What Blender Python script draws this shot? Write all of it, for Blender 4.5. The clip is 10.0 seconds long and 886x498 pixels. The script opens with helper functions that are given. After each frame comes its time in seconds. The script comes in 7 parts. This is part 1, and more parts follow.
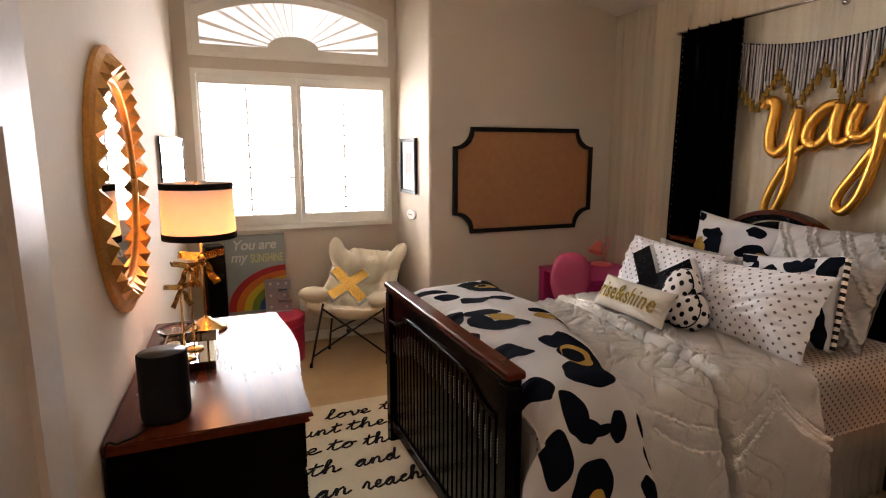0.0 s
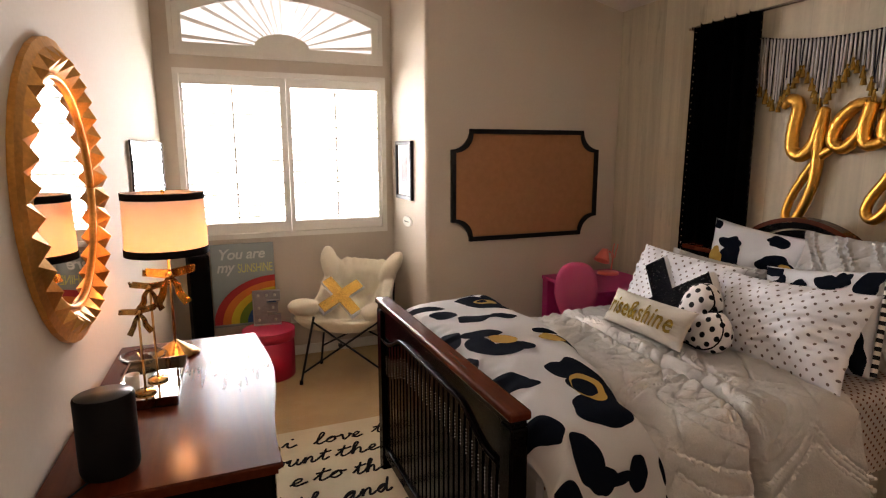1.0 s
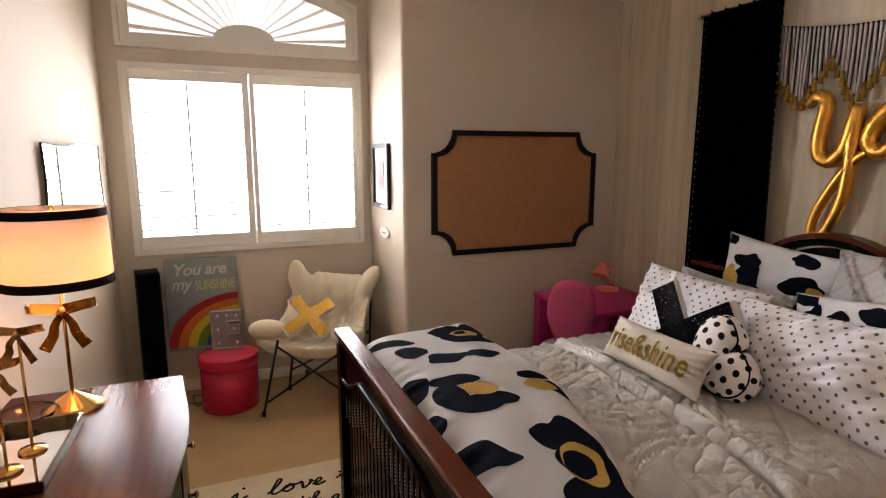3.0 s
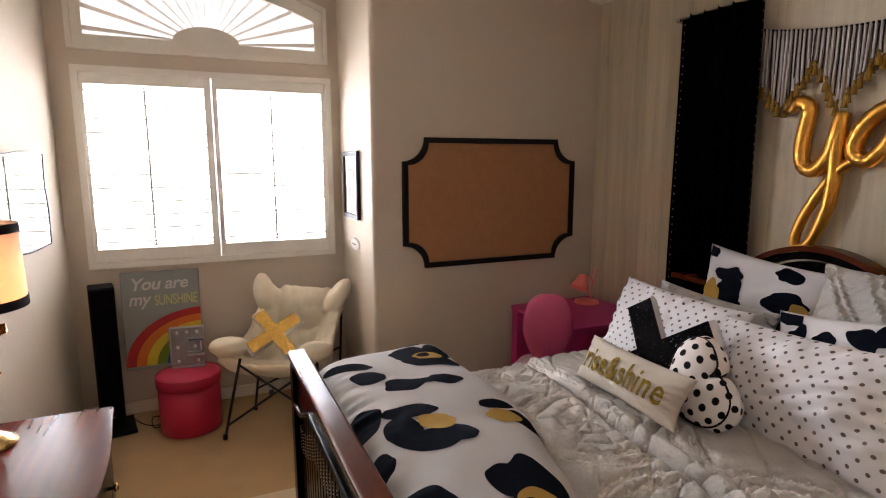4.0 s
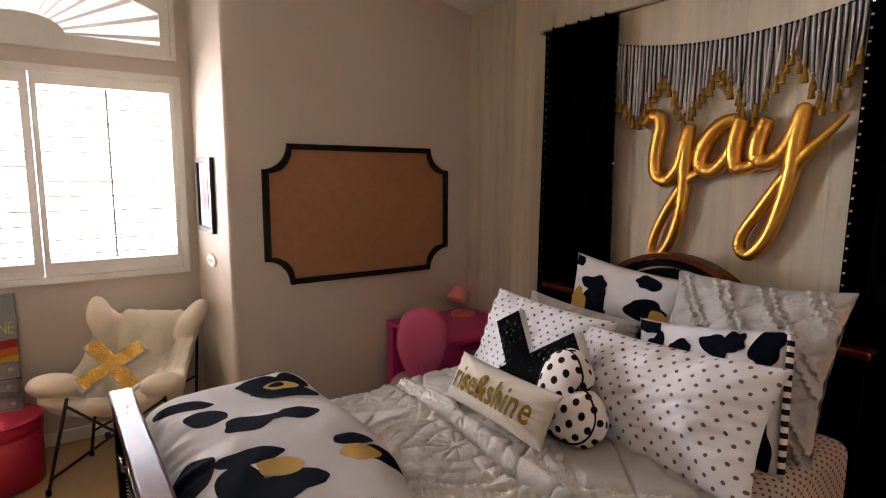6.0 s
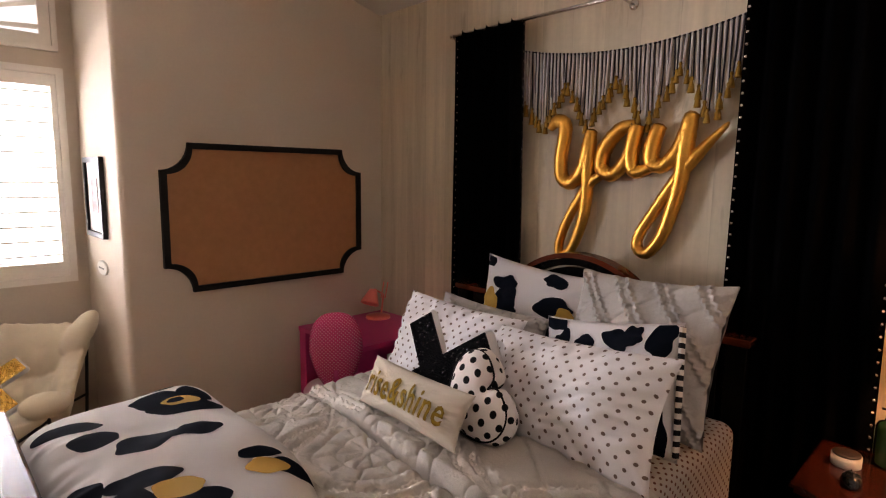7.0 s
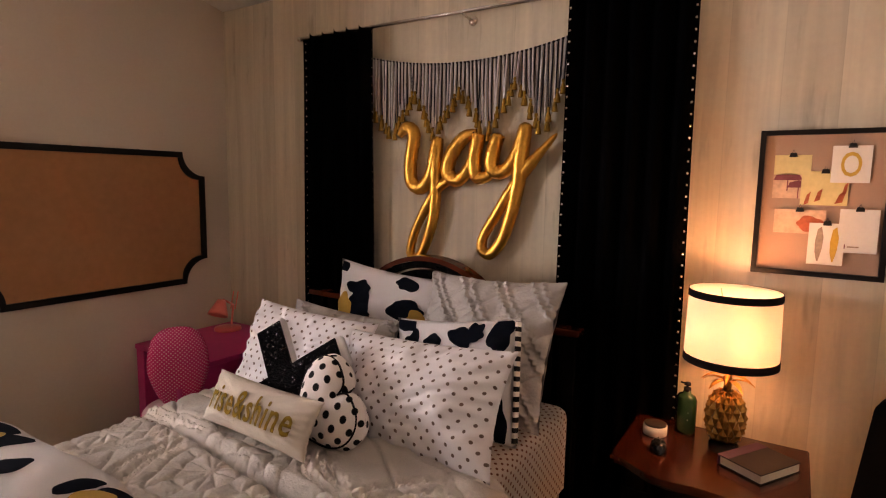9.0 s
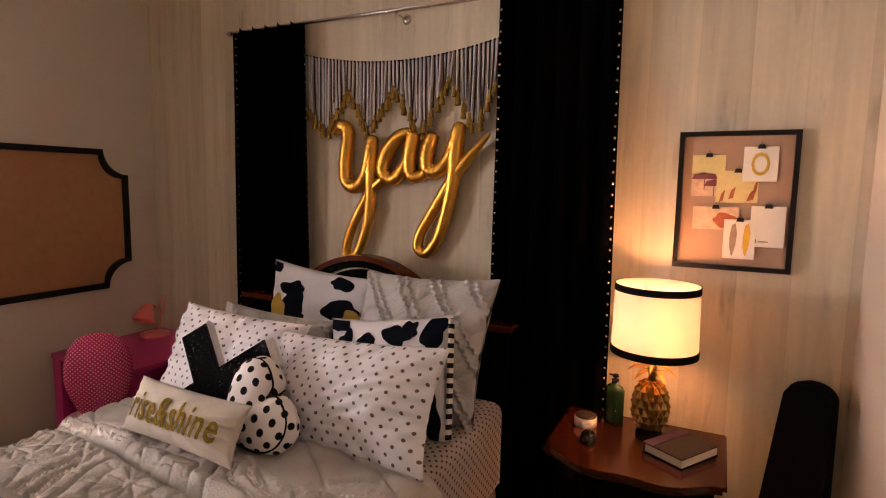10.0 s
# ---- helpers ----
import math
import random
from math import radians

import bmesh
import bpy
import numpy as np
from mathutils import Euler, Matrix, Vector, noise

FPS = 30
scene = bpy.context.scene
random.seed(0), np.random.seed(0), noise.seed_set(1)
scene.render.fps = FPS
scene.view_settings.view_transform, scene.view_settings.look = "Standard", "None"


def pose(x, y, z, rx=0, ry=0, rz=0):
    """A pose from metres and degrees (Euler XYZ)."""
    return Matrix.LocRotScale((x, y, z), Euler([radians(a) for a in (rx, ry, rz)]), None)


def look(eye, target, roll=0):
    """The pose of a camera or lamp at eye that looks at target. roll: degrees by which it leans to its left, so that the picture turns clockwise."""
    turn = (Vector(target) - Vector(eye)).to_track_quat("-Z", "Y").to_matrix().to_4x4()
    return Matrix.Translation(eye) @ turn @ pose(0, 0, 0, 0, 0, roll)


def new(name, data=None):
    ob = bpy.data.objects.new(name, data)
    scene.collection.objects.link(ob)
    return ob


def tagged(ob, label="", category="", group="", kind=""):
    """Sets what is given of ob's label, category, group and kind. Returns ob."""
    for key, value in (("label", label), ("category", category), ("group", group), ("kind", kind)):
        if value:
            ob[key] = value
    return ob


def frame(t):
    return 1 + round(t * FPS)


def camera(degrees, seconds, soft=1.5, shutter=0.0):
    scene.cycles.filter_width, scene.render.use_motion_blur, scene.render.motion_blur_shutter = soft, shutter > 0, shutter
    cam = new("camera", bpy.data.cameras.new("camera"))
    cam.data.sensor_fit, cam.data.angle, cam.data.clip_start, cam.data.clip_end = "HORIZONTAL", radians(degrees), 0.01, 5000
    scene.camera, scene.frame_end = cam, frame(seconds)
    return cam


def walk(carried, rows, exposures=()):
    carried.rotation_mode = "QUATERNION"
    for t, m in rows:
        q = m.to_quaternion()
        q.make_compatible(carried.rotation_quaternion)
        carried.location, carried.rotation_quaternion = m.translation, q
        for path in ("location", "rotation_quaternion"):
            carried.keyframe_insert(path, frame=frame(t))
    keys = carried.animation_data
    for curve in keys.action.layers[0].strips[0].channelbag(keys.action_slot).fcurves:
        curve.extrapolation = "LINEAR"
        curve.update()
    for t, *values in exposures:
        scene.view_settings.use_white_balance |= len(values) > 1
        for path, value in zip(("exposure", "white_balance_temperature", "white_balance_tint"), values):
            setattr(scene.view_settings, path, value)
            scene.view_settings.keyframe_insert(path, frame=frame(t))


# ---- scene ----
EXPOSURE = 0.715
cam = camera(76.9, 10.0, soft=1.15)
PATH = [
    (0, (-0.032, 0.107, 1.676), (0.721, 1.927, 1.332), 0.1),
    (0.5, (0.004, 0.231, 1.683), (0.759, 2.052, 1.343), 0.0),
    (1, (0.089, 0.332, 1.687), (0.839, 2.155, 1.35), -0.1),
    (1.5, (0.163, 0.417, 1.696), (0.913, 2.242, 1.364), -0.0),
    (2, (0.213, 0.508, 1.699), (0.967, 2.33, 1.363), -0.1),
    (3.5, (0.454, 0.769, 1.7), (1.224, 2.588, 1.381), -0.0),
    (4, (0.534, 0.81, 1.71), (1.331, 2.619, 1.403), -0.1),
    (4.5, (0.593, 0.848, 1.709), (1.438, 2.636, 1.412), 0.0),
    (5, (0.643, 0.889, 1.707), (1.57, 2.637, 1.417), 0.1),
    (5.5, (0.685, 0.914, 1.7), (1.715, 2.606, 1.422), 0.2),
    (7, (0.735, 0.911, 1.696), (2.11, 2.34, 1.438), 0.6),
    (7.5, (0.748, 0.892, 1.698), (2.217, 2.225, 1.444), 0.7),
    (8, (0.75, 0.875, 1.696), (2.301, 2.113, 1.45), 0.8),
    (8.5, (0.751, 0.862, 1.697), (2.371, 2.01, 1.456), 0.8),
    (9, (0.751, 0.848, 1.702), (2.433, 1.904, 1.465), 0.9),
    (9.5, (0.761, 0.826, 1.694), (2.495, 1.795, 1.462), 0.9),
    (10, (0.773, 0.812, 1.688), (2.553, 1.695, 1.461), 1.0),
]
walk(cam, [(t, look(eye, target, roll)) for t, eye, target, roll in PATH], [(0.0, EXPOSURE - 0.06, 7150, 22), (2.0, EXPOSURE - 0.06, 7150, 22), (4.5, EXPOSURE - 0.12, 6650, 21), (5.5, EXPOSURE - 0.12, 6750, 23), (7.5, EXPOSURE - 0.19, 7350, 30), (8.5, EXPOSURE - 0.22, 7750, 34), (10.0, EXPOSURE - 0.23, 7900, 35)])

# ---- world and lights ----
W = bpy.data.worlds.new("world")
scene.world = W
W.use_nodes = True
_n = W.node_tree.nodes
_sky = _n.new("ShaderNodeTexSky")
_sky.sky_type, _sky.sun_disc = "NISHITA", False
_sky.sun_elevation, _sky.sun_rotation = radians(50), radians(140)
_n["Background"].inputs[1].default_value = 0.1
W.node_tree.links.new(_sky.outputs[0], _n["Background"].inputs[0])


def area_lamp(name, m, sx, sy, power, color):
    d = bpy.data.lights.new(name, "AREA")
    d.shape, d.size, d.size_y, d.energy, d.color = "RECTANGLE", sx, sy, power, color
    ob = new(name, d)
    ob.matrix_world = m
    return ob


def bulb_lamp(name, x, y, z, power, color):
    d = bpy.data.lights.new(name, "POINT")
    d.energy, d.color, d.shadow_soft_size = power, color, 0.055
    ob = new(name, d)
    ob.location = (x, y, z)
    return ob


DAY = 157
area_lamp("window_daylight", look((0.67, 5.3, 1.75), (0.67, 4.0, 1.45)), 1.7, 1.3, DAY, (0.86, 0.945, 1.0))
area_lamp("arch_daylight", look((0.67, 5.3, 2.75), (0.67, 4.0, 2.3)), 1.6, 0.5, DAY * 0.02, (0.96, 0.98, 1.0))
# warm fill lamp added in the unseen hall, lights the bed through the doorway
area_lamp("hall_fill", look((0.4, -1.2, 1.5), (1.4, 1.7, 0.7)), 1.1, 1.3, 5.6, (1.0, 0.66, 0.42))
bulb_lamp("dresser_bulb", -0.092, 2.766, 1.40, 4.0, (1.0, 0.41, 0.14))
bulb_lamp("bedside_bulb", 3.0, 1.008, 1.235, 8.0, (1.0, 0.50, 0.22))


# ---- materials ----
def material(name, color, rough=0.6, metal=0.0, vary=0.12, scale=8.0, fine=90.0, bump=0.0, bump_scale=200.0, coat=0.0, sheen=0.0, random_tint=0.0, spec=None):
    """A surface with variation at two scales and fine relief."""
    m = bpy.data.materials.new(name)
    m.use_nodes = True
    t = m.node_tree
    N, L = t.nodes, t.links
    b = N["Principled BSDF"]
    b.inputs["Roughness"].default_value, b.inputs["Metallic"].default_value = rough, metal
    b.inputs["Coat Weight"].default_value, b.inputs["Sheen Weight"].default_value = coat, sheen
    b.inputs["Specular IOR Level"].default_value = spec if spec is not None else (0.12 if rough > 0.75 else 0.5)
    b.inputs["Coat Roughness"].default_value = 0.22
    co = N.new("ShaderNodeTexCoord")
    big, small = N.new("ShaderNodeTexNoise"), N.new("ShaderNodeTexNoise")
    big.inputs["Scale"].default_value, small.inputs["Scale"].default_value = scale, fine
    mix = N.new("ShaderNodeMath")
    mix.operation = "ADD"
    ramp = N.new("ShaderNodeMapRange")
    ramp.inputs[1].default_value, ramp.inputs[2].default_value = 0.6, 1.4
    ramp.inputs[3].default_value, ramp.inputs[4].default_value = 1 - vary, 1 + vary
    L.new(co.outputs["Object"], big.inputs[0]), L.new(co.outputs["Object"], small.inputs[0])
    L.new(big.outputs[0], mix.inputs[0]), L.new(small.outputs[0], mix.inputs[1])
    L.new(mix.outputs[0], ramp.inputs[0])
    hue = N.new("ShaderNodeMix")
    hue.data_type, hue.blend_type, hue.inputs[0].default_value = "RGBA", "MULTIPLY", 1.0
    hue.inputs[6].default_value = (*color, 1)
    last = ramp.outputs[0]
    if random_tint:
        info, rm, mul = N.new("ShaderNodeObjectInfo"), N.new("ShaderNodeMapRange"), N.new("ShaderNodeMath")
        rm.inputs[3].default_value, rm.inputs[4].default_value = 1 - random_tint, 1 + random_tint
        mul.operation = "MULTIPLY"
        L.new(info.outputs["Random"], rm.inputs[0]), L.new(rm.outputs[0], mul.inputs[0]), L.new(last, mul.inputs[1])
        last = mul.outputs[0]
    L.new(last, hue.inputs[7])
    L.new(hue.outputs[2], b.inputs["Base Color"])
    if bump:
        tex, bp = N.new("ShaderNodeTexNoise"), N.new("ShaderNodeBump")
        tex.inputs["Scale"].default_value, bp.inputs["Strength"].default_value, bp.inputs["Distance"].default_value = bump_scale, bump, 0.004
        L.new(co.outputs["Object"], tex.inputs[0]), L.new(tex.outputs[0], bp.inputs["Height"]), L.new(bp.outputs[0], b.inputs["Normal"])
    return m


def base_color_link(m):
    b = m.node_tree.nodes["Principled BSDF"]
    return b, b.inputs["Base Color"].links[0].from_socket


def wood(name, dark, light, axis=1, rough=0.3, coat=0.3):
    """Stained wood whose grain runs along an axis (0 x, 1 y, 2 z)."""
    m = material(name, light, rough, 0, 0.1, 3, 60, coat=coat)
    N, L = m.node_tree.nodes, m.node_tree.links
    b, src = base_color_link(m)
    co, mp, tx, cr = N.new("ShaderNodeTexCoord"), N.new("ShaderNodeMapping"), N.new("ShaderNodeTexNoise"), N.new("ShaderNodeMix")
    sc = [28, 28, 28]
    sc[axis] = 1.6
    mp.inputs["Scale"].default_value = sc
    tx.inputs["Scale"].default_value, tx.inputs["Detail"].default_value = 1.5, 6
    cr.data_type = "RGBA"
    cr.inputs[6].default_value = (*dark, 1)
    rg = N.new("ShaderNodeMapRange")
    rg.inputs[1].default_value, rg.inputs[2].default_value = 0.0, 1.0
    L.new(co.outputs["Object"], mp.inputs[0]), L.new(mp.outputs[0], tx.inputs[0]), L.new(tx.outputs[0], rg.inputs[0])
    L.new(rg.outputs[0], cr.inputs[0]), L.new(src, cr.inputs[7]), L.new(cr.outputs[2], b.inputs["Base Color"])
    return m


def dotted(name, base, dot, pitch, radius, rough=0.85, stagger=True, jitter=0.0):
    """Cloth printed with round dots on a staggered grid, in metres of the UV map."""
    m = material(name, base, rough, 0, 0.06, 6, 300, bump=0.15, bump_scale=500)
    N, L = m.node_tree.nodes, m.node_tree.links
    b, src = base_color_link(m)
    uv = N.new("ShaderNodeUVMap")
    outs = []
    for shift in ((0.0, 0.0), (0.5, 0.5)) if stagger else ((0.0, 0.0),):
        mp = N.new("ShaderNodeVectorMath")
        mp.operation = "MULTIPLY_ADD"
        mp.inputs[1].default_value, mp.inputs[2].default_value = (1 / pitch, 1 / pitch, 0), (shift[0], shift[1], 0)
        fr, sub, ln = N.new("ShaderNodeVectorMath"), N.new("ShaderNodeVectorMath"), N.new("ShaderNodeVectorMath")
        fr.operation, sub.operation, ln.operation = "FRACTION", "SUBTRACT", "LENGTH"
        sub.inputs[1].default_value = (0.5, 0.5, 0)
        L.new(uv.outputs[0], mp.inputs[0]), L.new(mp.outputs[0], fr.inputs[0]), L.new(fr.outputs[0], sub.inputs[0]), L.new(sub.outputs[0], ln.inputs[0])
        outs.append(ln.outputs["Value"])
    near = outs[0]
    if stagger:
        mn = N.new("ShaderNodeMath")
        mn.operation = "MINIMUM"
        L.new(outs[0], mn.inputs[0]), L.new(outs[1], mn.inputs[1])
        near = mn.outputs[0]
    st = N.new("ShaderNodeMapRange")
    st.inputs[1].default_value, st.inputs[2].default_value = radius / pitch * 0.9, radius / pitch * 1.1
    L.new(near, st.inputs[0])
    mx = N.new("ShaderNodeMix")
    mx.data_type = "RGBA"
    mx.inputs[6].default_value = (*dot, 1)
    L.new(st.outputs[0], mx.inputs[0]), L.new(src, mx.inputs[7]), L.new(mx.outputs[2], b.inputs["Base Color"])
    return m


def plank_paper(name):
    """Wood-look wallpaper: pale vertical boards with grain, knots and darker streaks."""
    m = material(name, (0.60, 0.525, 0.395), 0.7, 0, 0.05, 2, 40, spec=0.2)
    N, L = m.node_tree.nodes, m.node_tree.links
    b, src = base_color_link(m)
    co = N.new("ShaderNodeTexCoord")
    sep = N.new("ShaderNodeSeparateXYZ")
    L.new(co.outputs["Object"], sep.inputs[0])
    dv, fl = N.new("ShaderNodeMath"), N.new("ShaderNodeMath")
    dv.operation, fl.operation, dv.inputs[1].default_value = "DIVIDE", "FLOOR", 0.185
    L.new(sep.outputs[1], dv.inputs[0]), L.new(dv.outputs[0], fl.inputs[0])
    wn = N.new("ShaderNodeTexWhiteNoise")
    wn.noise_dimensions = "1D"
    L.new(fl.outputs[0], wn.inputs["W"])
    off, mp = N.new("ShaderNodeVectorMath"), N.new("ShaderNodeVectorMath")
    off.operation, mp.operation = "MULTIPLY_ADD", "MULTIPLY"
    off.inputs[1].default_value = (7, 7, 7)
    L.new(wn.outputs["Color"], off.inputs[0]), L.new(co.outputs["Object"], off.inputs[2])
    L.new(off.outputs[0], mp.inputs[0])
    mp.inputs[1].default_value = (1, 17, 1.0)
    tx = N.new("ShaderNodeTexNoise")
    tx.inputs["Scale"].default_value, tx.inputs["Detail"].default_value, tx.inputs["Distortion"].default_value = 1.2, 7, 0.5
    L.new(mp.outputs[0], tx.inputs[0])
    r1 = N.new("ShaderNodeMapRange")
    r1.inputs[1].default_value, r1.inputs[2].default_value, r1.inputs[3].default_value, r1.inputs[4].default_value = 0.3, 0.7, 0.87, 1.08
    L.new(tx.outputs[0], r1.inputs[0])
    # knots and dark streaks
    kp = N.new("ShaderNodeVectorMath")
    kp.operation, kp.inputs[1].default_value = "MULTIPLY", (1, 17, 3.2)
    L.new(off.outputs[0], kp.inputs[0])
    kn = N.new("ShaderNodeTexNoise")
    kn.inputs["Scale"].default_value, kn.inputs["Detail"].default_value = 1.0, 3
    L.new(kp.outputs[0], kn.inputs[0])
    r2 = N.new("ShaderNodeMapRange")
    r2.inputs[1].default_value, r2.inputs[2].default_value, r2.inputs[3].default_value, r2.inputs[4].default_value = 0.62, 0.78, 1.0, 0.70
    L.new(kn.outputs[0], r2.inputs[0])
    # board joints
    fr, pp, gap = N.new("ShaderNodeMath"), N.new("ShaderNodeMath"), N.new("ShaderNodeMapRange")
    fr.operation, pp.operation, pp.inputs[1].default_value = "FRACT", "PINGPONG", 0.5
    L.new(dv.outputs[0], fr.inputs[0]), L.new(fr.outputs[0], pp.inputs[0]), L.new(pp.outputs[0], gap.inputs[0])
    gap.inputs[1].default_value, gap.inputs[2].default_value, gap.inputs[3].default_value, gap.inputs[4].default_value = 0.0, 0.015, 0.88, 1.0
    tone = N.new("ShaderNodeMapRange")
    tone.inputs[3].default_value, tone.inputs[4].default_value = 0.9, 1.08
    L.new(wn.outputs["Value"], tone.inputs[0])
    last = r1.outputs[0]
    for o in (r2.outputs[0], gap.outputs[0], tone.outputs[0]):
        mu = N.new("ShaderNodeMath")
        mu.operation = "MULTIPLY"
        L.new(last, mu.inputs[0]), L.new(o, mu.inputs[1])
        last = mu.outputs[0]
    mx = N.new("ShaderNodeMix")
    mx.data_type, mx.blend_type, mx.inputs[0].default_value = "RGBA", "MULTIPLY", 1.0
    L.new(src, mx.inputs[6]), L.new(last, mx.inputs[7]), L.new(mx.outputs[2], b.inputs["Base Color"])
    return m


def glow(name, color, strength):
    m = bpy.data.materials.new(name)
    m.use_nodes = True
    N = m.node_tree.nodes
    e = N.new("ShaderNodeEmission")
    e.inputs[0].default_value, e.inputs[1].default_value = (*color, 1), strength
    m.node_tree.links.new(e.outputs[0], N["Material Output"].inputs[0])
    return m


def lampshade(name):
    """White linen that lets the bulb's light through."""
    m = material(name, (0.93, 0.88, 0.82), 0.9, 0, 0.05, 20, 400, bump=0.1, bump_scale=600)
    N, L = m.node_tree.nodes, m.node_tree.links
    tr, ad = N.new("ShaderNodeBsdfTranslucent"), N.new("ShaderNodeMixShader")
    tr.inputs[0].default_value = (0.95, 0.85, 0.78, 1)
    ad.inputs[0].default_value = 0.5
    L.new(N["Principled BSDF"].outputs[0], ad.inputs[1]), L.new(tr.outputs[0], ad.inputs[2]), L.new(ad.outputs[0], N["Material Output"].inputs[0])
    return m


def striped(name, a, c, pitch):
    m = material(name, a, 0.85, 0, 0.05)
    N, L = m.node_tree.nodes, m.node_tree.links
    b, src = base_color_link(m)
    co, sep, w, mx = N.new("ShaderNodeTexCoord"), N.new("ShaderNodeSeparateXYZ"), N.new("ShaderNodeMath"), N.new("ShaderNodeMix")
    dv, gt = N.new("ShaderNodeMath"), N.new("ShaderNodeMath")
    dv.operation, w.operation, gt.operation = "DIVIDE", "FRACT", "GREATER_THAN"
    dv.inputs[1].default_value, gt.inputs[1].default_value = pitch, 0.5
    mx.data_type = "RGBA"
    mx.inputs[7].default_value = (*c, 1)
    L.new(co.outputs["Object"], sep.inputs[0]), L.new(sep.outputs[2], dv.inputs[0]), L.new(dv.outputs[0], w.inputs[0]), L.new(w.outputs[0], gt.inputs[0])
    L.new(gt.outputs[0], mx.inputs[0]), L.new(src, mx.inputs[6]), L.new(mx.outputs[2], b.inputs["Base Color"])
    return m


WALL = material("wall_paint", (0.605, 0.525, 0.43), 0.85, 0, 0.03, 1.5, 60, bump=0.12, bump_scale=70)
WHITE = material("white_paint", (0.78, 0.75, 0.68), 0.4, 0, 0.04, 4, 60)
CEIL = material("ceiling_paint", (0.78, 0.74, 0.67), 0.9, 0, 0.03, 2, 60, bump=0.2, bump_scale=60)
PAPER_WALL = plank_paper("plank_wallpaper")
CARPET = material("beige_carpet", (0.42, 0.265, 0.11), 0.95, 0, 0.14, 5, 260, bump=0.9, bump_scale=420, sheen=0.3)
RUG = material("cream_rug", (0.62, 0.53, 0.38), 0.95, 0, 0.1, 6, 300, bump=0.8, bump_scale=350)
BLACK_INK = material("black_yarn", (0.008, 0.007, 0.008), 0.9, 0, 0.2, 10, 300, bump=0.4, bump_scale=400)
CHERRY = wood("cherry_wood", (0.045, 0.009, 0.004), (0.12, 0.025, 0.010), 1, 0.19, 0.0)
CHERRY.node_tree.nodes["Principled BSDF"].inputs["Specular IOR Level"].default_value = 0.14
NIGHT_WOOD = wood("dark_cherry_wood", (0.020, 0.004, 0.002), (0.058, 0.011, 0.0045), 1, 0.2, 0.0)
BLACK_WOOD = material("black_lacquer", (0.0025, 0.002, 0.002), 0.2, 0, 0.2, 5, 80, spec=0.06)
VELVET = material("black_velvet", (0.0025, 0.0025, 0.003), 0.95, 0, 0.2, 4, 200, spec=0.015)
BLACK_PAINT = material("black_frame_paint", (0.009, 0.008, 0.008), 0.5, 0, 0.15, 10, 120, spec=0.2)
CORK = material("cork", (0.41, 0.20, 0.095), 0.9, 0, 0.1, 25, 500, bump=0.3, bump_scale=500)
GOLD = material("gold_foil", (0.74, 0.38, 0.07), 0.36, 1.0, 0.1, 6, 60, bump=0.08, bump_scale=40)
GOLD_PAINT = material("gold_leaf_wood", (0.68, 0.34, 0.09), 0.38, 0.85, 0.2, 12, 90, bump=0.1, bump_scale=90)
BRASS = material("brass", (0.58, 0.35, 0.12), 0.2, 1.0, 0.08, 20, 90)
STEEL = material("brushed_steel", (0.6, 0.57, 0.53), 0.25, 1.0, 0.06, 20, 200)
MIRROR = material("mirror_silver", (0.9, 0.9, 0.89), 0.015, 1.0, 0.0)
SHADE = lampshade("linen_shade")
COTTON = material("white_cotton", (0.65, 0.64, 0.65), 0.9, 0, 0.05, 5, 300, bump=0.2, bump_scale=400, sheen=0.1)
CREAM = material("cream_plush", (0.80, 0.71, 0.55), 0.95, 0, 0.07, 8, 200, bump=0.7, bump_scale=260, sheen=0.3)
LINEN = material("beige_linen", (0.53, 0.475, 0.395), 0.9, 0, 0.08, 10, 500, bump=0.4, bump_scale=700)
QUILT = material("oatmeal_quilt", (0.82, 0.775, 0.715), 0.95, 0, 0.09, 6, 250, bump=0.7, bump_scale=110, spec=0.03)
# much darker than QUILT: shade near the headboard is put into this grey
SHADED_SHAM = material("shaded_grey_sham_cotton", (0.435, 0.42, 0.40), 0.95, 0, 0.09, 6, 250, bump=0.8, bump_scale=95, spec=0.15)
DUVET = material("duvet_cotton", (0.86, 0.83, 0.80), 0.9, 0, 0.04, 4, 300, bump=0.15, bump_scale=420, spec=0.2)
SPOT = material("navy_black_print", (0.005, 0.007, 0.012), 0.9, 0, 0.15, 10, 300, bump=0.2, bump_scale=400, spec=0.02)
OCHRE = material("ochre_print", (0.40, 0.24, 0.05), 0.8, 0, 0.1, 10, 300)
DOTS = dotted("dotted_pillow_cotton", (0.755, 0.745, 0.77), (0.17, 0.125, 0.11), 0.051, 0.0058)
SHEET_DOTS = dotted("dotted_sheet_cotton", (0.82, 0.755, 0.70), (0.24, 0.10, 0.06), 0.040, 0.0062)
BIG_DOTS = dotted("large_dot_plush", (0.76, 0.72, 0.69), (0.006, 0.006, 0.007), 0.074, 0.0138)
PINK_DOTS = dotted("pink_dotted_fabric", (0.62, 0.04, 0.17), (0.80, 0.55, 0.6), 0.022, 0.0036)
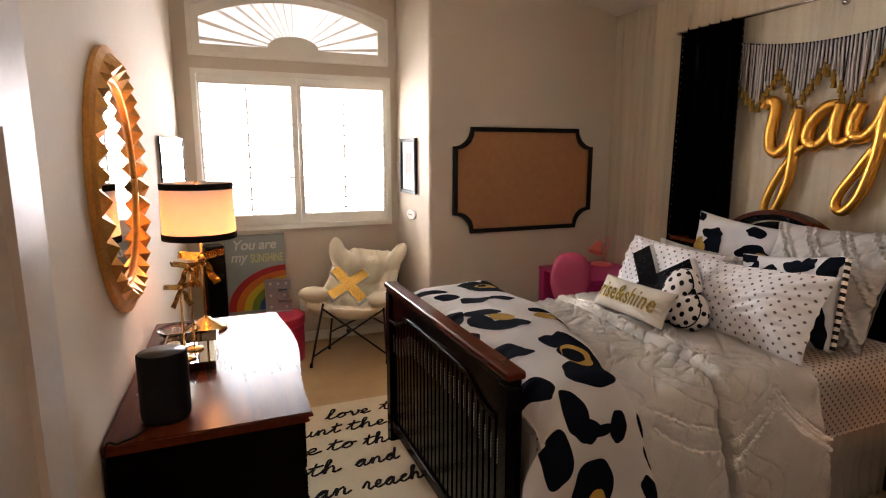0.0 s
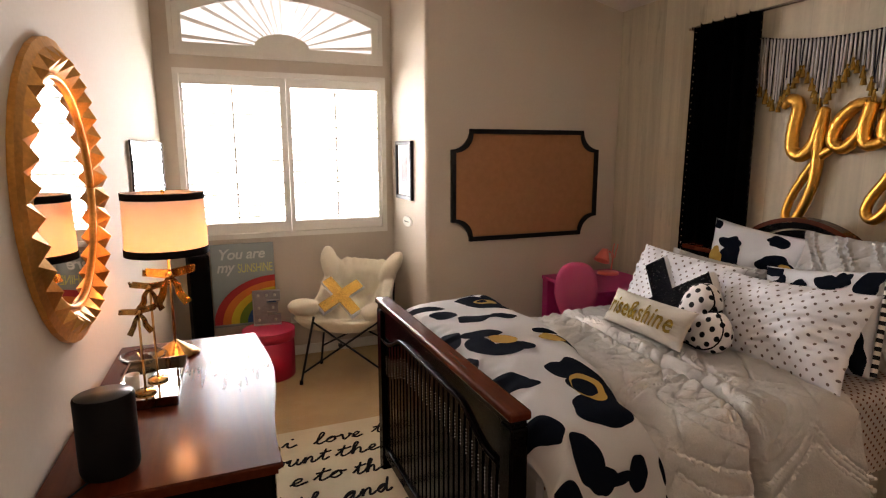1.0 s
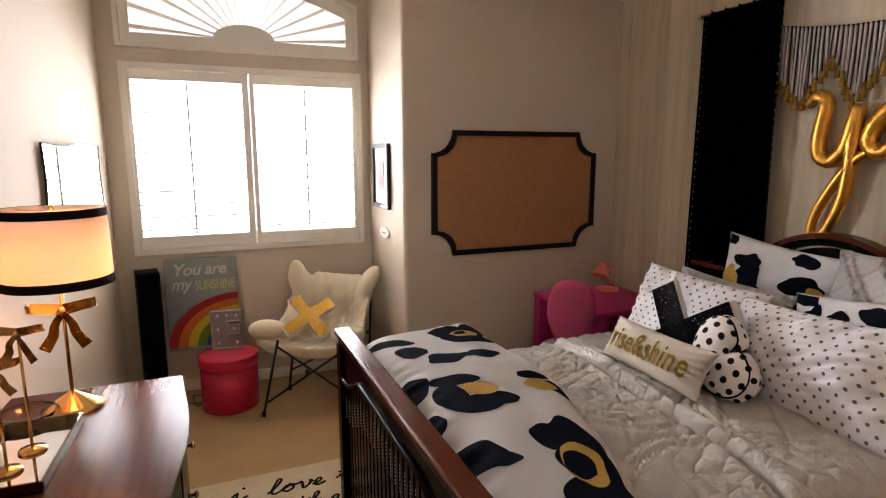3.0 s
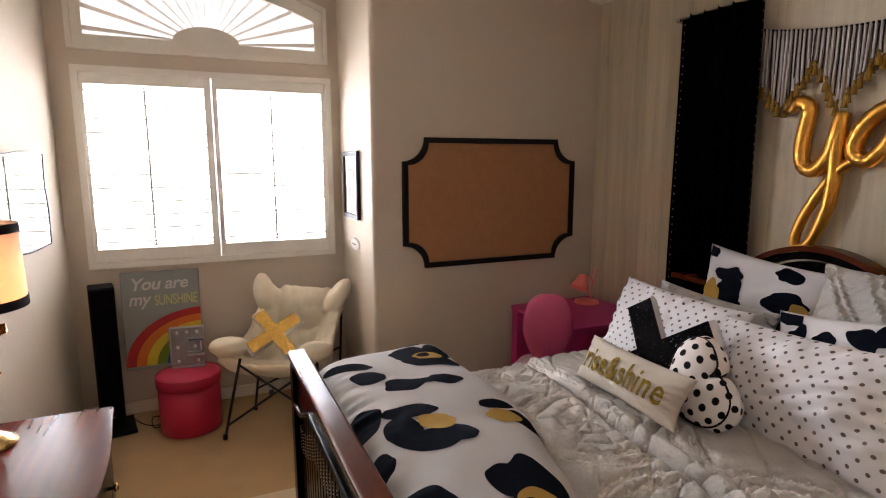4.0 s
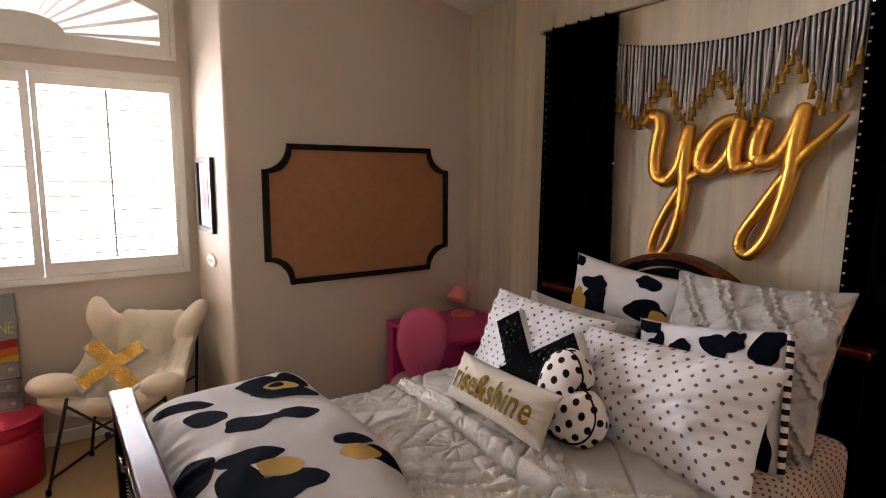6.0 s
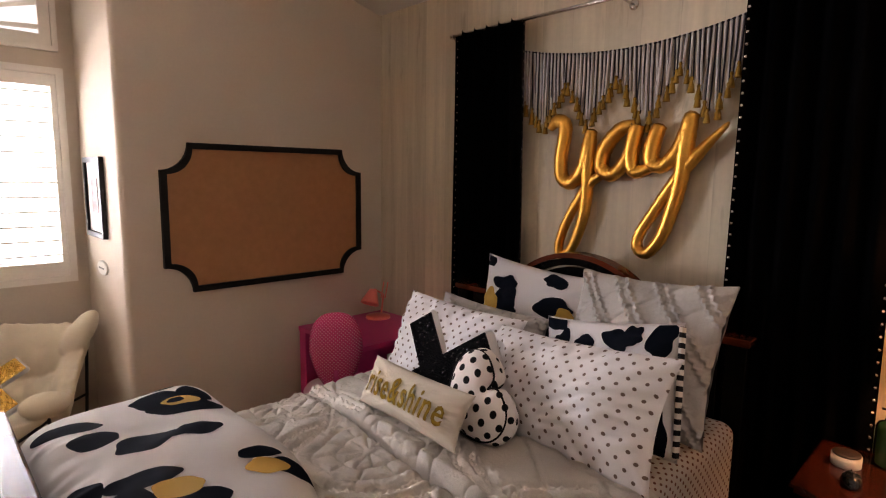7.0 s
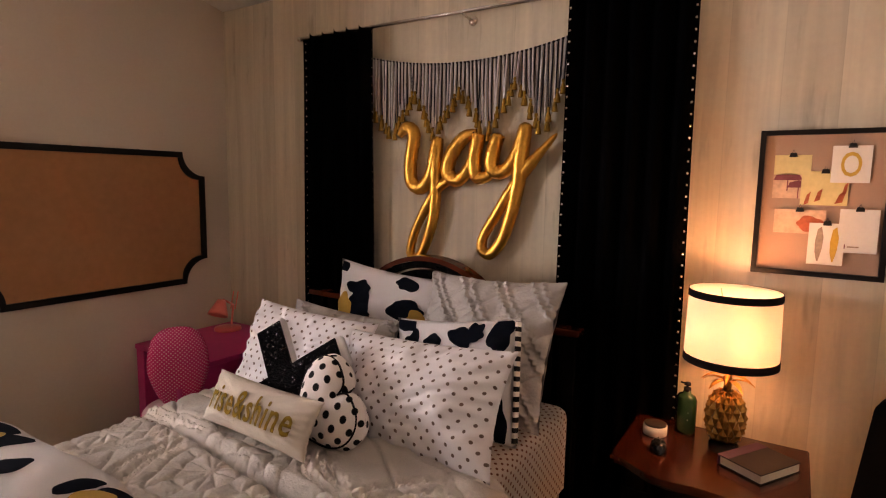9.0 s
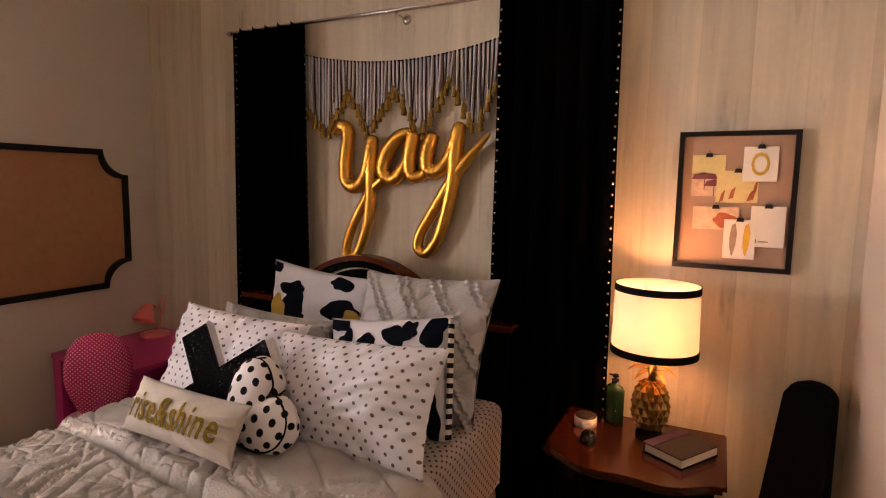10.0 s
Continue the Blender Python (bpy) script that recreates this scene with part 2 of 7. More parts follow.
def sequins(name, color, metal, pitch, relief=1.0, spec=0.5):
    """Small overlapping domes that catch the light one by one."""
    m = material(name, color, 0.16, metal, 0.3, 60, 400, spec=spec)
    N, L = m.node_tree.nodes, m.node_tree.links
    co, vo, bp = N.new("ShaderNodeTexCoord"), N.new("ShaderNodeTexVoronoi"), N.new("ShaderNodeBump")
    vo.inputs["Scale"].default_value = 1 / pitch
    bp.inputs["Distance"].default_value, bp.inputs["Strength"].default_value, bp.invert = pitch * 0.9, relief, True
    L.new(co.outputs["Object"], vo.inputs["Vector"]), L.new(vo.outputs["Distance"], bp.inputs["Height"])
    L.new(bp.outputs[0], N["Principled BSDF"].inputs["Normal"])
    if metal == 0:
        sp = N.new("ShaderNodeMapRange")
        sp.inputs[1].default_value, sp.inputs[2].default_value, sp.inputs[3].default_value, sp.inputs[4].default_value = 0.85, 0.91, 0.015, 0.7
        L.new(vo.outputs["Color"], sp.inputs[0]), L.new(sp.outputs[0], N["Principled BSDF"].inputs["Specular IOR Level"])
    return m


SEQUIN = sequins("black_sequins", (0.003, 0.003, 0.004), 0.0, 0.0065, 0.6, 0.22)
GOLD_SEQUIN = sequins("gold_sequins", (0.62, 0.34, 0.06), 0.8, 0.012)
STRIPES = striped("striped_piping", (0.74, 0.70, 0.64), (0.012, 0.012, 0.013), 0.034)
PINK = material("pink_paint", (0.58, 0.03, 0.20), 0.4, 0, 0.06, 5, 90)
CORAL = material("coral_enamel", (0.85, 0.22, 0.18), 0.3, 0, 0.05, 10, 90)
RED_VINYL = material("crimson_vinyl", (0.48, 0.016, 0.055), 0.5, 0, 0.08, 8, 120, bump=0.2, bump_scale=160)
BLACK_METAL = material("black_metal", (0.012, 0.012, 0.012), 0.4, 0.3, 0.1)
BLACK_PLASTIC = material("black_plastic", (0.006, 0.006, 0.007), 0.6, 0, 0.15, 20, 400, spec=0.1)
CLOTH_BLACK = material("black_nylon", (0.005, 0.005, 0.0055), 0.95, 0, 0.15, 20, 500, bump=0.4, bump_scale=500, spec=0.05)
SKIRT = material("sheer_bed_skirt", (0.62, 0.54, 0.46), 0.95, 0, 0.08, 8, 300)
GREY_CANVAS = material("grey_canvas", (0.30, 0.33, 0.32), 0.85, 0, 0.06, 8, 400, bump=0.2, bump_scale=500)
LETTER_WHITE = material("white_lettering", (0.6, 0.6, 0.57), 0.8, 0, 0.05)
LETTER_YELLOW = material("yellow_lettering", (0.62, 0.60, 0.20), 0.8, 0, 0.05)
GLITTER = material("gold_glitter", (0.20, 0.125, 0.015), 0.9, 0.0, 0.3, 80, 600, spec=0.03)
CARD = material("white_card", (0.72, 0.70, 0.64), 0.7, 0, 0.04)


# ---- building helpers ----
def thing(name, m, label, category, group="", kind=""):
    ob = new(name)
    ob.matrix_world = m
    ob.empty_display_size = 0.05
    return tagged(ob, label, category, group, kind)


def part(name, bm, mat, parent=None, label="", smooth=False):
    bmesh.ops.recalc_face_normals(bm, faces=bm.faces)
    me = bpy.data.meshes.new(name)
    bm.to_mesh(me)
    bm.free()
    me.materials.append(mat)
    if smooth:
        me.shade_smooth()
    ob = new(name, me)
    ob.parent = parent
    return tagged(ob, label)


def share(name, ob, m, parent):
    """Another part on the same mesh."""
    o = new(name, ob.data)
    o.parent = parent
    o.matrix_basis = m
    return o


def setting(name, bm, mat, label, smooth=False):
    return tagged(part(name, bm, mat, None, "", smooth), label, name.split("_")[0], "", "structure")


def box(sx, sy, sz, c=(0, 0, 0), bev=0.0, seg=2):
    bm = bmesh.new()
    bmesh.ops.create_cube(bm, size=1, matrix=Matrix.Translation(c) @ Matrix.Diagonal((sx, sy, sz, 1)))
    if bev:
        bmesh.ops.bevel(bm, geom=bm.edges[:], offset=bev, segments=seg, affect="EDGES", profile=0.5)
    return bm


def span(x0, x1, y0, y1, z0, z1, bev=0.0):
    return box(x1 - x0, y1 - y0, z1 - z0, ((x0 + x1) / 2, (y0 + y1) / 2, (z0 + z1) / 2), bev)


def add(bm, other, m=None):
    """Joins another bmesh into bm."""
    if m is not None:
        other.transform(m)
    me = bpy.data.meshes.new("join")
    other.to_mesh(me)
    other.free()
    bm.from_mesh(me)
    bpy.data.meshes.remove(me)
    return bm


def lathe(profile, n=32, sx=1.0, sy=1.0):
    bm = bmesh.new()
    rings = []
    for r, z in profile:
        rings.append([bm.verts.new((sx * r * math.cos(2 * math.pi * i / n), sy * r * math.sin(2 * math.pi * i / n), z)) for i in range(n)])
    for a, b in zip(rings, rings[1:]):
        for i in range(n):
            bm.faces.new((a[i], a[(i + 1) % n], b[(i + 1) % n], b[i]))
    for ring in (rings[0], rings[-1]):
        bm.faces.new(ring)
    return bm


def smooth_line(pts, per=6):
    """Catmull-Rom through the points."""
    P = [Vector(p) for p in pts]
    P = [2 * P[0] - P[1]] + P + [2 * P[-1] - P[-2]]
    out = []
    for i in range(1, len(P) - 2):
        for k in range(per):
            t = k / per
            a, b, c, d = P[i - 1:i + 3]
            out.append(0.5 * (2 * b + (c - a) * t + (2 * a - 5 * b + 4 * c - d) * t * t + (3 * b - a - 3 * c + d) * t ** 3))
    return out + [P[-2]]


def tube(pts, r, n=8):
    """A round rod along points; r is one radius or one a point."""
    pts = [Vector(p) for p in pts]
    bm = bmesh.new()
    rings, side = [], None
    for i, p in enumerate(pts):
        d = (pts[min(i + 1, len(pts) - 1)] - pts[max(i - 1, 0)]).normalized()
        if side is None:
            side = d.orthogonal().normalized()
        side = (side - d * side.dot(d)).normalized()
        up, rr = d.cross(side), r[i] if isinstance(r, (list, tuple)) else r
        rings.append([bm.verts.new(p + rr * (math.cos(2 * math.pi * k / n) * side + math.sin(2 * math.pi * k / n) * up)) for k in range(n)])
    for a, b in zip(rings, rings[1:]):
        for k in range(n):
            bm.faces.new((a[k], a[(k + 1) % n], b[(k + 1) % n], b[k]))
    bm.faces.new(rings[0]), bm.faces.new(rings[-1])
    return bm


def prism(outline, y0, y1, bev=0.0):
    """A flat shape in x and z, from y0 to y1."""
    bm = bmesh.new()
    a = [bm.verts.new((x, y0, z)) for x, z in outline]
    b = [bm.verts.new((x, y1, z)) for x, z in outline]
    bm.faces.new(a), bm.faces.new(b[::-1])
    n = len(a)
    for i in range(n):
        bm.faces.new((a[i], b[i], b[(i + 1) % n], a[(i + 1) % n]))
    if bev:
        bmesh.ops.bevel(bm, geom=bm.edges[:], offset=bev, segments=2, affect="EDGES", profile=0.5)
    return bm


def ring(outer, inner, y0, y1):
    """A frame between two outlines with the same number of corners."""
    bm = bmesh.new()
    n = len(outer)
    V = [[bm.verts.new((x, y, z)) for x, z in o] for o in (outer, inner) for y in (y0, y1)]
    of, ob_, inf, inb = V
    for i in range(n):
        j = (i + 1) % n
        for a, b in ((of, inf), (inb, ob_), (ob_, of), (inf, inb)):
            bm.faces.new((a[i], a[j], b[j], b[i]))
    return bm


def sheet(fn, nu, nv, uv=None, thick=0.0):
    """A cloth fn(u, v) over the unit square, with UVs in metres and a thickness."""
    bm = bmesh.new()
    lay = bm.loops.layers.uv.new("UVMap")
    G = [[bm.verts.new(fn(i / nu, j / nv)) for i in range(nu + 1)] for j in range(nv + 1)]
    for j in range(nv):
        for i in range(nu):
            f = bm.faces.new((G[j][i], G[j][i + 1], G[j + 1][i + 1], G[j + 1][i]))
            if uv:
                for l, (a, b) in zip(f.loops, ((i, j), (i + 1, j), (i + 1, j + 1), (i, j + 1))):
                    l[lay].uv = uv(a / nu, b / nv)
    if thick:
        bmesh.ops.solidify(bm, geom=bm.faces[:], thickness=thick)
    return bm


def cushion(outline, thick, res=26, power=0.5, seed=0, wrinkle=0.004, edge=0.0):
    """A stuffed shape: outline(s) gives its rim in x and z for s in 0..1; two puffed faces meet there."""
    bm = bmesh.new()
    lay = bm.loops.layers.uv.new("UVMap")
    n = res * 4
    rim = [Vector((*outline(i / n),)) for i in range(n)]
    mid = sum(rim, Vector((0, 0))) / n
    K = 12
    for sgn in (-1, 1):
        rows = []
        for k in range(K + 1):
            f = k / K
            row = []
            for i in range(n):
                p = mid + (rim[i] - mid) * f
                h = sgn * thick / 2 * (1 - f ** 3.2) ** power
                if edge:
                    near = min(1.0, min((p - q).length for q in rim) / edge)
                    h = sgn * thick / 2 * math.sqrt(1 - (1 - near) ** 2)
                w = wrinkle * noise.noise(Vector((p.x * 11, p.y * 11, seed * 7.3 + sgn))) * (1.2 - 0.6 * f)
                row.append(bm.verts.new((p.x, h + sgn * w, p.y)))
            rows.append(row)
        for a, b in zip(rows, rows[1:]):
            for i in range(n):
                f = bm.faces.new((a[i], a[(i + 1) % n], b[(i + 1) % n], b[i]))
                for l in f.loops:
                    c = l.vert.co
                    rr = max(0.001, math.hypot(c.x, c.z - 0.14))
                    k = 1 + 0.75 * (thick / 2 - abs(c.y)) / rr if rr > 0.03 else 1
                    l[lay].uv = (c.x * k, (c.z - 0.14) * k)
    bmesh.ops.remove_doubles(bm, verts=bm.verts[:], dist=0.0004)
    return bm


def pillow_face(u, v, w, h, thick, sgn, seed, crease=0.012):
    """A point of a rectangular pillow; u and v from -1 to 1."""
    pinch = 0.075
    x = w / 2 * u * (1 - pinch * (1 - v * v))
    z = h / 2 * v * (1 - pinch * (1 - u * u))
    f = max(0.0, (1 - abs(u) ** 2.6) * (1 - abs(v) ** 2.6)) ** 0.55
    a = noise.noise(Vector((x * 6, z * 6, seed * 3.1))) * crease * 1.3
    d = noise.noise(Vector((x * 16 + z * 5, z * 14, seed * 5.7))) * crease * 0.6 + abs(noise.noise(Vector((x * 9 - z * 21, z * 8 + x * 5, seed * 2.3)))) * crease * 0.7
    edge = max(abs(u), abs(v))
    rad = math.sin(math.atan2(v, u) * 22 + seed) * crease * 0.45 * edge ** 4 * f ** 0.5
    return Vector((x, sgn * (thick / 2 * f + (a + d) * f ** 0.5 + rad), z))


def pillow(w, h, thick, seed=0, n=30, relief=None, crease=0.012):
    bm = bmesh.new()
    lay = bm.loops.layers.uv.new("UVMap")
    for sgn in (-1, 1):
        G = []
        for j in range(n + 1):
            row = []
            for i in range(n + 1):
                u, v = 2 * i / n - 1, 2 * j / n - 1
                p = pillow_face(u, v, w, h, thick, sgn, seed, crease)
                if relief and sgn < 0:
                    p.y -= relief(p.x, p.z)
                row.append(bm.verts.new(p))
            G.append(row)
        for j in range(n):
            for i in range(n):
                f = bm.faces.new((G[j][i], G[j][i + 1], G[j + 1][i + 1], G[j + 1][i]))
                for l in f.loops:
                    l[lay].uv = (l.vert.co.x, l.vert.co.z)
    bmesh.ops.remove_doubles(bm, verts=bm.verts[:], dist=0.0005)
    return bm


def words(text, size, depth=0.002, shear=0.0, spacing=1.0, bold=0.0):
    """Letters as a mesh in x and y, standing up along z by the depth."""
    cu = bpy.data.curves.new("letters", "FONT")
    cu.body, cu.size, cu.extrude, cu.shear, cu.space_character, cu.offset = text, size, depth, shear, spacing, bold
    cu.resolution_u = 3
    ob = bpy.data.objects.new("letters", cu)
    scene.collection.objects.link(ob)
    me = bpy.data.meshes.new_from_object(ob.evaluated_get(bpy.context.evaluated_depsgraph_get()))
    bm = bmesh.new()
    bm.from_mesh(me)
    bpy.data.objects.remove(ob)
    bpy.data.meshes.remove(me)
    return bm


def blob(cx, cy, rx, ry, seed, turn=0.0, n=48, rough=0.26):
    """An uneven rounded outline."""
    out = []
    for i in range(n):
        a = 2 * math.pi * i / n
        k = 1 + rough * noise.noise(Vector((1.3 * math.cos(a), 1.3 * math.sin(a), seed * 4.7))) * 1.6
        x, y = rx * k * math.cos(a), ry * k * math.sin(a)
        c, s = math.cos(turn), math.sin(turn)
        out.append((cx + c * x - s * y, cy + s * x + c * y))
    return out


def patch(outline, place, lift=0.003, rings=7):
    """A flat print laid on a surface place(a, b, lift): rings of the outline shrunk to its middle."""
    bm = bmesh.new()
    n = len(outline)
    cx, cy = sum(p[0] for p in outline) / n, sum(p[1] for p in outline) / n
    R = [[bm.verts.new(place(cx + (x - cx) * f, cy + (y - cy) * f, lift)) for x, y in outline] for f in [1 - k / rings for k in range(rings)]]
    for a, b in zip(R, R[1:]):
        for i in range(n):
            bm.faces.new((a[i], a[(i + 1) % n], b[(i + 1) % n], b[i]))
    c = bm.verts.new(place(cx, cy, lift))
    for i in range(n):
        bm.faces.new((R[-1][i], R[-1][(i + 1) % n], c))
    return bm


# ---- the room ----
LEFT0, LEFT1 = Vector((-0.425, 0.3)), Vector((-0.245, 5.0))
WIN_Y, CORK_Y, BED_X, RET_X, FRONT_Y = 5.0, 4.185, 3.25, 1.54, 0.335


def left_x(y):
    return LEFT0.x + (LEFT1.x - LEFT0.x) * (y - LEFT0.y) / (LEFT1.y - LEFT0.y)


LEFT_YAW = -math.degrees(math.atan2(LEFT1.x - LEFT0.x, LEFT1.y - LEFT0.y))


def on_left(y, z, off=0.0):
    """A pose on the left wall: local x runs along the wall towards the window, local -y faces the room."""
    return pose(left_x(y) + off, y, z, 0, 0, 90 + LEFT_YAW)


def ceil_z(x):
    return 2.81 + 0.235 * (BED_X - x)


setting("floor", span(-1.6, 3.6, -1.7, 5.3, -0.1, 0.0), CARPET, "beige wall-to-wall carpet")
bm = bmesh.new()
quad = [(LEFT0.x, 0.2), (LEFT1.x, 5.0), (LEFT1.x - 0.15, 5.0), (LEFT0.x - 0.15, 0.2)]
lo, hi = [bm.verts.new((x, y, 0)) for x, y in quad], [bm.verts.new((x, y, ceil_z(x) + 0.02)) for x, y in quad]
bm.faces.new(lo), bm.faces.new(hi)
for i in range(4):
    bm.faces.new((lo[i], lo[(i + 1) % 4], hi[(i + 1) % 4], hi[i]))
setting("wall_left", bm, WALL, "greige painted wall with a soft texture")

# window wall with two openings
WX0, WX1, WZ0, WZ1 = -0.13, 1.475, 1.025, 2.31
AX0, AX1, AZ0, AZS, AZT = -0.135, 1.46, 2.405, 2.79, 2.94


def arc_top(x0, x1, zs, zt, n=20):
    """Points of a shallow arch from right to left."""
    c, h = (x0 + x1) / 2, (x1 - x0) / 2
    s = zt - zs
    R = (h * h + s * s) / (2 * s)
    return [(c + h * math.cos(math.pi * k / n), zt - R + math.sqrt(max(0, R * R - (h * math.cos(math.pi * k / n)) ** 2))) for k in range(n + 1)]


bm = bmesh.new()
TOPZ = 3.72
add(bm, span(LEFT1.x - 0.15, WX0 + 0.03, WIN_Y, WIN_Y + 0.18, 0, TOPZ))
add(bm, span(WX1 - 0.03, RET_X + 0.15, WIN_Y, WIN_Y + 0.18, 0, TOPZ))
add(bm, span(WX0 + 0.03, WX1 - 0.03, WIN_Y, WIN_Y + 0.18, 0, WZ0 + 0.03))
add(bm, span(WX0 + 0.03, WX1 - 0.03, WIN_Y, WIN_Y + 0.18, WZ1 - 0.03, AZ0 + 0.03))
arch = arc_top(WX0 + 0.03, WX1 - 0.03, AZS - 0.03, AZT - 0.03)
add(bm, prism([(WX0 + 0.03, TOPZ), (WX1 - 0.03, TOPZ)] + arch, WIN_Y, WIN_Y + 0.18))
setting("wall_window", bm, WALL, "greige painted wall with a shuttered window and an arched window above")

# the alcove's side wall and the corkboard wall meet in a rounded corner
out = [(RET_X, WIN_Y), (RET_X, CORK_Y + 0.03)]
out += [(RET_X + 0.03 - 0.03 * math.cos(a * math.pi / 12), CORK_Y + 0.03 - 0.03 * math.sin(a * math.pi / 12)) for a in range(1, 6)]
out += [(RET_X + 0.03, CORK_Y), (BED_X, CORK_Y), (BED_X, CORK_Y + 0.15), (RET_X + 0.15, CORK_Y + 0.15), (RET_X + 0.15, WIN_Y)]
bm = bmesh.new()
lo, hi = [bm.verts.new((x, y, 0)) for x, y in out], [bm.verts.new((x, y, ceil_z(x) + 0.02)) for x, y in out]
for i in range(len(out)):
    j = (i + 1) % len(out)
    bm.faces.new((lo[i], lo[j], hi[j], hi[i]))
setting("wall_cork", bm, WALL, "greige painted wall with a rounded outer corner")
setting("wall_bed", span(BED_X, BED_X + 0.15, 0.1, CORK_Y + 0.15, 0, 3.0), PAPER_WALL, "accent wall papered with pale wood-look vertical planks")
bm = span(0.82, BED_X + 0.15, FRONT_Y - 0.14, FRONT_Y, 0, 3.5)
add(bm, span(-0.65, 0.82, FRONT_Y - 0.14, FRONT_Y, 2.35, 3.8))
add(bm, span(-0.65, -0.40, FRONT_Y - 0.14, FRONT_Y, 0, 2.35))
setting("wall_front", bm, WALL, "greige painted wall with the doorway")
bm = span(-1.5, 2.0, -1.6, -1.45, 0, 3.9)
add(bm, span(-1.6, -1.5, -1.6, FRONT_Y - 0.14, 0, 3.9))
add(bm, span(2.0, 2.1, -1.6, FRONT_Y - 0.14, 0, 3.9))
add(bm, span(-1.6, -0.65, FRONT_Y - 0.14, FRONT_Y, 0, 3.9))
setting("wall_hall", bm, WALL, "plain painted hall walls")
bm = bmesh.new()
v = [bm.verts.new((x, y, ceil_z(x) + dz)) for dz in (0, 0.1) for x, y in ((-1.7, -1.7), (3.5, -1.7), (3.5, 5.3), (-1.7, 5.3))]
for f in ((0, 1, 2, 3), (7, 6, 5, 4), (0, 4, 5, 1), (1, 5, 6, 2), (2, 6, 7, 3), (3, 7, 4, 0)):
    bm.faces.new([v[i] for i in f])
setting("ceiling", bm, CEIL, "sloping off-white painted ceiling")

bm = span(LEFT1.x, RET_X, WIN_Y - 0.014, WIN_Y, 0.0, 0.085, 0.004)
add(bm, span(RET_X - 0.014, RET_X, CORK_Y + 0.03, WIN_Y - 0.014, 0.0, 0.085, 0.004))
add(bm, span(RET_X + 0.03, BED_X - 0.014, CORK_Y - 0.014, CORK_Y, 0.0, 0.085, 0.004))
add(bm, span(BED_X - 0.014, BED_X, FRONT_Y, CORK_Y - 0.014, 0.0, 0.085, 0.004))
add(bm, span(0.9, BED_X - 0.014, FRONT_Y, FRONT_Y + 0.014, 0.0, 0.085, 0.004))
add(bm, span(0, 3.9, -0.014, 0, 0.0, 0.085, 0.004), on_left(1.05, 0))
setting("baseboard", bm, WHITE, "white painted baseboard")

setting("backdrop", span(-4, 5, 6.2, 6.25, -1, 5), glow("bright_outdoors", (0.98, 0.98, 0.98), 0.85), "bright overexposed daylight outside the window")


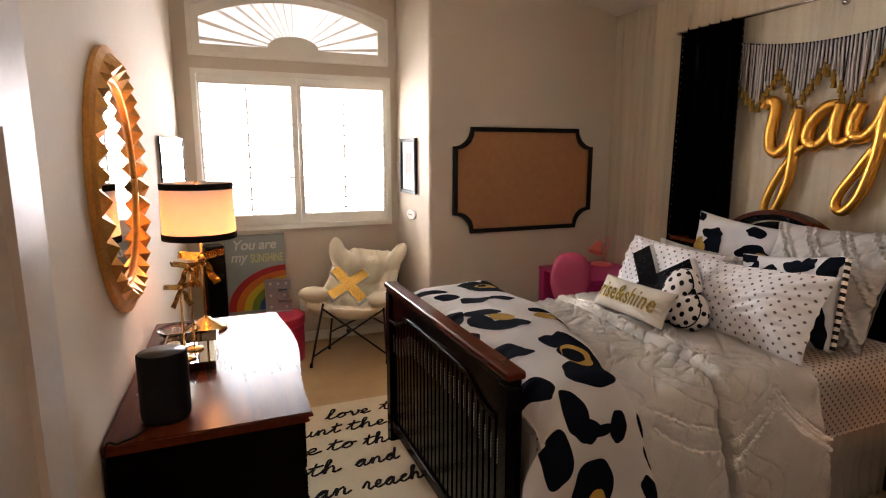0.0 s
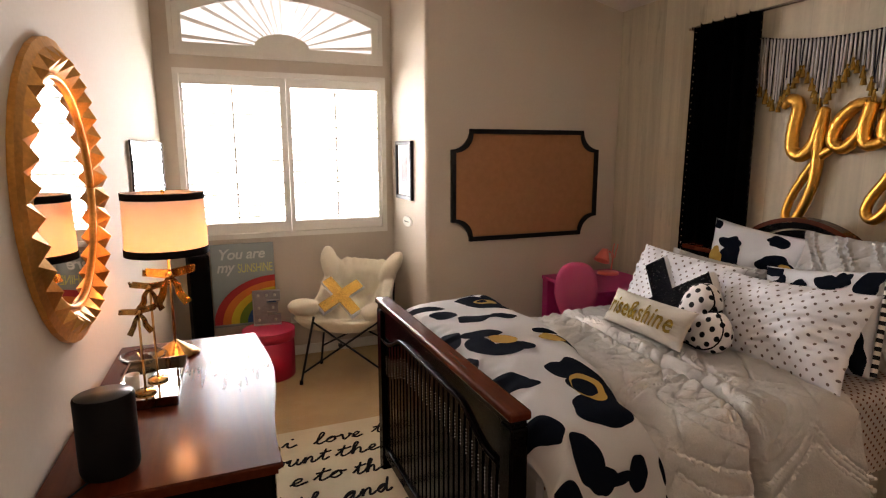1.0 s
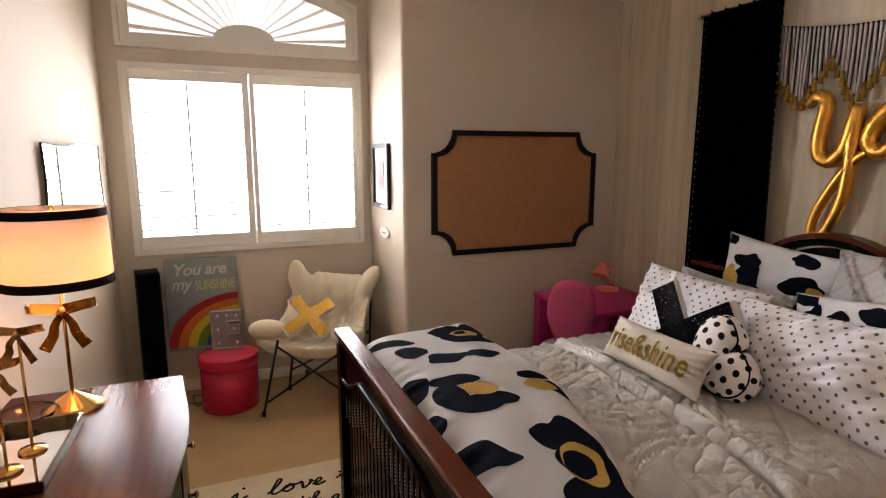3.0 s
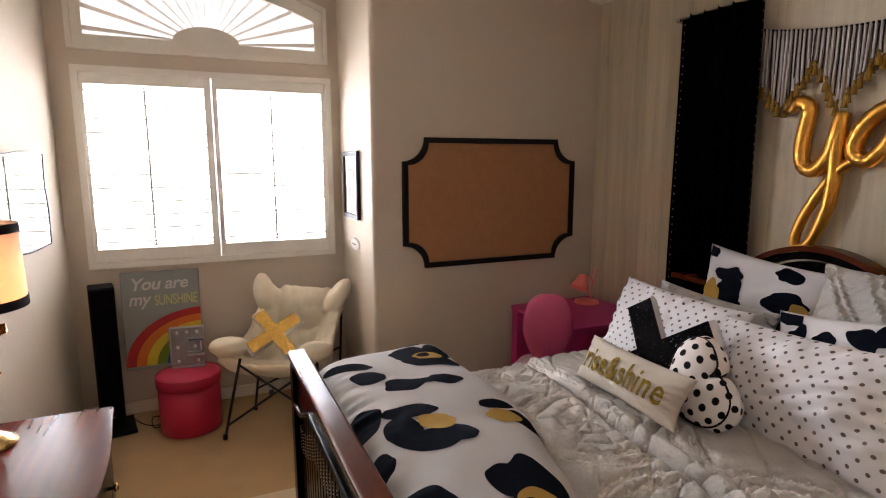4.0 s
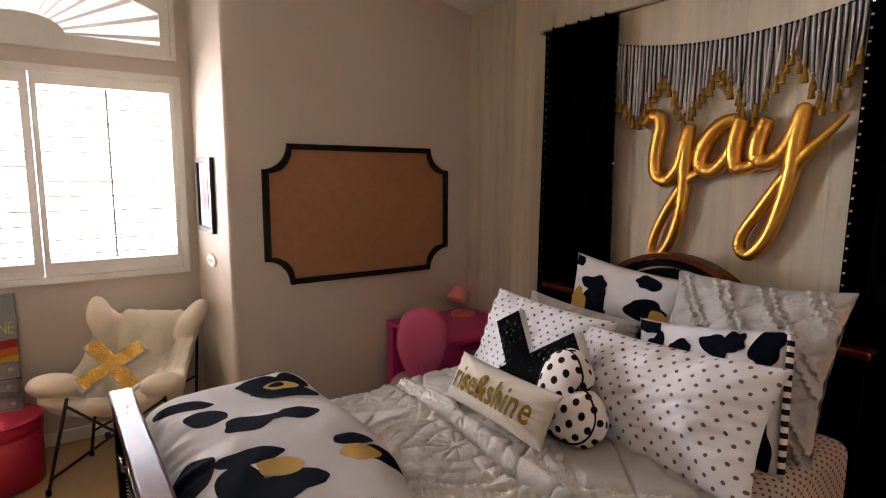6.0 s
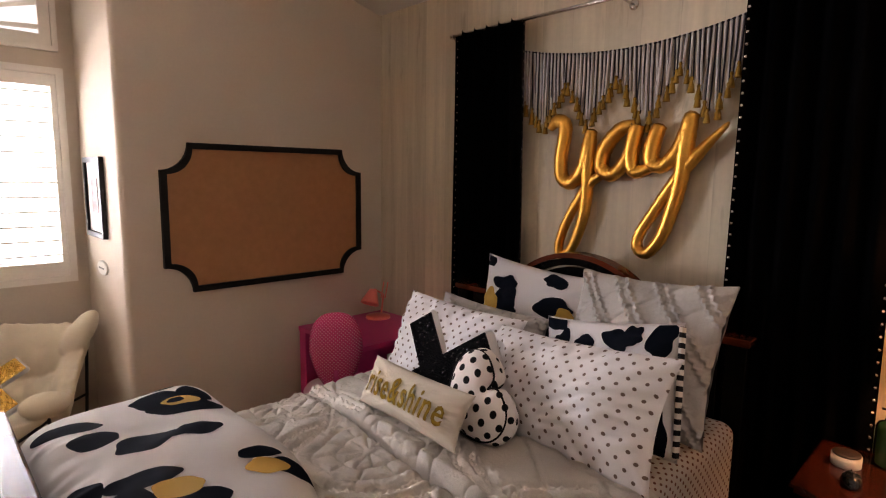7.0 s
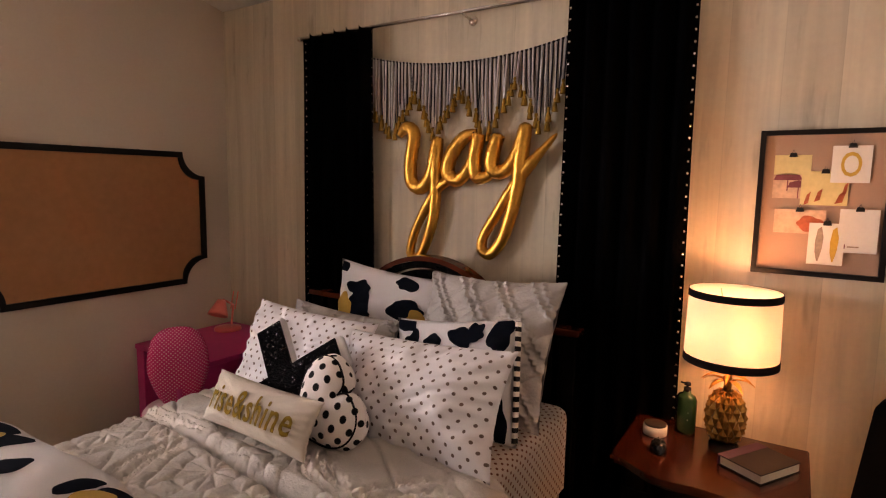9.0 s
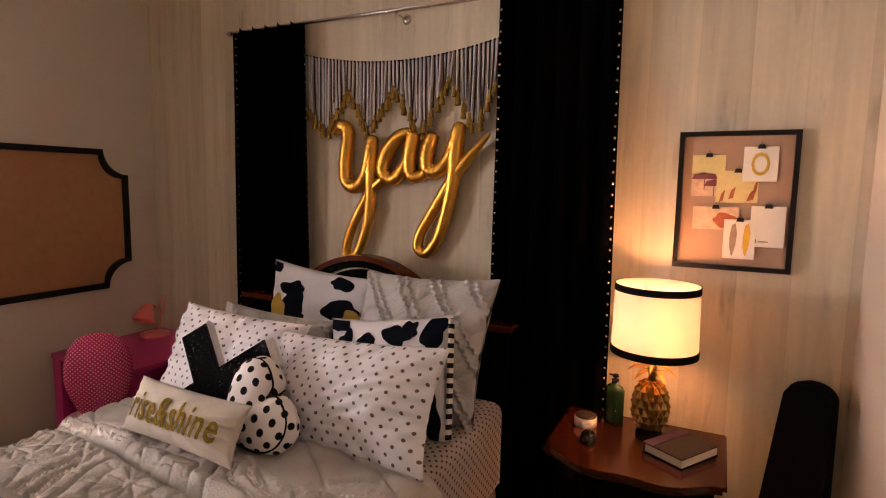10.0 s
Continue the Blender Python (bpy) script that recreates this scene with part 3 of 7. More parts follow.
# ---- window shutters ----
def shutter_window():
    w = thing("window_1", pose(0, WIN_Y, 0), "white plantation-shutter window with two open louvred panels", "window", "", "structure")
    y0, y1 = -0.03, 0.05
    part("window_frame", ring([(WX0, WZ0), (WX1, WZ0), (WX1, WZ1), (WX0, WZ1)], [(WX0 + 0.04, WZ0 + 0.04), (WX1 - 0.04, WZ0 + 0.04), (WX1 - 0.04, WZ1 - 0.04), (WX0 + 0.04, WZ1 - 0.04)], y0, y1), WHITE, w)
    louvre = None
    for x0, x1, g0, g1 in ((WX0 + 0.042, 0.668, -0.07, 0.622), (0.672, WX1 - 0.042, 0.705, 1.405)):
        p = part("shutter_panel", ring([(x0, WZ0 + 0.042), (x1, WZ0 + 0.042), (x1, WZ1 - 0.042), (x0, WZ1 - 0.042)], [(g0, 1.15), (g1, 1.15), (g1, 2.2), (g0, 2.2)], -0.022, 0.02), WHITE, w)
        for k in range(12):
            z = 1.15 + (k + 0.5) * 1.05 / 12
            if louvre is None:
                louvre = part("louvre", box(0.692, 0.086, 0.0095, (0, 0, 0), 0.003), WHITE, p)
                louvre.matrix_basis = pose((g0 + g1) / 2, 0.0, z, -8, 0, 0)
                base = louvre.matrix_basis.copy()
            else:
                share("louvre", louvre, Matrix.Translation((((g0 + g1) / 2), 0, z)) @ Matrix.Translation(-base.translation) @ base, p)
        part("tilt_rod", box(0.0135, 0.012, 1.02, ((g0 + g1) / 2 - 0.006, -0.052, 1.68), 0.002), WHITE, p)
        for z in (1.3, 2.1):
            part("hinge", box(0.008, 0.006, 0.06, (x0 + 0.004 if x0 < 0 else x1 - 0.004, -0.026, z), 0.001), WHITE, p)
    glass = part("pane", box(1.52, 0.004, 1.22, ((WX0 + WX1) / 2, 0.13, (WZ0 + WZ1) / 2)), GLASS, w)
    glass.visible_shadow = False

    a = thing("window_2", pose(0, WIN_Y, 0), "white arched window shutter with sunburst louvres", "window", "", "structure")
    o = [(AX0, AZ0), (AX1, AZ0)] + arc_top(AX0, AX1, AZS, AZT)
    i1 = [(AX0 + 0.03, AZ0 + 0.03), (AX1 - 0.03, AZ0 + 0.03)] + arc_top(AX0 + 0.03, AX1 - 0.03, AZS - 0.025, AZT - 0.03)
    part("window_frame", ring(o, i1, -0.03, 0.05), WHITE, a)
    i1b = [(AX0 + 0.032, AZ0 + 0.032), (AX1 - 0.032, AZ0 + 0.032)] + arc_top(AX0 + 0.032, AX1 - 0.032, AZS - 0.027, AZT - 0.032)
    i2 = [(-0.045, 2.495), (1.372, 2.495)] + arc_top(-0.045, 1.372, 2.69, 2.845)
    part("shutter_panel", ring(i1b, i2, -0.022, 0.015), WHITE, a)
    hub = [(0.66 + 0.205 * math.cos(math.pi * k / 16), 2.494 + 0.1 * math.sin(math.pi * k / 16)) for k in range(17)]
    part("hub", prism(hub, -0.022, 0.012), WHITE, a)
    cx, cz, n = 0.66, 2.47, 17
    for k in range(n):
        t0, t1 = math.pi * (k + 0.42) / n, math.pi * (k + 0.58) / n

        def far(t):
            # reach to the arch or the side
            c, s = math.cos(t), math.sin(t)
            d = 0.2
            while d < 0.9:
                x, z = cx + d * c, cz + d * s
                top = 2.845 - 0.155 * ((x - 0.6635) / 0.7085) ** 2
                if abs(x - 0.6635) > 0.7085 or z > top:
                    break
                d += 0.004
            return d
        q = []
        lean = 0.02 if k >= n // 2 else -0.02
        for t, y in ((t0, -lean), (t1, lean)):
            c, s = math.cos(t), math.sin(t)
            for d in (0.1, far(t)):
                q.append((cx + d * c, y, max(2.496, cz + d * s)))
        b = bmesh.new()
        vs = [b.verts.new((x, y + e, z)) for e in (-0.003, 0.003) for x, y, z in q]
        for f in ((0, 1, 3, 2), (4, 6, 7, 5), (0, 4, 5, 1), (2, 3, 7, 6), (1, 5, 7, 3), (0, 2, 6, 4)):
            b.faces.new([vs[i] for i in f])
        part("louvre", b, WHITE, a)
    for x in (0.05, 0.66, 1.27):
        part("catch", box(0.05, 0.006, 0.012, (x, -0.034, 2.425), 0.002), WHITE, a)


GLASS = bpy.data.materials.new("window_glass")
GLASS.use_nodes = True
_g = GLASS.node_tree.nodes["Principled BSDF"]
_g.inputs["Transmission Weight"].default_value, _g.inputs["Roughness"].default_value, _g.inputs["IOR"].default_value = 1.0, 0.0, 1.45
shutter_window()

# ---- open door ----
# white door paint with the dimness beside the doorway put into its colour
SHADED_DOOR_PAINT = material("shaded_door_paint", (0.43, 0.39, 0.35), 0.3, 0, 0.06, 4, 60)
door = thing("door_1", pose(-0.345, 0.36, 0, 0, 0, 84.5), "white painted panel door standing open against the wall", "door", "", "structure")
part("leaf", box(0.72, 0.035, 2.30, (0.36, 0, 1.155), 0.002), SHADED_DOOR_PAINT, door)
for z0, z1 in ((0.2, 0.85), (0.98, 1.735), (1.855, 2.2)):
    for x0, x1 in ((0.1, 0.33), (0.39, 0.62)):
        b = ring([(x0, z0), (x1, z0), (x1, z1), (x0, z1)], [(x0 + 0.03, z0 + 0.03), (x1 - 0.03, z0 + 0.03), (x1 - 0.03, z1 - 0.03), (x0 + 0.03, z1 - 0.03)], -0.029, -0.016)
        part("moulding", b, SHADED_DOOR_PAINT, door)
b = lathe([(0.001, 0.0), (0.028, 0.002), (0.028, 0.008), (0.012, 0.012), (0.012, 0.03), (0.027, 0.045), (0.024, 0.06), (0.001, 0.065)], 20)
b.transform(pose(0.66, -0.017, 1.0, 90, 0, 0))
part("door_knob", b, STEEL, door, "", True)
bm = span(0.80, 0.835, FRONT_Y - 0.15, FRONT_Y + 0.012, 0, 2.35, 0.003)
setting("trim", bm, WHITE, "white painted door jamb")


# ---- dresser side ----
def dresser():
    top = 0.88
    d = thing("dresser", pose(0, 0, 0), "black dresser with a glossy cherry wood top and curved front edge", "dresser")
    y0, y1 = 1.755, 2.94

    def front(y):
        t = (y - y0) / (y1 - y0)
        return 0.215 + 0.035 * math.sin(math.pi * t) ** 2 + 0.02 * math.sin(2 * math.pi * (t - 0.5)) * 0.6 + 0.012 * t
    ys = [y0 + (y1 - y0) * k / 40 for k in range(41)]

    def slab(z0, z1, off):
        bm = bmesh.new()
        out = [(left_x(y0) + 0.012, y0 - off), (left_x(y1) + 0.012, y1 + off)] + [(front(y) + off, y + (off if k == 0 else -off if k == 40 else 0) * (1 if y > 2.3 else 1)) for k, y in enumerate(ys[::-1])]
        lo, hi = [bm.verts.new((x, y, z0)) for x, y in out], [bm.verts.new((x, y, z1)) for x, y in out]
        bm.faces.new(lo), bm.faces.new(hi)
        for i in range(len(out)):
            bm.faces.new((lo[i], lo[(i + 1) % len(out)], hi[(i + 1) % len(out)], hi[i]))
        return bm
    b = slab(top - 0.014, top, 0.0)
    bmesh.ops.bevel(b, geom=[e for e in b.edges if abs(e.verts[0].co.z - e.verts[1].co.z) < 1e-5 and e.verts[0].co.z > top - 0.001], offset=0.005, segments=3, affect="EDGES")
    part("top", b, CHERRY, d, "glossy cherry wood top")
    part("edge_moulding", slab(top - 0.036, top - 0.0142, -0.012), CHERRY, d)
    part("body", slab(0.09, top - 0.0362, -0.028), BLACK_WOOD, d)
    for y in (y0 + 0.06, y1 - 0.06):
        for x in (-0.28, 0.15):
            part("foot", box(0.05, 0.05, 0.09, (x, y, 0.045), 0.005), BLACK_WOOD, d)
    for k in range(4):
        z0 = 0.13 + k * 0.18
        for j in range(2):
            ya, yb = y0 + 0.05 + j * 0.55, y0 + 0.57 + j * 0.55
            bm = bmesh.new()
            n = 10
            yy = [ya + (yb - ya) * i / n for i in range(n + 1)]
            f = [[bm.verts.new((front(y) - 0.03 + dx, y, z)) for y in yy] for dx, z in ((0, z0), (0.014, z0), (0.014, z0 + 0.16), (0, z0 + 0.16))]
            for a, c in ((0, 1), (1, 2), (2, 3)):
                for i in range(n):
                    bm.faces.new((f[a][i], f[a][i + 1], f[c][i + 1], f[c][i]))
            dr = part("drawer", bm, BLACK_WOOD, d)
            kn = lathe([(0.001, 0), (0.006, 0.001), (0.005, 0.012), (0.013, 0.02), (0.009, 0.027), (0.001, 0.028)], 14)
            kn.transform(pose(front((ya + yb) / 2) - 0.017, (ya + yb) / 2, z0 + 0.08, 0, 90, 0))
            part("knob", kn, BRASS, dr, "brass knob", True)


def ribbon_bow(size):
    """A bow with two loops, a knot and two tails; faces -y."""
    s, bm = size, bmesh.new()

    def strip(pts, w):
        b = bmesh.new()
        L = smooth_line(pts, 5)
        rows = []
        for i, p in enumerate(L):
            d = (L[min(i + 1, len(L) - 1)] - L[max(i - 1, 0)]).normalized()
            n = Vector((0, 1, 0.25)).cross(d).normalized() if abs(d.y) < 0.9 else Vector((0, 0, 1))
            ww = w[0] + (w[1] - w[0]) * i / (len(L) - 1)
            rows.append((b.verts.new(p + n * ww), b.verts.new(p - n * ww)))
        for a, c in zip(rows, rows[1:]):
            b.faces.new((a[0], a[1], c[1], c[0]))
        bmesh.ops.solidify(b, geom=b.faces[:], thickness=0.0015)
        return b
    for k in (-1, 1):
        add(bm, strip([(0, -0.1 * s, 0), (k * 0.35 * s, -0.3 * s, 0.1 * s), (k * 0.8 * s, -0.25 * s, 0.16 * s), (k * 0.85 * s, 0.1 * s, 0.14 * s), (k * 0.4 * s, 0.12 * s, 0.05 * s), (0, 0, 0)], (0.1 * s, 0.2 * s)))
        add(bm, strip([(0, -0.12 * s, -0.05 * s), (k * 0.22 * s, -0.2 * s, -0.4 * s), (k * 0.3 * s, -0.1 * s, -0.75 * s), (k * 0.55 * s, -0.2 * s, -1.15 * s)], (0.09 * s, 0.17 * s)))
    add(bm, lathe([(0.001, -0.14 * s), (0.13 * s, -0.1 * s), (0.16 * s, 0), (0.13 * s, 0.1 * s), (0.001, 0.14 * s)], 12), pose(0, -0.15 * s, 0))
    return bm


def shade_parts(parent, z0, z1, r0, r1):
    bm = lathe([(r0, z0), (r1, z1), (r1 - 0.003, z1), (r0 - 0.003, z0)], 56)
    bmesh.ops.delete(bm, geom=[f for f in bm.faces if len(f.verts) > 4], context="FACES")
    sh = part("shade", bm, SHADE, parent, "white drum shade with black trim", True)
    for a, c in ((z0, z0 + 0.026), (z1 - 0.024, z1)):
        ra, rc = r0 + (r1 - r0) * (a - z0) / (z1 - z0), r0 + (r1 - r0) * (c - z0) / (z1 - z0)
        b = lathe([(ra + 0.0025, a - 0.001), (rc + 0.0025, c + 0.001), (rc + 0.0004, c + 0.001), (ra + 0.0004, a - 0.001), (ra + 0.0025, a - 0.001)], 56)
        bmesh.ops.delete(b, geom=[f for f in b.faces if len(f.verts) > 4], context="FACES")
        part("trim_band", b, BLACK_INK, sh, "black ribbon trim", True)
    return sh


def dresser_lamp():
    l = thing("table_lamp", pose(-0.092, 2.766, 0.88), "lit gold bow lamp with a black-trimmed white drum shade", "lamp")
    part("base", lathe([(0.001, 0.0), (0.088, 0.001), (0.09, 0.008), (0.07, 0.02), (0.03, 0.045), (0.009, 0.06), (0.001, 0.061)], 40), BRASS, l, "gold cone base", True)
    part("stem", tube([(0, 0, 0.055), (0, 0, 0.46)], 0.0055, 10), BRASS, l, "", True)
    b = ribbon_bow(0.105)
    b.transform(pose(0, -0.004, 0.335, 0, 0, 8))
    part("bow", b, BRASS, l, "gold metal ribbon bow", True)
    shade_parts(l, 0.42, 0.66, 0.152, 0.147)
    part("finial", lathe([(0.001, 0.655), (0.006, 0.656), (0.008, 0.664), (0.001, 0.672)], 12), BRASS, l, "", True)
    bm = bmesh.new()
    for k in range(3):
        a = 2 * math.pi * k / 3 + 0.4
        add(bm, tube([(0, 0, 0.652), (0.146 * math.cos(a), 0.146 * math.sin(a), 0.652)], 0.0018, 6))
    part("spider", bm, STEEL, l)


def jewellery_tray():
    c = pose(-0.15, 2.44, 0.88, 0, 0, 90 + LEFT_YAW)
    t = thing("tray", c, "rectangular mirrored tray with a gold rim", "tray")
    part("mirror_base", box(0.40, 0.20, 0.008, (0, 0, 0.006), 0.001), MIRROR, t, "mirrored base")
    part("rim", ring([(-0.2, -0.1), (0.2, -0.1), (0.2, 0.1), (-0.2, 0.1)], [(-0.194, -0.094), (0.194, -0.094), (0.194, 0.094), (-0.194, 0.094)], 0, 0.032), material("smoked_mirror", (0.22, 0.16, 0.11), 0.06, 1.0, 0.05), t, "smoky mirrored side").matrix_basis = pose(0, 0, 0.034, -90, 0, 0) @ pose(0, 0, 0)
    for k, (x, y, h, s) in enumerate(((-0.165, 2.365, 0.285, 0.062), (-0.135, 2.47, 0.345, 0.07))):
        st = thing("jewellery_stand", pose(x, y, 0.8925), "gold bow-topped jewellery stand on a mirrored tray", "stand", "jewellery stands on the tray")
        part("foot", lathe([(0.001, 0), (0.035, 0.001), (0.032, 0.006), (0.004, 0.012), (0.001, 0.0125)], 24), BRASS, st, "", True)
        part("stem", tube([(0, 0, 0.01), (0, 0, h)], 0.004, 8), BRASS, st, "", True)
        b = ribbon_bow(s)
        b.transform(pose(0, -0.002, h - 0.005, 0, 0, 20 - 30 * k))
        part("bow", b, BRASS, st, "gold ribbon bow", True)
    cup = thing("cup", pose(-0.205, 2.40, 0.8925), "small white ceramic cup on the tray", "cup")
    part("bowl", lathe([(0.001, 0), (0.02, 0.001), (0.023, 0.02), (0.023, 0.055), (0.02, 0.055), (0.019, 0.012), (0.001, 0.01)], 24), CARD, cup, "", True)
    dish = thing("dish", pose(-0.205, 2.70, 0.88), "clear glass trinket dish on the dresser", "dish")
    part("bowl", lathe([(0.001, 0), (0.05, 0.001), (0.075, 0.02), (0.085, 0.035), (0.082, 0.036), (0.07, 0.02), (0.045, 0.006), (0.001, 0.005)], 32), GLASS, dish, "", True)


def speaker():
    s = thing("smart_speaker", pose(-0.2, 1.885, 0.88, 0, 0, 8), "black rounded wireless speaker on the dresser", "speaker")
    b = lathe([(0.001, 0), (0.9, 0.0), (0.95, 0.006), (1.0, 0.02), (1.0, 0.203), (0.985, 0.208), (0.95, 0.21), (0.001, 0.21)], 44, 0.07, 0.06)
    part("body", b, BLACK_PLASTIC, s, "", True)
    part("top_plate", lathe([(0.001, 0.2105), (0.93, 0.2105), (0.92, 0.2125), (0.001, 0.2125)], 44, 0.07, 0.06), material("dark_grey_plastic", (0.05, 0.05, 0.053), 0.35), s, "", True)
    c = smooth_line([(-0.05, -0.04, 0.004), (-0.09, -0.09, 0.004), (-0.13, -0.11, 0.003), (-0.165, -0.12, -0.02), (-0.17, -0.135, -0.4), (-0.165, -0.135, -0.86)], 6)
    part("cable", tube(c, 0.003, 6), BLACK_PLASTIC, s, "", True)


def sunburst_mirror():
    m = thing("mirror", on_left(2.385, 1.565, 0.004), "tall oval mirror in a gold faceted sunburst frame", "mirror")
    A, B = 0.44, 0.462
    ia, ib, n = 0.305, 0.325, 34
    part("glass", lathe([(0.001, 0), (1.0, 0.0), (1.0, 0.005), (0.001, 0.005)], 72, ia + 0.06, ib + 0.06), MIRROR, m, "mirror glass").matrix_basis = pose(0, 0, 0, 90, 0, 0)
    bm = bmesh.new()
    # deep rounded rim with a ring of pyramids towards the glass
    for k in range(n):
        a0, a1 = 2 * math.pi * k / n, 2 * math.pi * (k + 1) / n
        am = (a0 + a1) / 2

        def P(a, f, y):
            return bm.verts.new(((ia + (A - ia) * f) * math.cos(a), y, (ib + (B - ib) * f) * math.sin(a)))
        o0, o1, e0, e1 = P(a0, 1, 0), P(a1, 1, 0), P(a0, 1, -0.016), P(a1, 1, -0.016)
        r0, r1, b0, b1, g0, g1 = P(a0, 0.82, -0.026), P(a1, 0.82, -0.026), P(a0, 0.32, -0.016), P(a1, 0.32, -0.016), P(a0, 0.26, 0), P(a1, 0.26, 0)
        peak = P(am, 0.58, -0.054)
        for f in ((o0, o1, e1, e0), (e0, e1, r1, r0), (r0, r1, peak), (r1, b1, peak), (b1, b0, peak), (b0, r0, peak), (b0, b1, g1, g0)):
            bm.faces.new(f)
    bmesh.ops.remove_doubles(bm, verts=bm.verts[:], dist=0.0005)
    part("frame", bm, GOLD_PAINT, m, "gold leaf faceted frame")
    part("inner_rim", tube([((ia + 0.028) * math.cos(2 * math.pi * k / 72), -0.010, (ib + 0.028) * math.sin(2 * math.pi * k / 72)) for k in range(73)], 0.008, 8), GOLD_PAINT, m, "", True)
    w = thing("wall_mirror", on_left(3.98, 1.52, 0.034) @ pose(0, 0, 0, 0, 0, -4), "frameless wall mirror with a dark wavy edge", "mirror")
    hw, hh, N = 0.40, 0.235, 30
    o = []
    for cx, cz, dx, dz in ((-hw, -hh, 1, 0), (hw, -hh, 0, 1), (hw, hh, -1, 0), (-hw, hh, 0, -1)):
        for k in range(N):
            t = k / N
            wv = 0.012 * math.sin(t * math.pi * 2) * math.sin(t * math.pi)
            o.append((cx + dx * 2 * hw * t + (wv if dx == 0 else 0), cz + dz * 2 * hh * t + (wv if dz == 0 else 0)))
    part("glass", prism(o, -0.012, 0), MIRROR, w, "mirror glass")
    part("edge", tube([(x, -0.011, z) for x, z in o + o[:1]], 0.006, 6), BLACK_METAL, w, "dark rim")


dresser()
dresser_lamp()
jewellery_tray()
speaker()
sunburst_mirror()


# ---- alcove ----
def canvas_sign():
    s = thing("canvas_sign", pose(0.275, 4.925, 0.335, -4.5, 0, 0), "grey canvas sign with a rainbow and white and yellow lettering", "sign")
    w, h = 0.475, 0.655
    part("canvas", box(w, 0.03, h, (0, 0, h / 2), 0.003), GREY_CANVAS, s)
    cols = [(0.42, 0.02, 0.02), (0.62, 0.15, 0.02), (0.62, 0.45, 0.03), (0.16, 0.26, 0.03), (0.02, 0.09, 0.26), (0.50, 0.18, 0.32)]
    cx, cz = 0.235, 0.02
    for k, c in enumerate(cols):
        r1, r0 = 0.475 - 0.062 * k - (0.03 if k == 0 else 0) + 0.03 * (k == 0), 0.475 - 0.062 * (k + 1)
        pts = []
        n = 22
        sz = 0.78
        for r, order in ((r1, range(n + 1)), (r0, range(n, -1, -1))):
            for i in order:
                a = math.pi / 2 + (math.pi / 2) * i / n
                x, z = cx + r * math.cos(a), cz + r * sz * math.sin(a)
                pts.append((max(x, -w / 2 + 0.002), z))
        part("rainbow_band", prism(pts, -0.0165, -0.0155), material("rainbow_paint", c, 0.7, 0, 0.06), s, "painted rainbow stripe")
    for text, size, x, z, mat, sh, bold, lab in (("You are", 0.115, -0.19, 0.535, LETTER_WHITE, 0.25, 0.002, "white lettering"), ("my", 0.115, -0.2, 0.435, LETTER_WHITE, 0.25, 0.002, "white lettering"), ("SUNSHINE", 0.1, -0.045, 0.425, LETTER_YELLOW, 0, 0, "yellow lettering")):
        b = words(text, size, 0.0008, sh, 0.95, bold)
        w_now = max(v.co.x for v in b.verts)
        want = {"You are": 0.36, "my": 0.14, "SUNSHINE": 0.265}[text]
        b.transform(pose(x, -0.0165, z, 90, 0, 0) @ Matrix.Diagonal((want / w_now, 1.0, 1, 1)))
        part("lettering", b, mat, s, lab)


def tower_speaker():
    t = thing("tower_speaker", pose(-0.05, 4.78, 0, 0, 0, 10), "slim black floor-standing tower speaker", "speaker")
    part("plinth", box(0.25, 0.27, 0.02, (0, 0, 0.01), 0.004), BLACK_PLASTIC, t)
    part("cabinet", box(0.14, 0.17, 0.93, (0, 0, 0.487), 0.008), BLACK_PLASTIC, t)
    part("grille", box(0.122, 0.012, 0.88, (0, -0.09, 0.5), 0.004), CLOTH_BLACK, t, "black cloth grille")
    part("badge", box(0.03, 0.002, 0.006, (0.0, -0.097, 0.12)), STEEL, t)


def pouf():
    p = thing("pouf", pose(0.415, 4.62, 0), "round crimson vinyl storage pouf with a lid", "pouf")
    part("body", lathe([(0.001, 0), (0.17, 0.0), (0.183, 0.01), (0.186, 0.15), (0.185, 0.30), (0.001, 0.301)], 48), RED_VINYL, p, "", True)
    part("lid", lathe([(0.186, 0.302), (0.193, 0.308), (0.193, 0.362), (0.186, 0.374), (0.17, 0.379), (0.06, 0.384), (0.001, 0.385)], 48), RED_VINYL, p, "padded lid", True)
    part("seam", tube([(0.19 * math.cos(2 * math.pi * k / 48), 0.19 * math.sin(2 * math.pi * k / 48), 0.373) for k in range(49)], 0.004, 6), RED_VINYL, p)
    c = thing("power_cable", pose(0.15, 4.85, 0), "thin black cable lying on the carpet", "cable")
    part("cord", tube(smooth_line([(-0.1, 0.05, 0.004), (-0.02, -0.08, 0.004), (0.06, -0.12, 0.004), (0.1, -0.02, 0.004), (0.02, 0.02, 0.004), (0.04, -0.16, 0.004), (0.13, -0.1, 0.004)], 6), 0.003, 6), BLACK_PLASTIC, c, "", True)


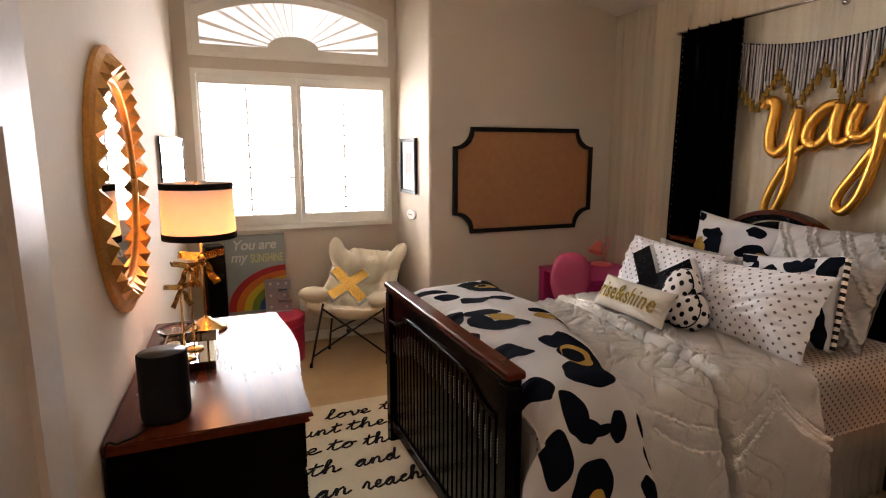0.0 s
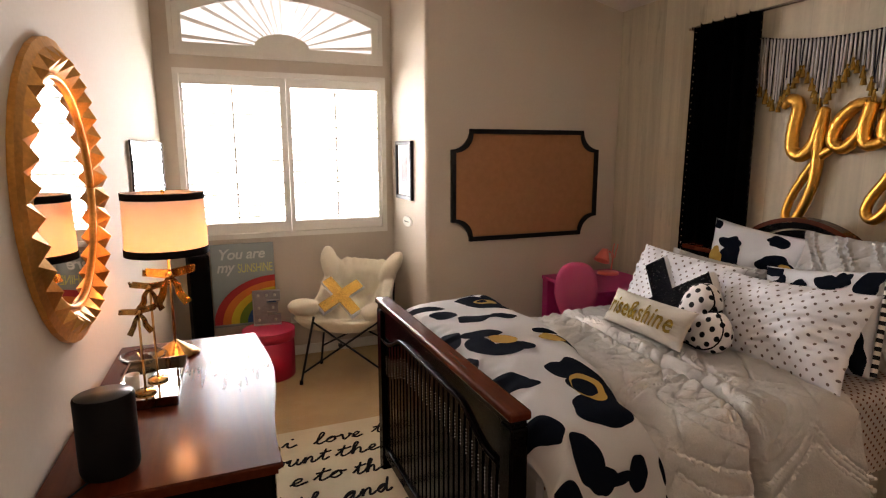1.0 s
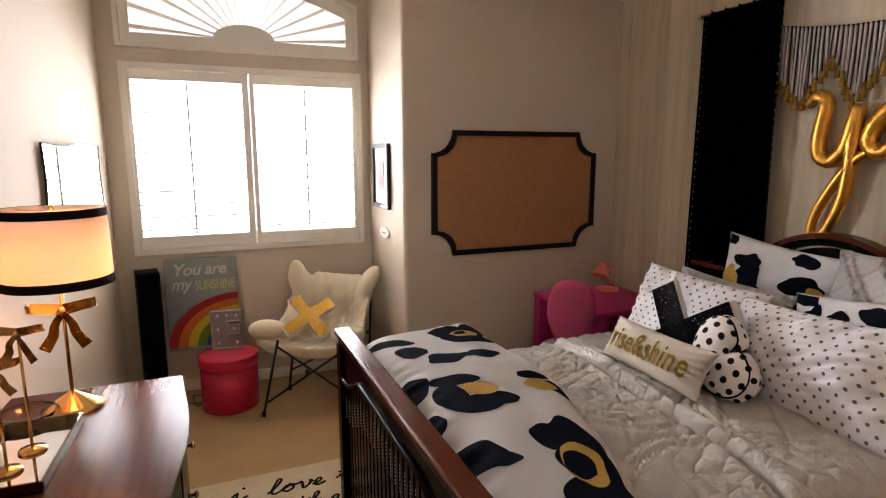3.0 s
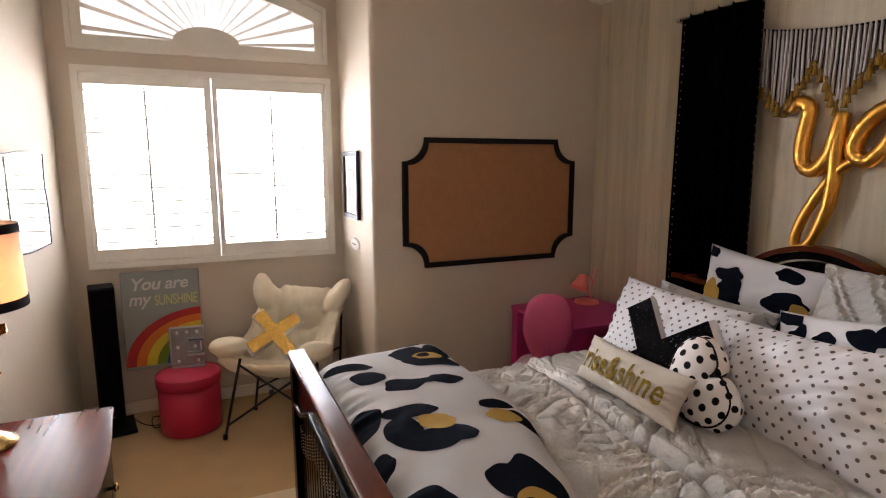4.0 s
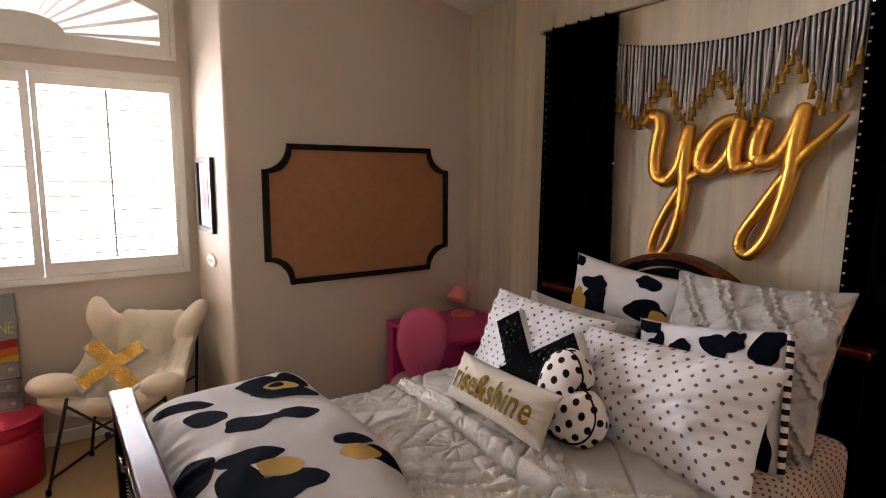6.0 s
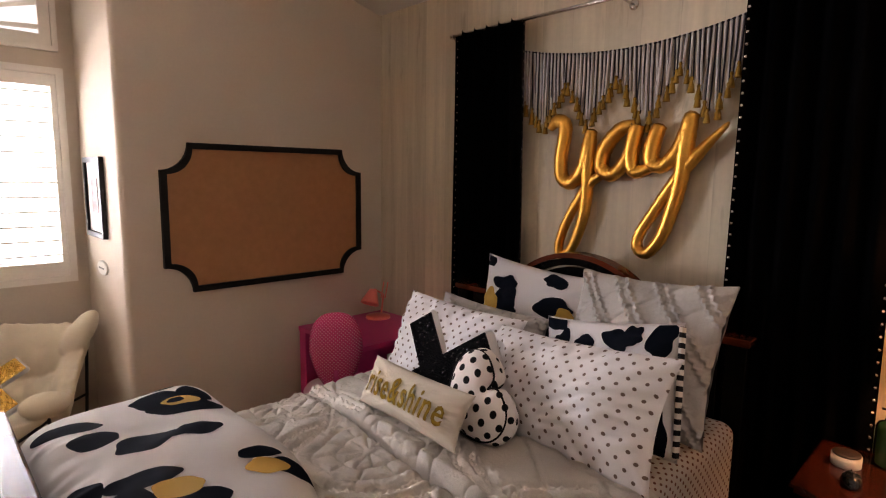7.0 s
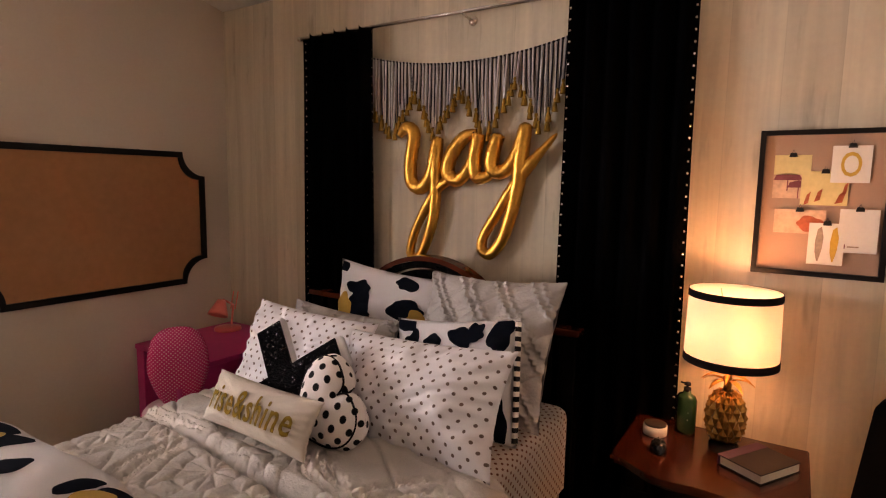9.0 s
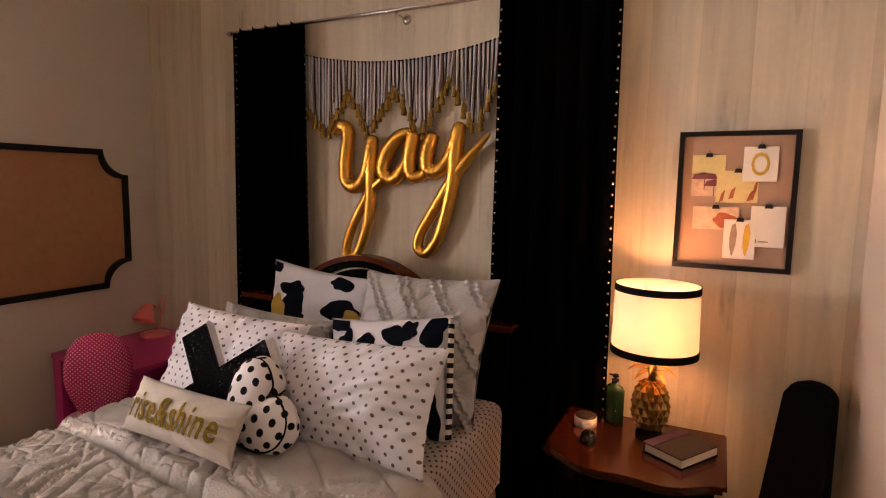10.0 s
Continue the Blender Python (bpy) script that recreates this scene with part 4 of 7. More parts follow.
def marquee_letter():
    silver = material("brushed_tin", (0.42, 0.40, 0.42), 0.35, 0.6, 0.2, 30, 200)
    m = thing("marquee_letter", pose(0.42, 4.72, 0.385, 0, 0, -8), "silver marquee letter E with small bulbs on the pouf", "letter")
    o = [(-0.1, 0), (0.1, 0), (0.1, 0.075), (0.0, 0.075), (0.0, 0.1), (0.08, 0.1), (0.08, 0.165), (0.0, 0.165), (0.0, 0.19), (0.1, 0.19), (0.1, 0.265), (-0.1, 0.265)]
    part("back", prism(o, 0.0, 0.01), silver, m)
    b = bmesh.new()
    for i in range(len(o)):
        (x0, z0), (x1, z1) = o[i], o[(i + 1) % len(o)]
        L = math.hypot(x1 - x0, z1 - z0)
        add(b, box(L + 0.004, 0.05, 0.004, (0, 0, 0)), pose((x0 + x1) / 2, -0.015, (z0 + z1) / 2, 0, -math.degrees(math.atan2(z1 - z0, x1 - x0)), 0))
    part("rim", b, silver, m)
    first = None
    for x, z in ((-0.06, 0.035), (0.06, 0.035), (-0.06, 0.13), (0.045, 0.132), (-0.06, 0.23), (0.06, 0.23), (0.0, 0.23)):
        if first is None:
            first = part("bulb", lathe([(0.001, -0.012), (0.009, -0.008), (0.011, 0), (0.009, 0.008), (0.001, 0.012)], 12), CARD, m, "round unlit bulb", True)
            first.matrix_basis = pose(x, -0.012, z)
        else:
            share("bulb", first, pose(x, -0.012, z), m)


def blended(bm, voxel, rounds):
    """Melts the overlapping shapes of a bmesh into one soft skin."""
    me = bpy.data.meshes.new("skin")
    bm.to_mesh(me)
    bm.free()
    ob = bpy.data.objects.new("skin", me)
    scene.collection.objects.link(ob)
    rm = ob.modifiers.new("remesh", "REMESH")
    rm.mode, rm.voxel_size = "VOXEL", voxel
    sm = ob.modifiers.new("smooth", "SMOOTH")
    sm.factor, sm.iterations = 0.5, rounds
    skin = bpy.data.meshes.new_from_object(ob.evaluated_get(bpy.context.evaluated_depsgraph_get()))
    out = bmesh.new()
    out.from_mesh(skin)
    bpy.data.objects.remove(ob)
    bpy.data.meshes.remove(skin)
    bpy.data.meshes.remove(me)
    return out


def butterfly_chair():
    c = thing("butterfly_chair", pose(1.01, 4.47, 0), "cream plush butterfly chair on a black folding metal frame", "chair")
    # the four padded ears: front and back, as seen by someone facing the chair
    mid = Vector((0.05, 0.05, 0.72))
    fl, fr, bl, br = [mid + (Vector(p) - mid) * 1.2 for p in ((-0.425, -0.03, 0.585), (0.255, -0.25, 0.54), (-0.085, 0.32, 0.945), (0.47, 0.215, 0.88))]

    def bend(p, q, m, t):
        """A curve from p to q through m in the middle."""
        k = 2 * Vector(m) - 0.5 * (p + q)
        return p * (1 - t) ** 2 + k * 2 * t * (1 - t) + q * t * t

    def surf(u, v):
        a, b = 2 * u - 1, 2 * v - 1
        a, b = a * math.sqrt(1 - 0.24 * b * b), b * math.sqrt(1 - 0.24 * a * a)
        u, v = (a + 1) / 2, (b + 1) / 2
        front = fl.lerp(fr, u) - Vector((0, -0.02, 0.085)) * (1 - a * a)
        back = bl.lerp(br, u) - Vector((0, 0.0, 0.12)) * (1 - a * a)
        left, right = bend(fl, bl, (-0.23, 0.15, 0.59), v), bend(fr, br, (0.335, 0.02, 0.575), v)
        p = front * (1 - v) + back * v + left * (1 - u) + right * u
        p -= fl * (1 - u) * (1 - v) + fr * u * (1 - v) + bl * (1 - u) * v + br * u * v
        sag = ((1 - a * a) * (1 - b * b)) ** 0.8
        p += Vector((0.0, 0.055, -0.10)) * sag
        # tufts, seams across the back and down the sides, and soft creases
        tuft = sum(math.exp(-((a - x) ** 2 + (b - y) ** 2) / 0.022) for x, y in ((-0.35, 0.5), (0.35, 0.5), (0, 0.05), (-0.4, -0.3), (0.4, -0.3)))
        seam = math.exp(-((b - 0.52 + 0.10 * a * a) / 0.085) ** 2) * max(0.0, min(1.0, (0.75 - abs(a)) * 3))
        seam += 0.8 * math.exp(-((abs(a) - 0.58) / 0.07) ** 2) * max(0.0, min(1.0, (b + 0.2) * 3))
        crease = abs(noise.noise(Vector((a * 3.2 + b, b * 5, 2.2)))) + 0.6 * abs(noise.noise(Vector((a * 8, b * 7 - a * 3, 5.2))))
        puff = -0.045 * tuft - 0.060 * seam + 0.034 * crease
        return p + Vector((0.0, -0.6, 0.8)) * puff
    bm, n = bmesh.new(), 56
    for side in (1, -1):
        G = []
        for j in range(n + 1):
            row = []
            for i in range(n + 1):
                u, v = i / n, j / n
                p = surf(u, v)
                du = surf(min(1, u + 0.02), v) - surf(max(0, u - 0.02), v)
                dv = surf(u, min(1, v + 0.02)) - surf(u, max(0, v - 0.02))
                m = max(abs(2 * u - 1), abs(2 * v - 1))
                ear = abs((2 * u - 1) * (2 * v - 1)) ** 2
                roll = (0.034 + 0.03 * ear) * math.sqrt(max(0, 1 - m ** 7)) + 0.02 * math.exp(-((m - 0.84) / 0.09) ** 2)
                row.append(bm.verts.new(p + du.cross(dv).normalized() * side * (roll if m < 1 else 0)))
            G.append(row)
        for j in range(n):
            for i in range(n):
                bm.faces.new((G[j][i], G[j][i + 1], G[j + 1][i + 1], G[j + 1][i]))
    bmesh.ops.remove_doubles(bm, verts=bm.verts[:], dist=0.0005)
    # plump ends of the four ears
    for at, along, size in (((-0.345, -0.01, 0.56), (-1, -0.12, 0.12), 0.125), ((0.15, -0.205, 0.52), (1, -0.45, 0.1), 0.12), ((-0.09, 0.275, 0.825), (-0.12, 0.1, 1), 0.14), ((0.395, 0.19, 0.765), (0.6, 0.0, 0.8), 0.15)):
        ear = bmesh.new()
        bmesh.ops.create_uvsphere(ear, u_segments=28, v_segments=18, radius=1)
        for v in ear.verts:
            v.co *= 1 + 0.05 * noise.noise(v.co * 2.2 + Vector(at) * 5)
        ear.transform(Matrix.Translation(at) @ Vector(along).to_track_quat("Z", "Y").to_matrix().to_4x4() @ Matrix.Diagonal((0.08, 0.064, size, 1)))
        add(bm, ear)
    part("cover", blended(bm, 0.008, 6), CREAM, c, "cream padded cover", True)
    feet = {"fl": (-0.405, -0.12), "fr": (0.17, -0.27), "bl": (-0.19, 0.25), "br": (0.37, 0.11)}
    tops = {"fl": (-0.29, -0.09, 0.50), "fr": (0.16, -0.22, 0.48), "bl": (-0.07, 0.345, 0.86), "br": (0.44, 0.235, 0.80)}
    for k in feet:
        foot, top = Vector((*feet[k], 0.012)), Vector(tops[k])
        part("leg", tube([foot, top], 0.009, 8), BLACK_METAL, c, "", True)
        part("foot_cap", lathe([(0.001, 0), (0.014, 0.0), (0.013, 0.03), (0.001, 0.032)], 12), BLACK_PLASTIC, c, "", True).matrix_basis = pose(*feet[k], 0)
    for p, q in (("fl", "fr"), ("fr", "fl"), ("bl", "br"), ("br", "bl")):
        low, high = Vector((*feet[p], 0.0)).lerp(Vector(tops[p]), 0.17), Vector((*feet[q], 0.0)).lerp(Vector(tops[q]), 0.92 if p[0] == "f" else 0.5)
        part("cross_bar", tube([low, high], 0.008, 8), BLACK_METAL, c, "", True)
    for x, y, z in ((-0.125, -0.22, 0.30), (0.09, 0.22, 0.27)):
        part("hub", box(0.03, 0.03, 0.03, (x, y, z), 0.006), BLACK_METAL, c)


def cross_outline(arm, width):
    """The outline of an X with rounded ends, for cushion()."""
    a, w = arm, width / 2
    pts = []
    for k in range(4):
        t = math.pi / 4 + k * math.pi / 2
        d, n = Vector((math.cos(t), math.sin(t))), Vector((-math.sin(t), math.cos(t)))
        pts += [d * w * 1.42 * 0.0 + (Vector((math.cos(t - math.pi / 4), math.sin(t - math.pi / 4))) * w * 1.414), d * a - n * w, d * a + n * w]

    def f(s):
        q = s * 12
        i = int(q) % 12
        return pts[i].lerp(pts[(i + 1) % 12], q - int(q))
    return f


def cross_cushion(name, m, arm, width, thick, face, side, label):
    c = thing(name, m, label, "pillow")
    bm = bmesh.new()
    f = cross_outline(arm, width)
    n = 96
    P = [f(i / n) for i in range(n)]
    K = [(1.0, 0.0), (1.0, 0.5), (0.93, 0.85), (0.8, 1.0)]
    rows = []
    for sc, h in [(q, -g) for q, g in K[::-1]] + K[1:]:
        rows.append([])
        for p in P:
            L = max(p.length, 0.001)
            inset = (1 - sc) * width
            q = p * (1 - inset / max(L, width))
            rows[-1].append(bm.verts.new((q.x, h * thick / 2, q.y)))
    for a, b in zip(rows, rows[1:]):
        for i in range(n):
            bm.faces.new((a[i], a[(i + 1) % n], b[(i + 1) % n], b[i]))
    bm.faces.new(rows[0]), bm.faces.new(rows[-1])
    part("body", bm, side, c, "", True)
    fb = prism([(p.x * 0.93, p.y * 0.93) for p in P], -thick / 2 - 0.006, -thick / 2 + 0.004, 0.0)
    part("sequin_face", fb, face, c, "sparkling sequin face")


canvas_sign()
tower_speaker()
pouf()
marquee_letter()
butterfly_chair()
cross_cushion("letter_cushion", pose(0.945, 4.47, 0.605, -44, 8, -17), 0.195, 0.088, 0.05, GOLD_SEQUIN, COTTON, "gold sequin letter X cushion on the butterfly chair")

# small framed picture and oval plaque on the alcove's side wall; local -y faces the room
pic = thing("framed_picture", pose(RET_X - 0.002, 4.645, 1.325, 0, 0, -90), "small black framed picture with a white mat", "picture")
part("frame", ring([(-0.19, 0), (0.19, 0), (0.19, 0.46), (-0.19, 0.46)], [(-0.16, 0.03), (0.16, 0.03), (0.16, 0.43), (-0.16, 0.43)], -0.025, 0), BLACK_PAINT, pic)
part("mat", box(0.322, 0.004, 0.402, (0, -0.008, 0.23)), CARD, pic, "white mat")
part("print", box(0.14, 0.003, 0.2, (0, -0.0115, 0.24)), material("muted_print", (0.32, 0.2, 0.18), 0.6, 0, 0.5, 14, 40), pic, "faded dusky print")
pl = thing("oval_plaque", pose(RET_X - 0.002, 4.60, 1.146, 0, 0, -90), "small white oval wall plaque", "plaque")
part("plate", lathe([(0.001, 0), (1.0, 0.0), (1.0, 0.008), (0.93, 0.012), (0.001, 0.012)], 40, 0.105, 0.042), WHITE, pl, "", False).matrix_basis = pose(0, 0, 0, 90, 0, 0)
part("writing_bar", box(0.1, 0.002, 0.008, (0, -0.0135, 0)), material("grey_ink", (0.2, 0.2, 0.19), 0.7), pl, "illegible grey writing")


out_plate = thing("wall_outlet", pose(0.66, WIN_Y - 0.001, 0.34), "white electrical outlet plate on the wall", "outlet")
part("plate", box(0.07, 0.006, 0.115, (0, -0.003, 0), 0.002), WHITE, out_plate)
for z in (-0.024, 0.024):
    part("socket", box(0.03, 0.004, 0.034, (0, -0.0075, z), 0.001), CARD, out_plate)

# ---- corkboard ----
def notched(x0, x1, z0, z1, cut, off=0.0):
    """A rectangle whose corners are scooped out in quarter circles."""
    out = []
    n = 10
    for cx, cz, a0 in ((x1, z0, 180), (x1, z1, 270), (x0, z1, 0), (x0, z0, 90)):
        for k in range(n + 1):
            a = radians(a0 - 90 * k / n)
            out.append((cx + cut * math.cos(a), cz + cut * math.sin(a)))
    return out


ck = thing("corkboard", pose(0, CORK_Y, 0), "large corkboard in a black frame with scooped corners", "corkboard")
part("frame", ring(notched(1.735, 3.05, 1.022, 1.868, 0.152), notched(1.77, 3.015, 1.057, 1.833, 0.14), -0.03, -0.001), BLACK_PAINT, ck)
part("cork", prism(notched(1.755, 3.03, 1.042, 1.848, 0.152), -0.014, -0.002), CORK, ck, "brown cork panel")


# ---- bed ----
BY0, BY1, BC = 1.645, 3.07, 2.355
FX = 0.87


def bed():
    b = thing("bed", pose(0, 0, 0), "black wooden bed with cherry top rails and an arched headboard", "bed")
    # footboard
    f = part("footboard", box(0.045, BY1 - BY0 - 0.14, 0.06, (FX, BC, 0.12), 0.006), BLACK_WOOD, b)
    part("top_rail", box(0.075, BY1 - BY0 + 0.01, 0.032, (FX, BC, 0.936), 0.01, 3), CHERRY, f, "cherry wood top rail")
    part("rail_moulding", box(0.055, BY1 - BY0 - 0.01, 0.022, (FX, BC, 0.908), 0.006), BLACK_WOOD, f)
    for y in (BY0 + 0.035, BY1 - 0.035):
        part("post", box(0.06, 0.07, 0.897, (FX, y, 0.4485), 0.007), BLACK_WOOD, f)
    # panel with a curved lower edge
    ya, yb, n = BY0 + 0.07, BY1 - 0.07, 30

    def low(t):
        e = min(t, 1 - t)
        k = min(1, max(0, (e - 0.06) / 0.2))
        return 0.745 + 0.085 * (3 * k * k - 2 * k ** 3)
    o = [(ya, 0.898), (yb, 0.898)] + [(yb + (ya - yb) * k / n, low(k / n)) for k in range(n + 1)]
    p = prism(o, -0.016, 0.016)
    p.transform(Matrix(((0, 1, 0, FX), (1, 0, 0, 0), (0, 0, 1, 0), (0, 0, 0, 1))))
    part("panel", p, BLACK_WOOD, f)
    part("panel_bead", tube([(FX - 0.02, yb + (ya - yb) * k / n, low(k / n)) for k in range(n + 1)], 0.011, 8), BLACK_WOOD, f, "", True)
    first = None
    for k in range(26):
        t = (k + 0.5) / 26
        y = ya + (yb - ya) * t
        h = low(t) - 0.15
        sl = part("slat", box(0.016, 0.036, h, (FX, y, 0.15 + h / 2), 0.004), BLACK_WOOD, f)
        # a column of eight tiny pale dots on the slat's outer face
        dots = bmesh.new()
        for i in range(8):
            add(dots, lathe([(0.0022, 0), (0.0016, 0.0012), (0.0003, 0.0016)], 6), pose(FX - 0.008, y + 0.012, low(t) - 0.09 - 0.013 * i, 0, -90, 0))
        part("dot_row", dots, CARD, sl, "row of tiny pale dots")
    # side rails
    for y in (BY0 + 0.04, BY1 - 0.04):
        part("side_rail", box(2.06, 0.03, 0.16, (FX + 1.06, y, 0.3), 0.005), BLACK_WOOD, b)
    # headboard
    hx = 3.02
    h = part("headboard", box(0.04, 1.33, 0.6, (hx, BC, 0.76), 0.005), BLACK_WOOD, b)
    for y in (BY0 - 0.02, BY1 + 0.02):
        part("post", box(0.06, 0.08, 1.06, (hx, y, 0.53), 0.007), BLACK_WOOD, h)
        part("cap", box(0.085, 0.105, 0.03, (hx, y, 1.077), 0.009, 3), CHERRY, h, "cherry wood cap")
    c0, z1, R = BC - 0.01, 1.345, 0.5

    def arch_ring(r0, r1, x0, x1):
        a0 = radians(38)
        n2 = 36
        oo = [(c0 + r1 * math.sin(-a0 * 1.55 + 3.1 * a0 * k / n2), z1 - R + r1 * math.cos(-a0 * 1.55 + 3.1 * a0 * k / n2)) for k in range(n2 + 1)]
        ii = [(c0 + r0 * math.sin(-a0 * 1.55 + 3.1 * a0 * k / n2), z1 - R + r0 * math.cos(-a0 * 1.55 + 3.1 * a0 * k / n2)) for k in range(n2, -1, -1)]
        q = prism(oo + ii, x0, x1)
        q.transform(Matrix(((0, 1, 0, 0), (1, 0, 0, 0), (0, 0, 1, 0), (0, 0, 0, 1))))
        return q
    part("arch_rail", arch_ring(R - 0.024, R, hx - 0.045, hx + 0.03), CHERRY, h, "cherry wood arched top rail")
    part("arch_moulding", arch_ring(R - 0.06, R - 0.026, hx - 0.03, hx + 0.02), BLACK_WOOD, h)
    part("arch_bead", arch_ring(R - 0.105, R - 0.08, hx - 0.026, hx + 0.02), BLACK_WOOD, h)
    part("arch_panel", arch_ring(0.02, R - 0.07, hx - 0.014, hx + 0.018), BLACK_WOOD, h)
    for y in (BY0 + 0.16, BY1 - 0.16):
        part("shoulder_rail", box(0.07, 0.3, 0.028, (hx, y, 1.072), 0.008), CHERRY, h)


def smooth01(t):
    t = min(1, max(0, t))
    return t * t * (3 - 2 * t)


def side_drop(s, y_edge, z_top, r, out):
    """Follows a cloth over the bed's near edge: s metres past the edge; gives y and z."""
    if s <= 0:
        return y_edge - s, z_top
    q = s / r
    if q < math.pi / 2:
        return y_edge - r * math.sin(q), z_top - r * (1 - math.cos(q))
    d = s - r * math.pi / 2
    return y_edge - r - out * smooth01(d / 0.5), z_top - r - d


def bedding():
    m = thing("mattress", pose(0, 0, 0), "thick mattress in a white fitted sheet with brown dots", "mattress")

    def ms(u, v):
        # wraps the near side, the top and the far side
        L = 0.36 + 1.42 + 0.36
        s = v * L
        x = 0.93 + 2.03 * u
        r = 0.045
        if s < 0.36:
            y, z = 1.60 + 0.004 * noise.noise(Vector((x * 5, s * 5, 0))), 0.40 + s
        elif s < 1.78:
            y, z = 1.60 + (s - 0.36), 0.76
        else:
            y, z = 3.02, 0.76 - (s - 1.78)
        # rounded edges
        k = max(0, 1 - abs(s - 0.36) / 0.05) + max(0, 1 - abs(s - 1.78) / 0.05)
        z -= 0.014 * k * k * (1 if s > 0.3 else 1)
        y += 0.014 * k * k * (1 if s < 1 else -1)
        if 0.36 <= s <= 1.78:
            z += 0.005 * noise.noise(Vector((x * 7, s * 7, 3)))
        return (x, y, z)
    part("fitted_sheet", sheet(ms, 50, 110, lambda u, v: (2.03 * u, 2.14 * v), 0.008), SHEET_DOTS, m, "white cotton sheet with small brown dots", True)
    part("core", span(0.94, 2.945, 1.63, 2.99, 0.40, 0.735, 0.03), COTTON, m)
    bx = thing("box_spring", pose(0, 0, 0), "box spring hidden under the mattress", "box spring")
    part("base", span(0.94, 2.96, 1.72, 2.98, 0.385, 0.397), COTTON, bx)

    sk = thing("bed_skirt", pose(0, 0, 0), "gathered sheer off-white bed skirt reaching the floor", "bed skirt")

    def skirt(u, v):
        x = 0.95 + 2.0 * u
        d = v
        w = (0.006 + 0.016 * d) * math.sin(x * 95 + 2.5 * noise.noise(Vector((x * 6, 0, 0)))) + 0.02 * noise.noise(Vector((x * 4, d * 2, 1)))
        return (x, 1.625 - 0.012 * d + w * 0.8, 0.43 - 0.415 * d)
    part("ruffle", sheet(skirt, 320, 8, None, 0.002), SKIRT, sk, "", True)
    part("waistband", span(0.95, 2.95, 1.632, 1.644, 0.405, 0.44, 0.003), SKIRT, sk)

    # grey quilt with a folded top, hanging over the near side
    q = thing("quilt", pose(0, 0, 0), "pale grey ruched quilt with stitched star medallions, turned back", "quilt")

    MX, MS = 1.755, -0.705

    def star_relief(a, b):
        """Stitched medallions: gathered wedges round a middle, rings of wider puffs, and slanted diamonds between."""
        wob = noise.noise(Vector((a * 5, b * 5, 8.8))) * 0.016
        a, b = a + wob, b - wob * 0.8
        ca, cb = ((a - MX) / 0.62 + 0.5) % 1 - 0.5, ((b - MS) / 0.62 + 0.5) % 1 - 0.5
        th = math.atan2(cb, ca)
        # six-sided rings
        r = math.hypot(ca, cb) * 0.62 * (1 + 0.05 * math.cos(6 * th))
        if r < 0.105:
            line = min(abs(math.sin(th * 6)) * r / 5 + 0.012 * (1 - smooth01(r / 0.025)), 0.105 - r)
        elif r < 0.175:
            line = min(abs(math.sin(th * 5 + 0.7)) * r / 5, r - 0.105, 0.175 - r)
        elif r < 0.235:
            line = min(abs(math.sin(th * 9 + 0.3)) * r / 9 + 0.004, r - 0.175, 0.235 - r)
        else:
            line = min(abs(math.sin((a * 0.8 + b * 0.6 + wob) * 19)) / 19, r - 0.235)
        line = max(0.0, line)
        h = math.sqrt(1 - math.exp(-(line / 0.010) ** 1.3))
        # small gathers that run into the stitched lines
        pucker = math.exp(-line / 0.014) * (abs(noise.noise(Vector((a * 48, b * 48, 5.1)))) - 0.2)
        soft = noise.noise(Vector((a * 9, b * 9, 0.3))) * 0.9 + noise.noise(Vector((a * 21, b * 19, 4.3))) * 0.6
        seam = seam_distance(a - wob, b + wob * 0.8)
        valley = math.exp(-(seam / 0.014) ** 2)
        gather = math.exp(-seam / 0.03) * noise.noise(Vector((a * 75, b * 75, 1.7)))
        return 0.016 * h * (1 - 0.6 * valley) + 0.008 * pucker + 0.006 * soft - 0.013 * valley + 0.006 * gather

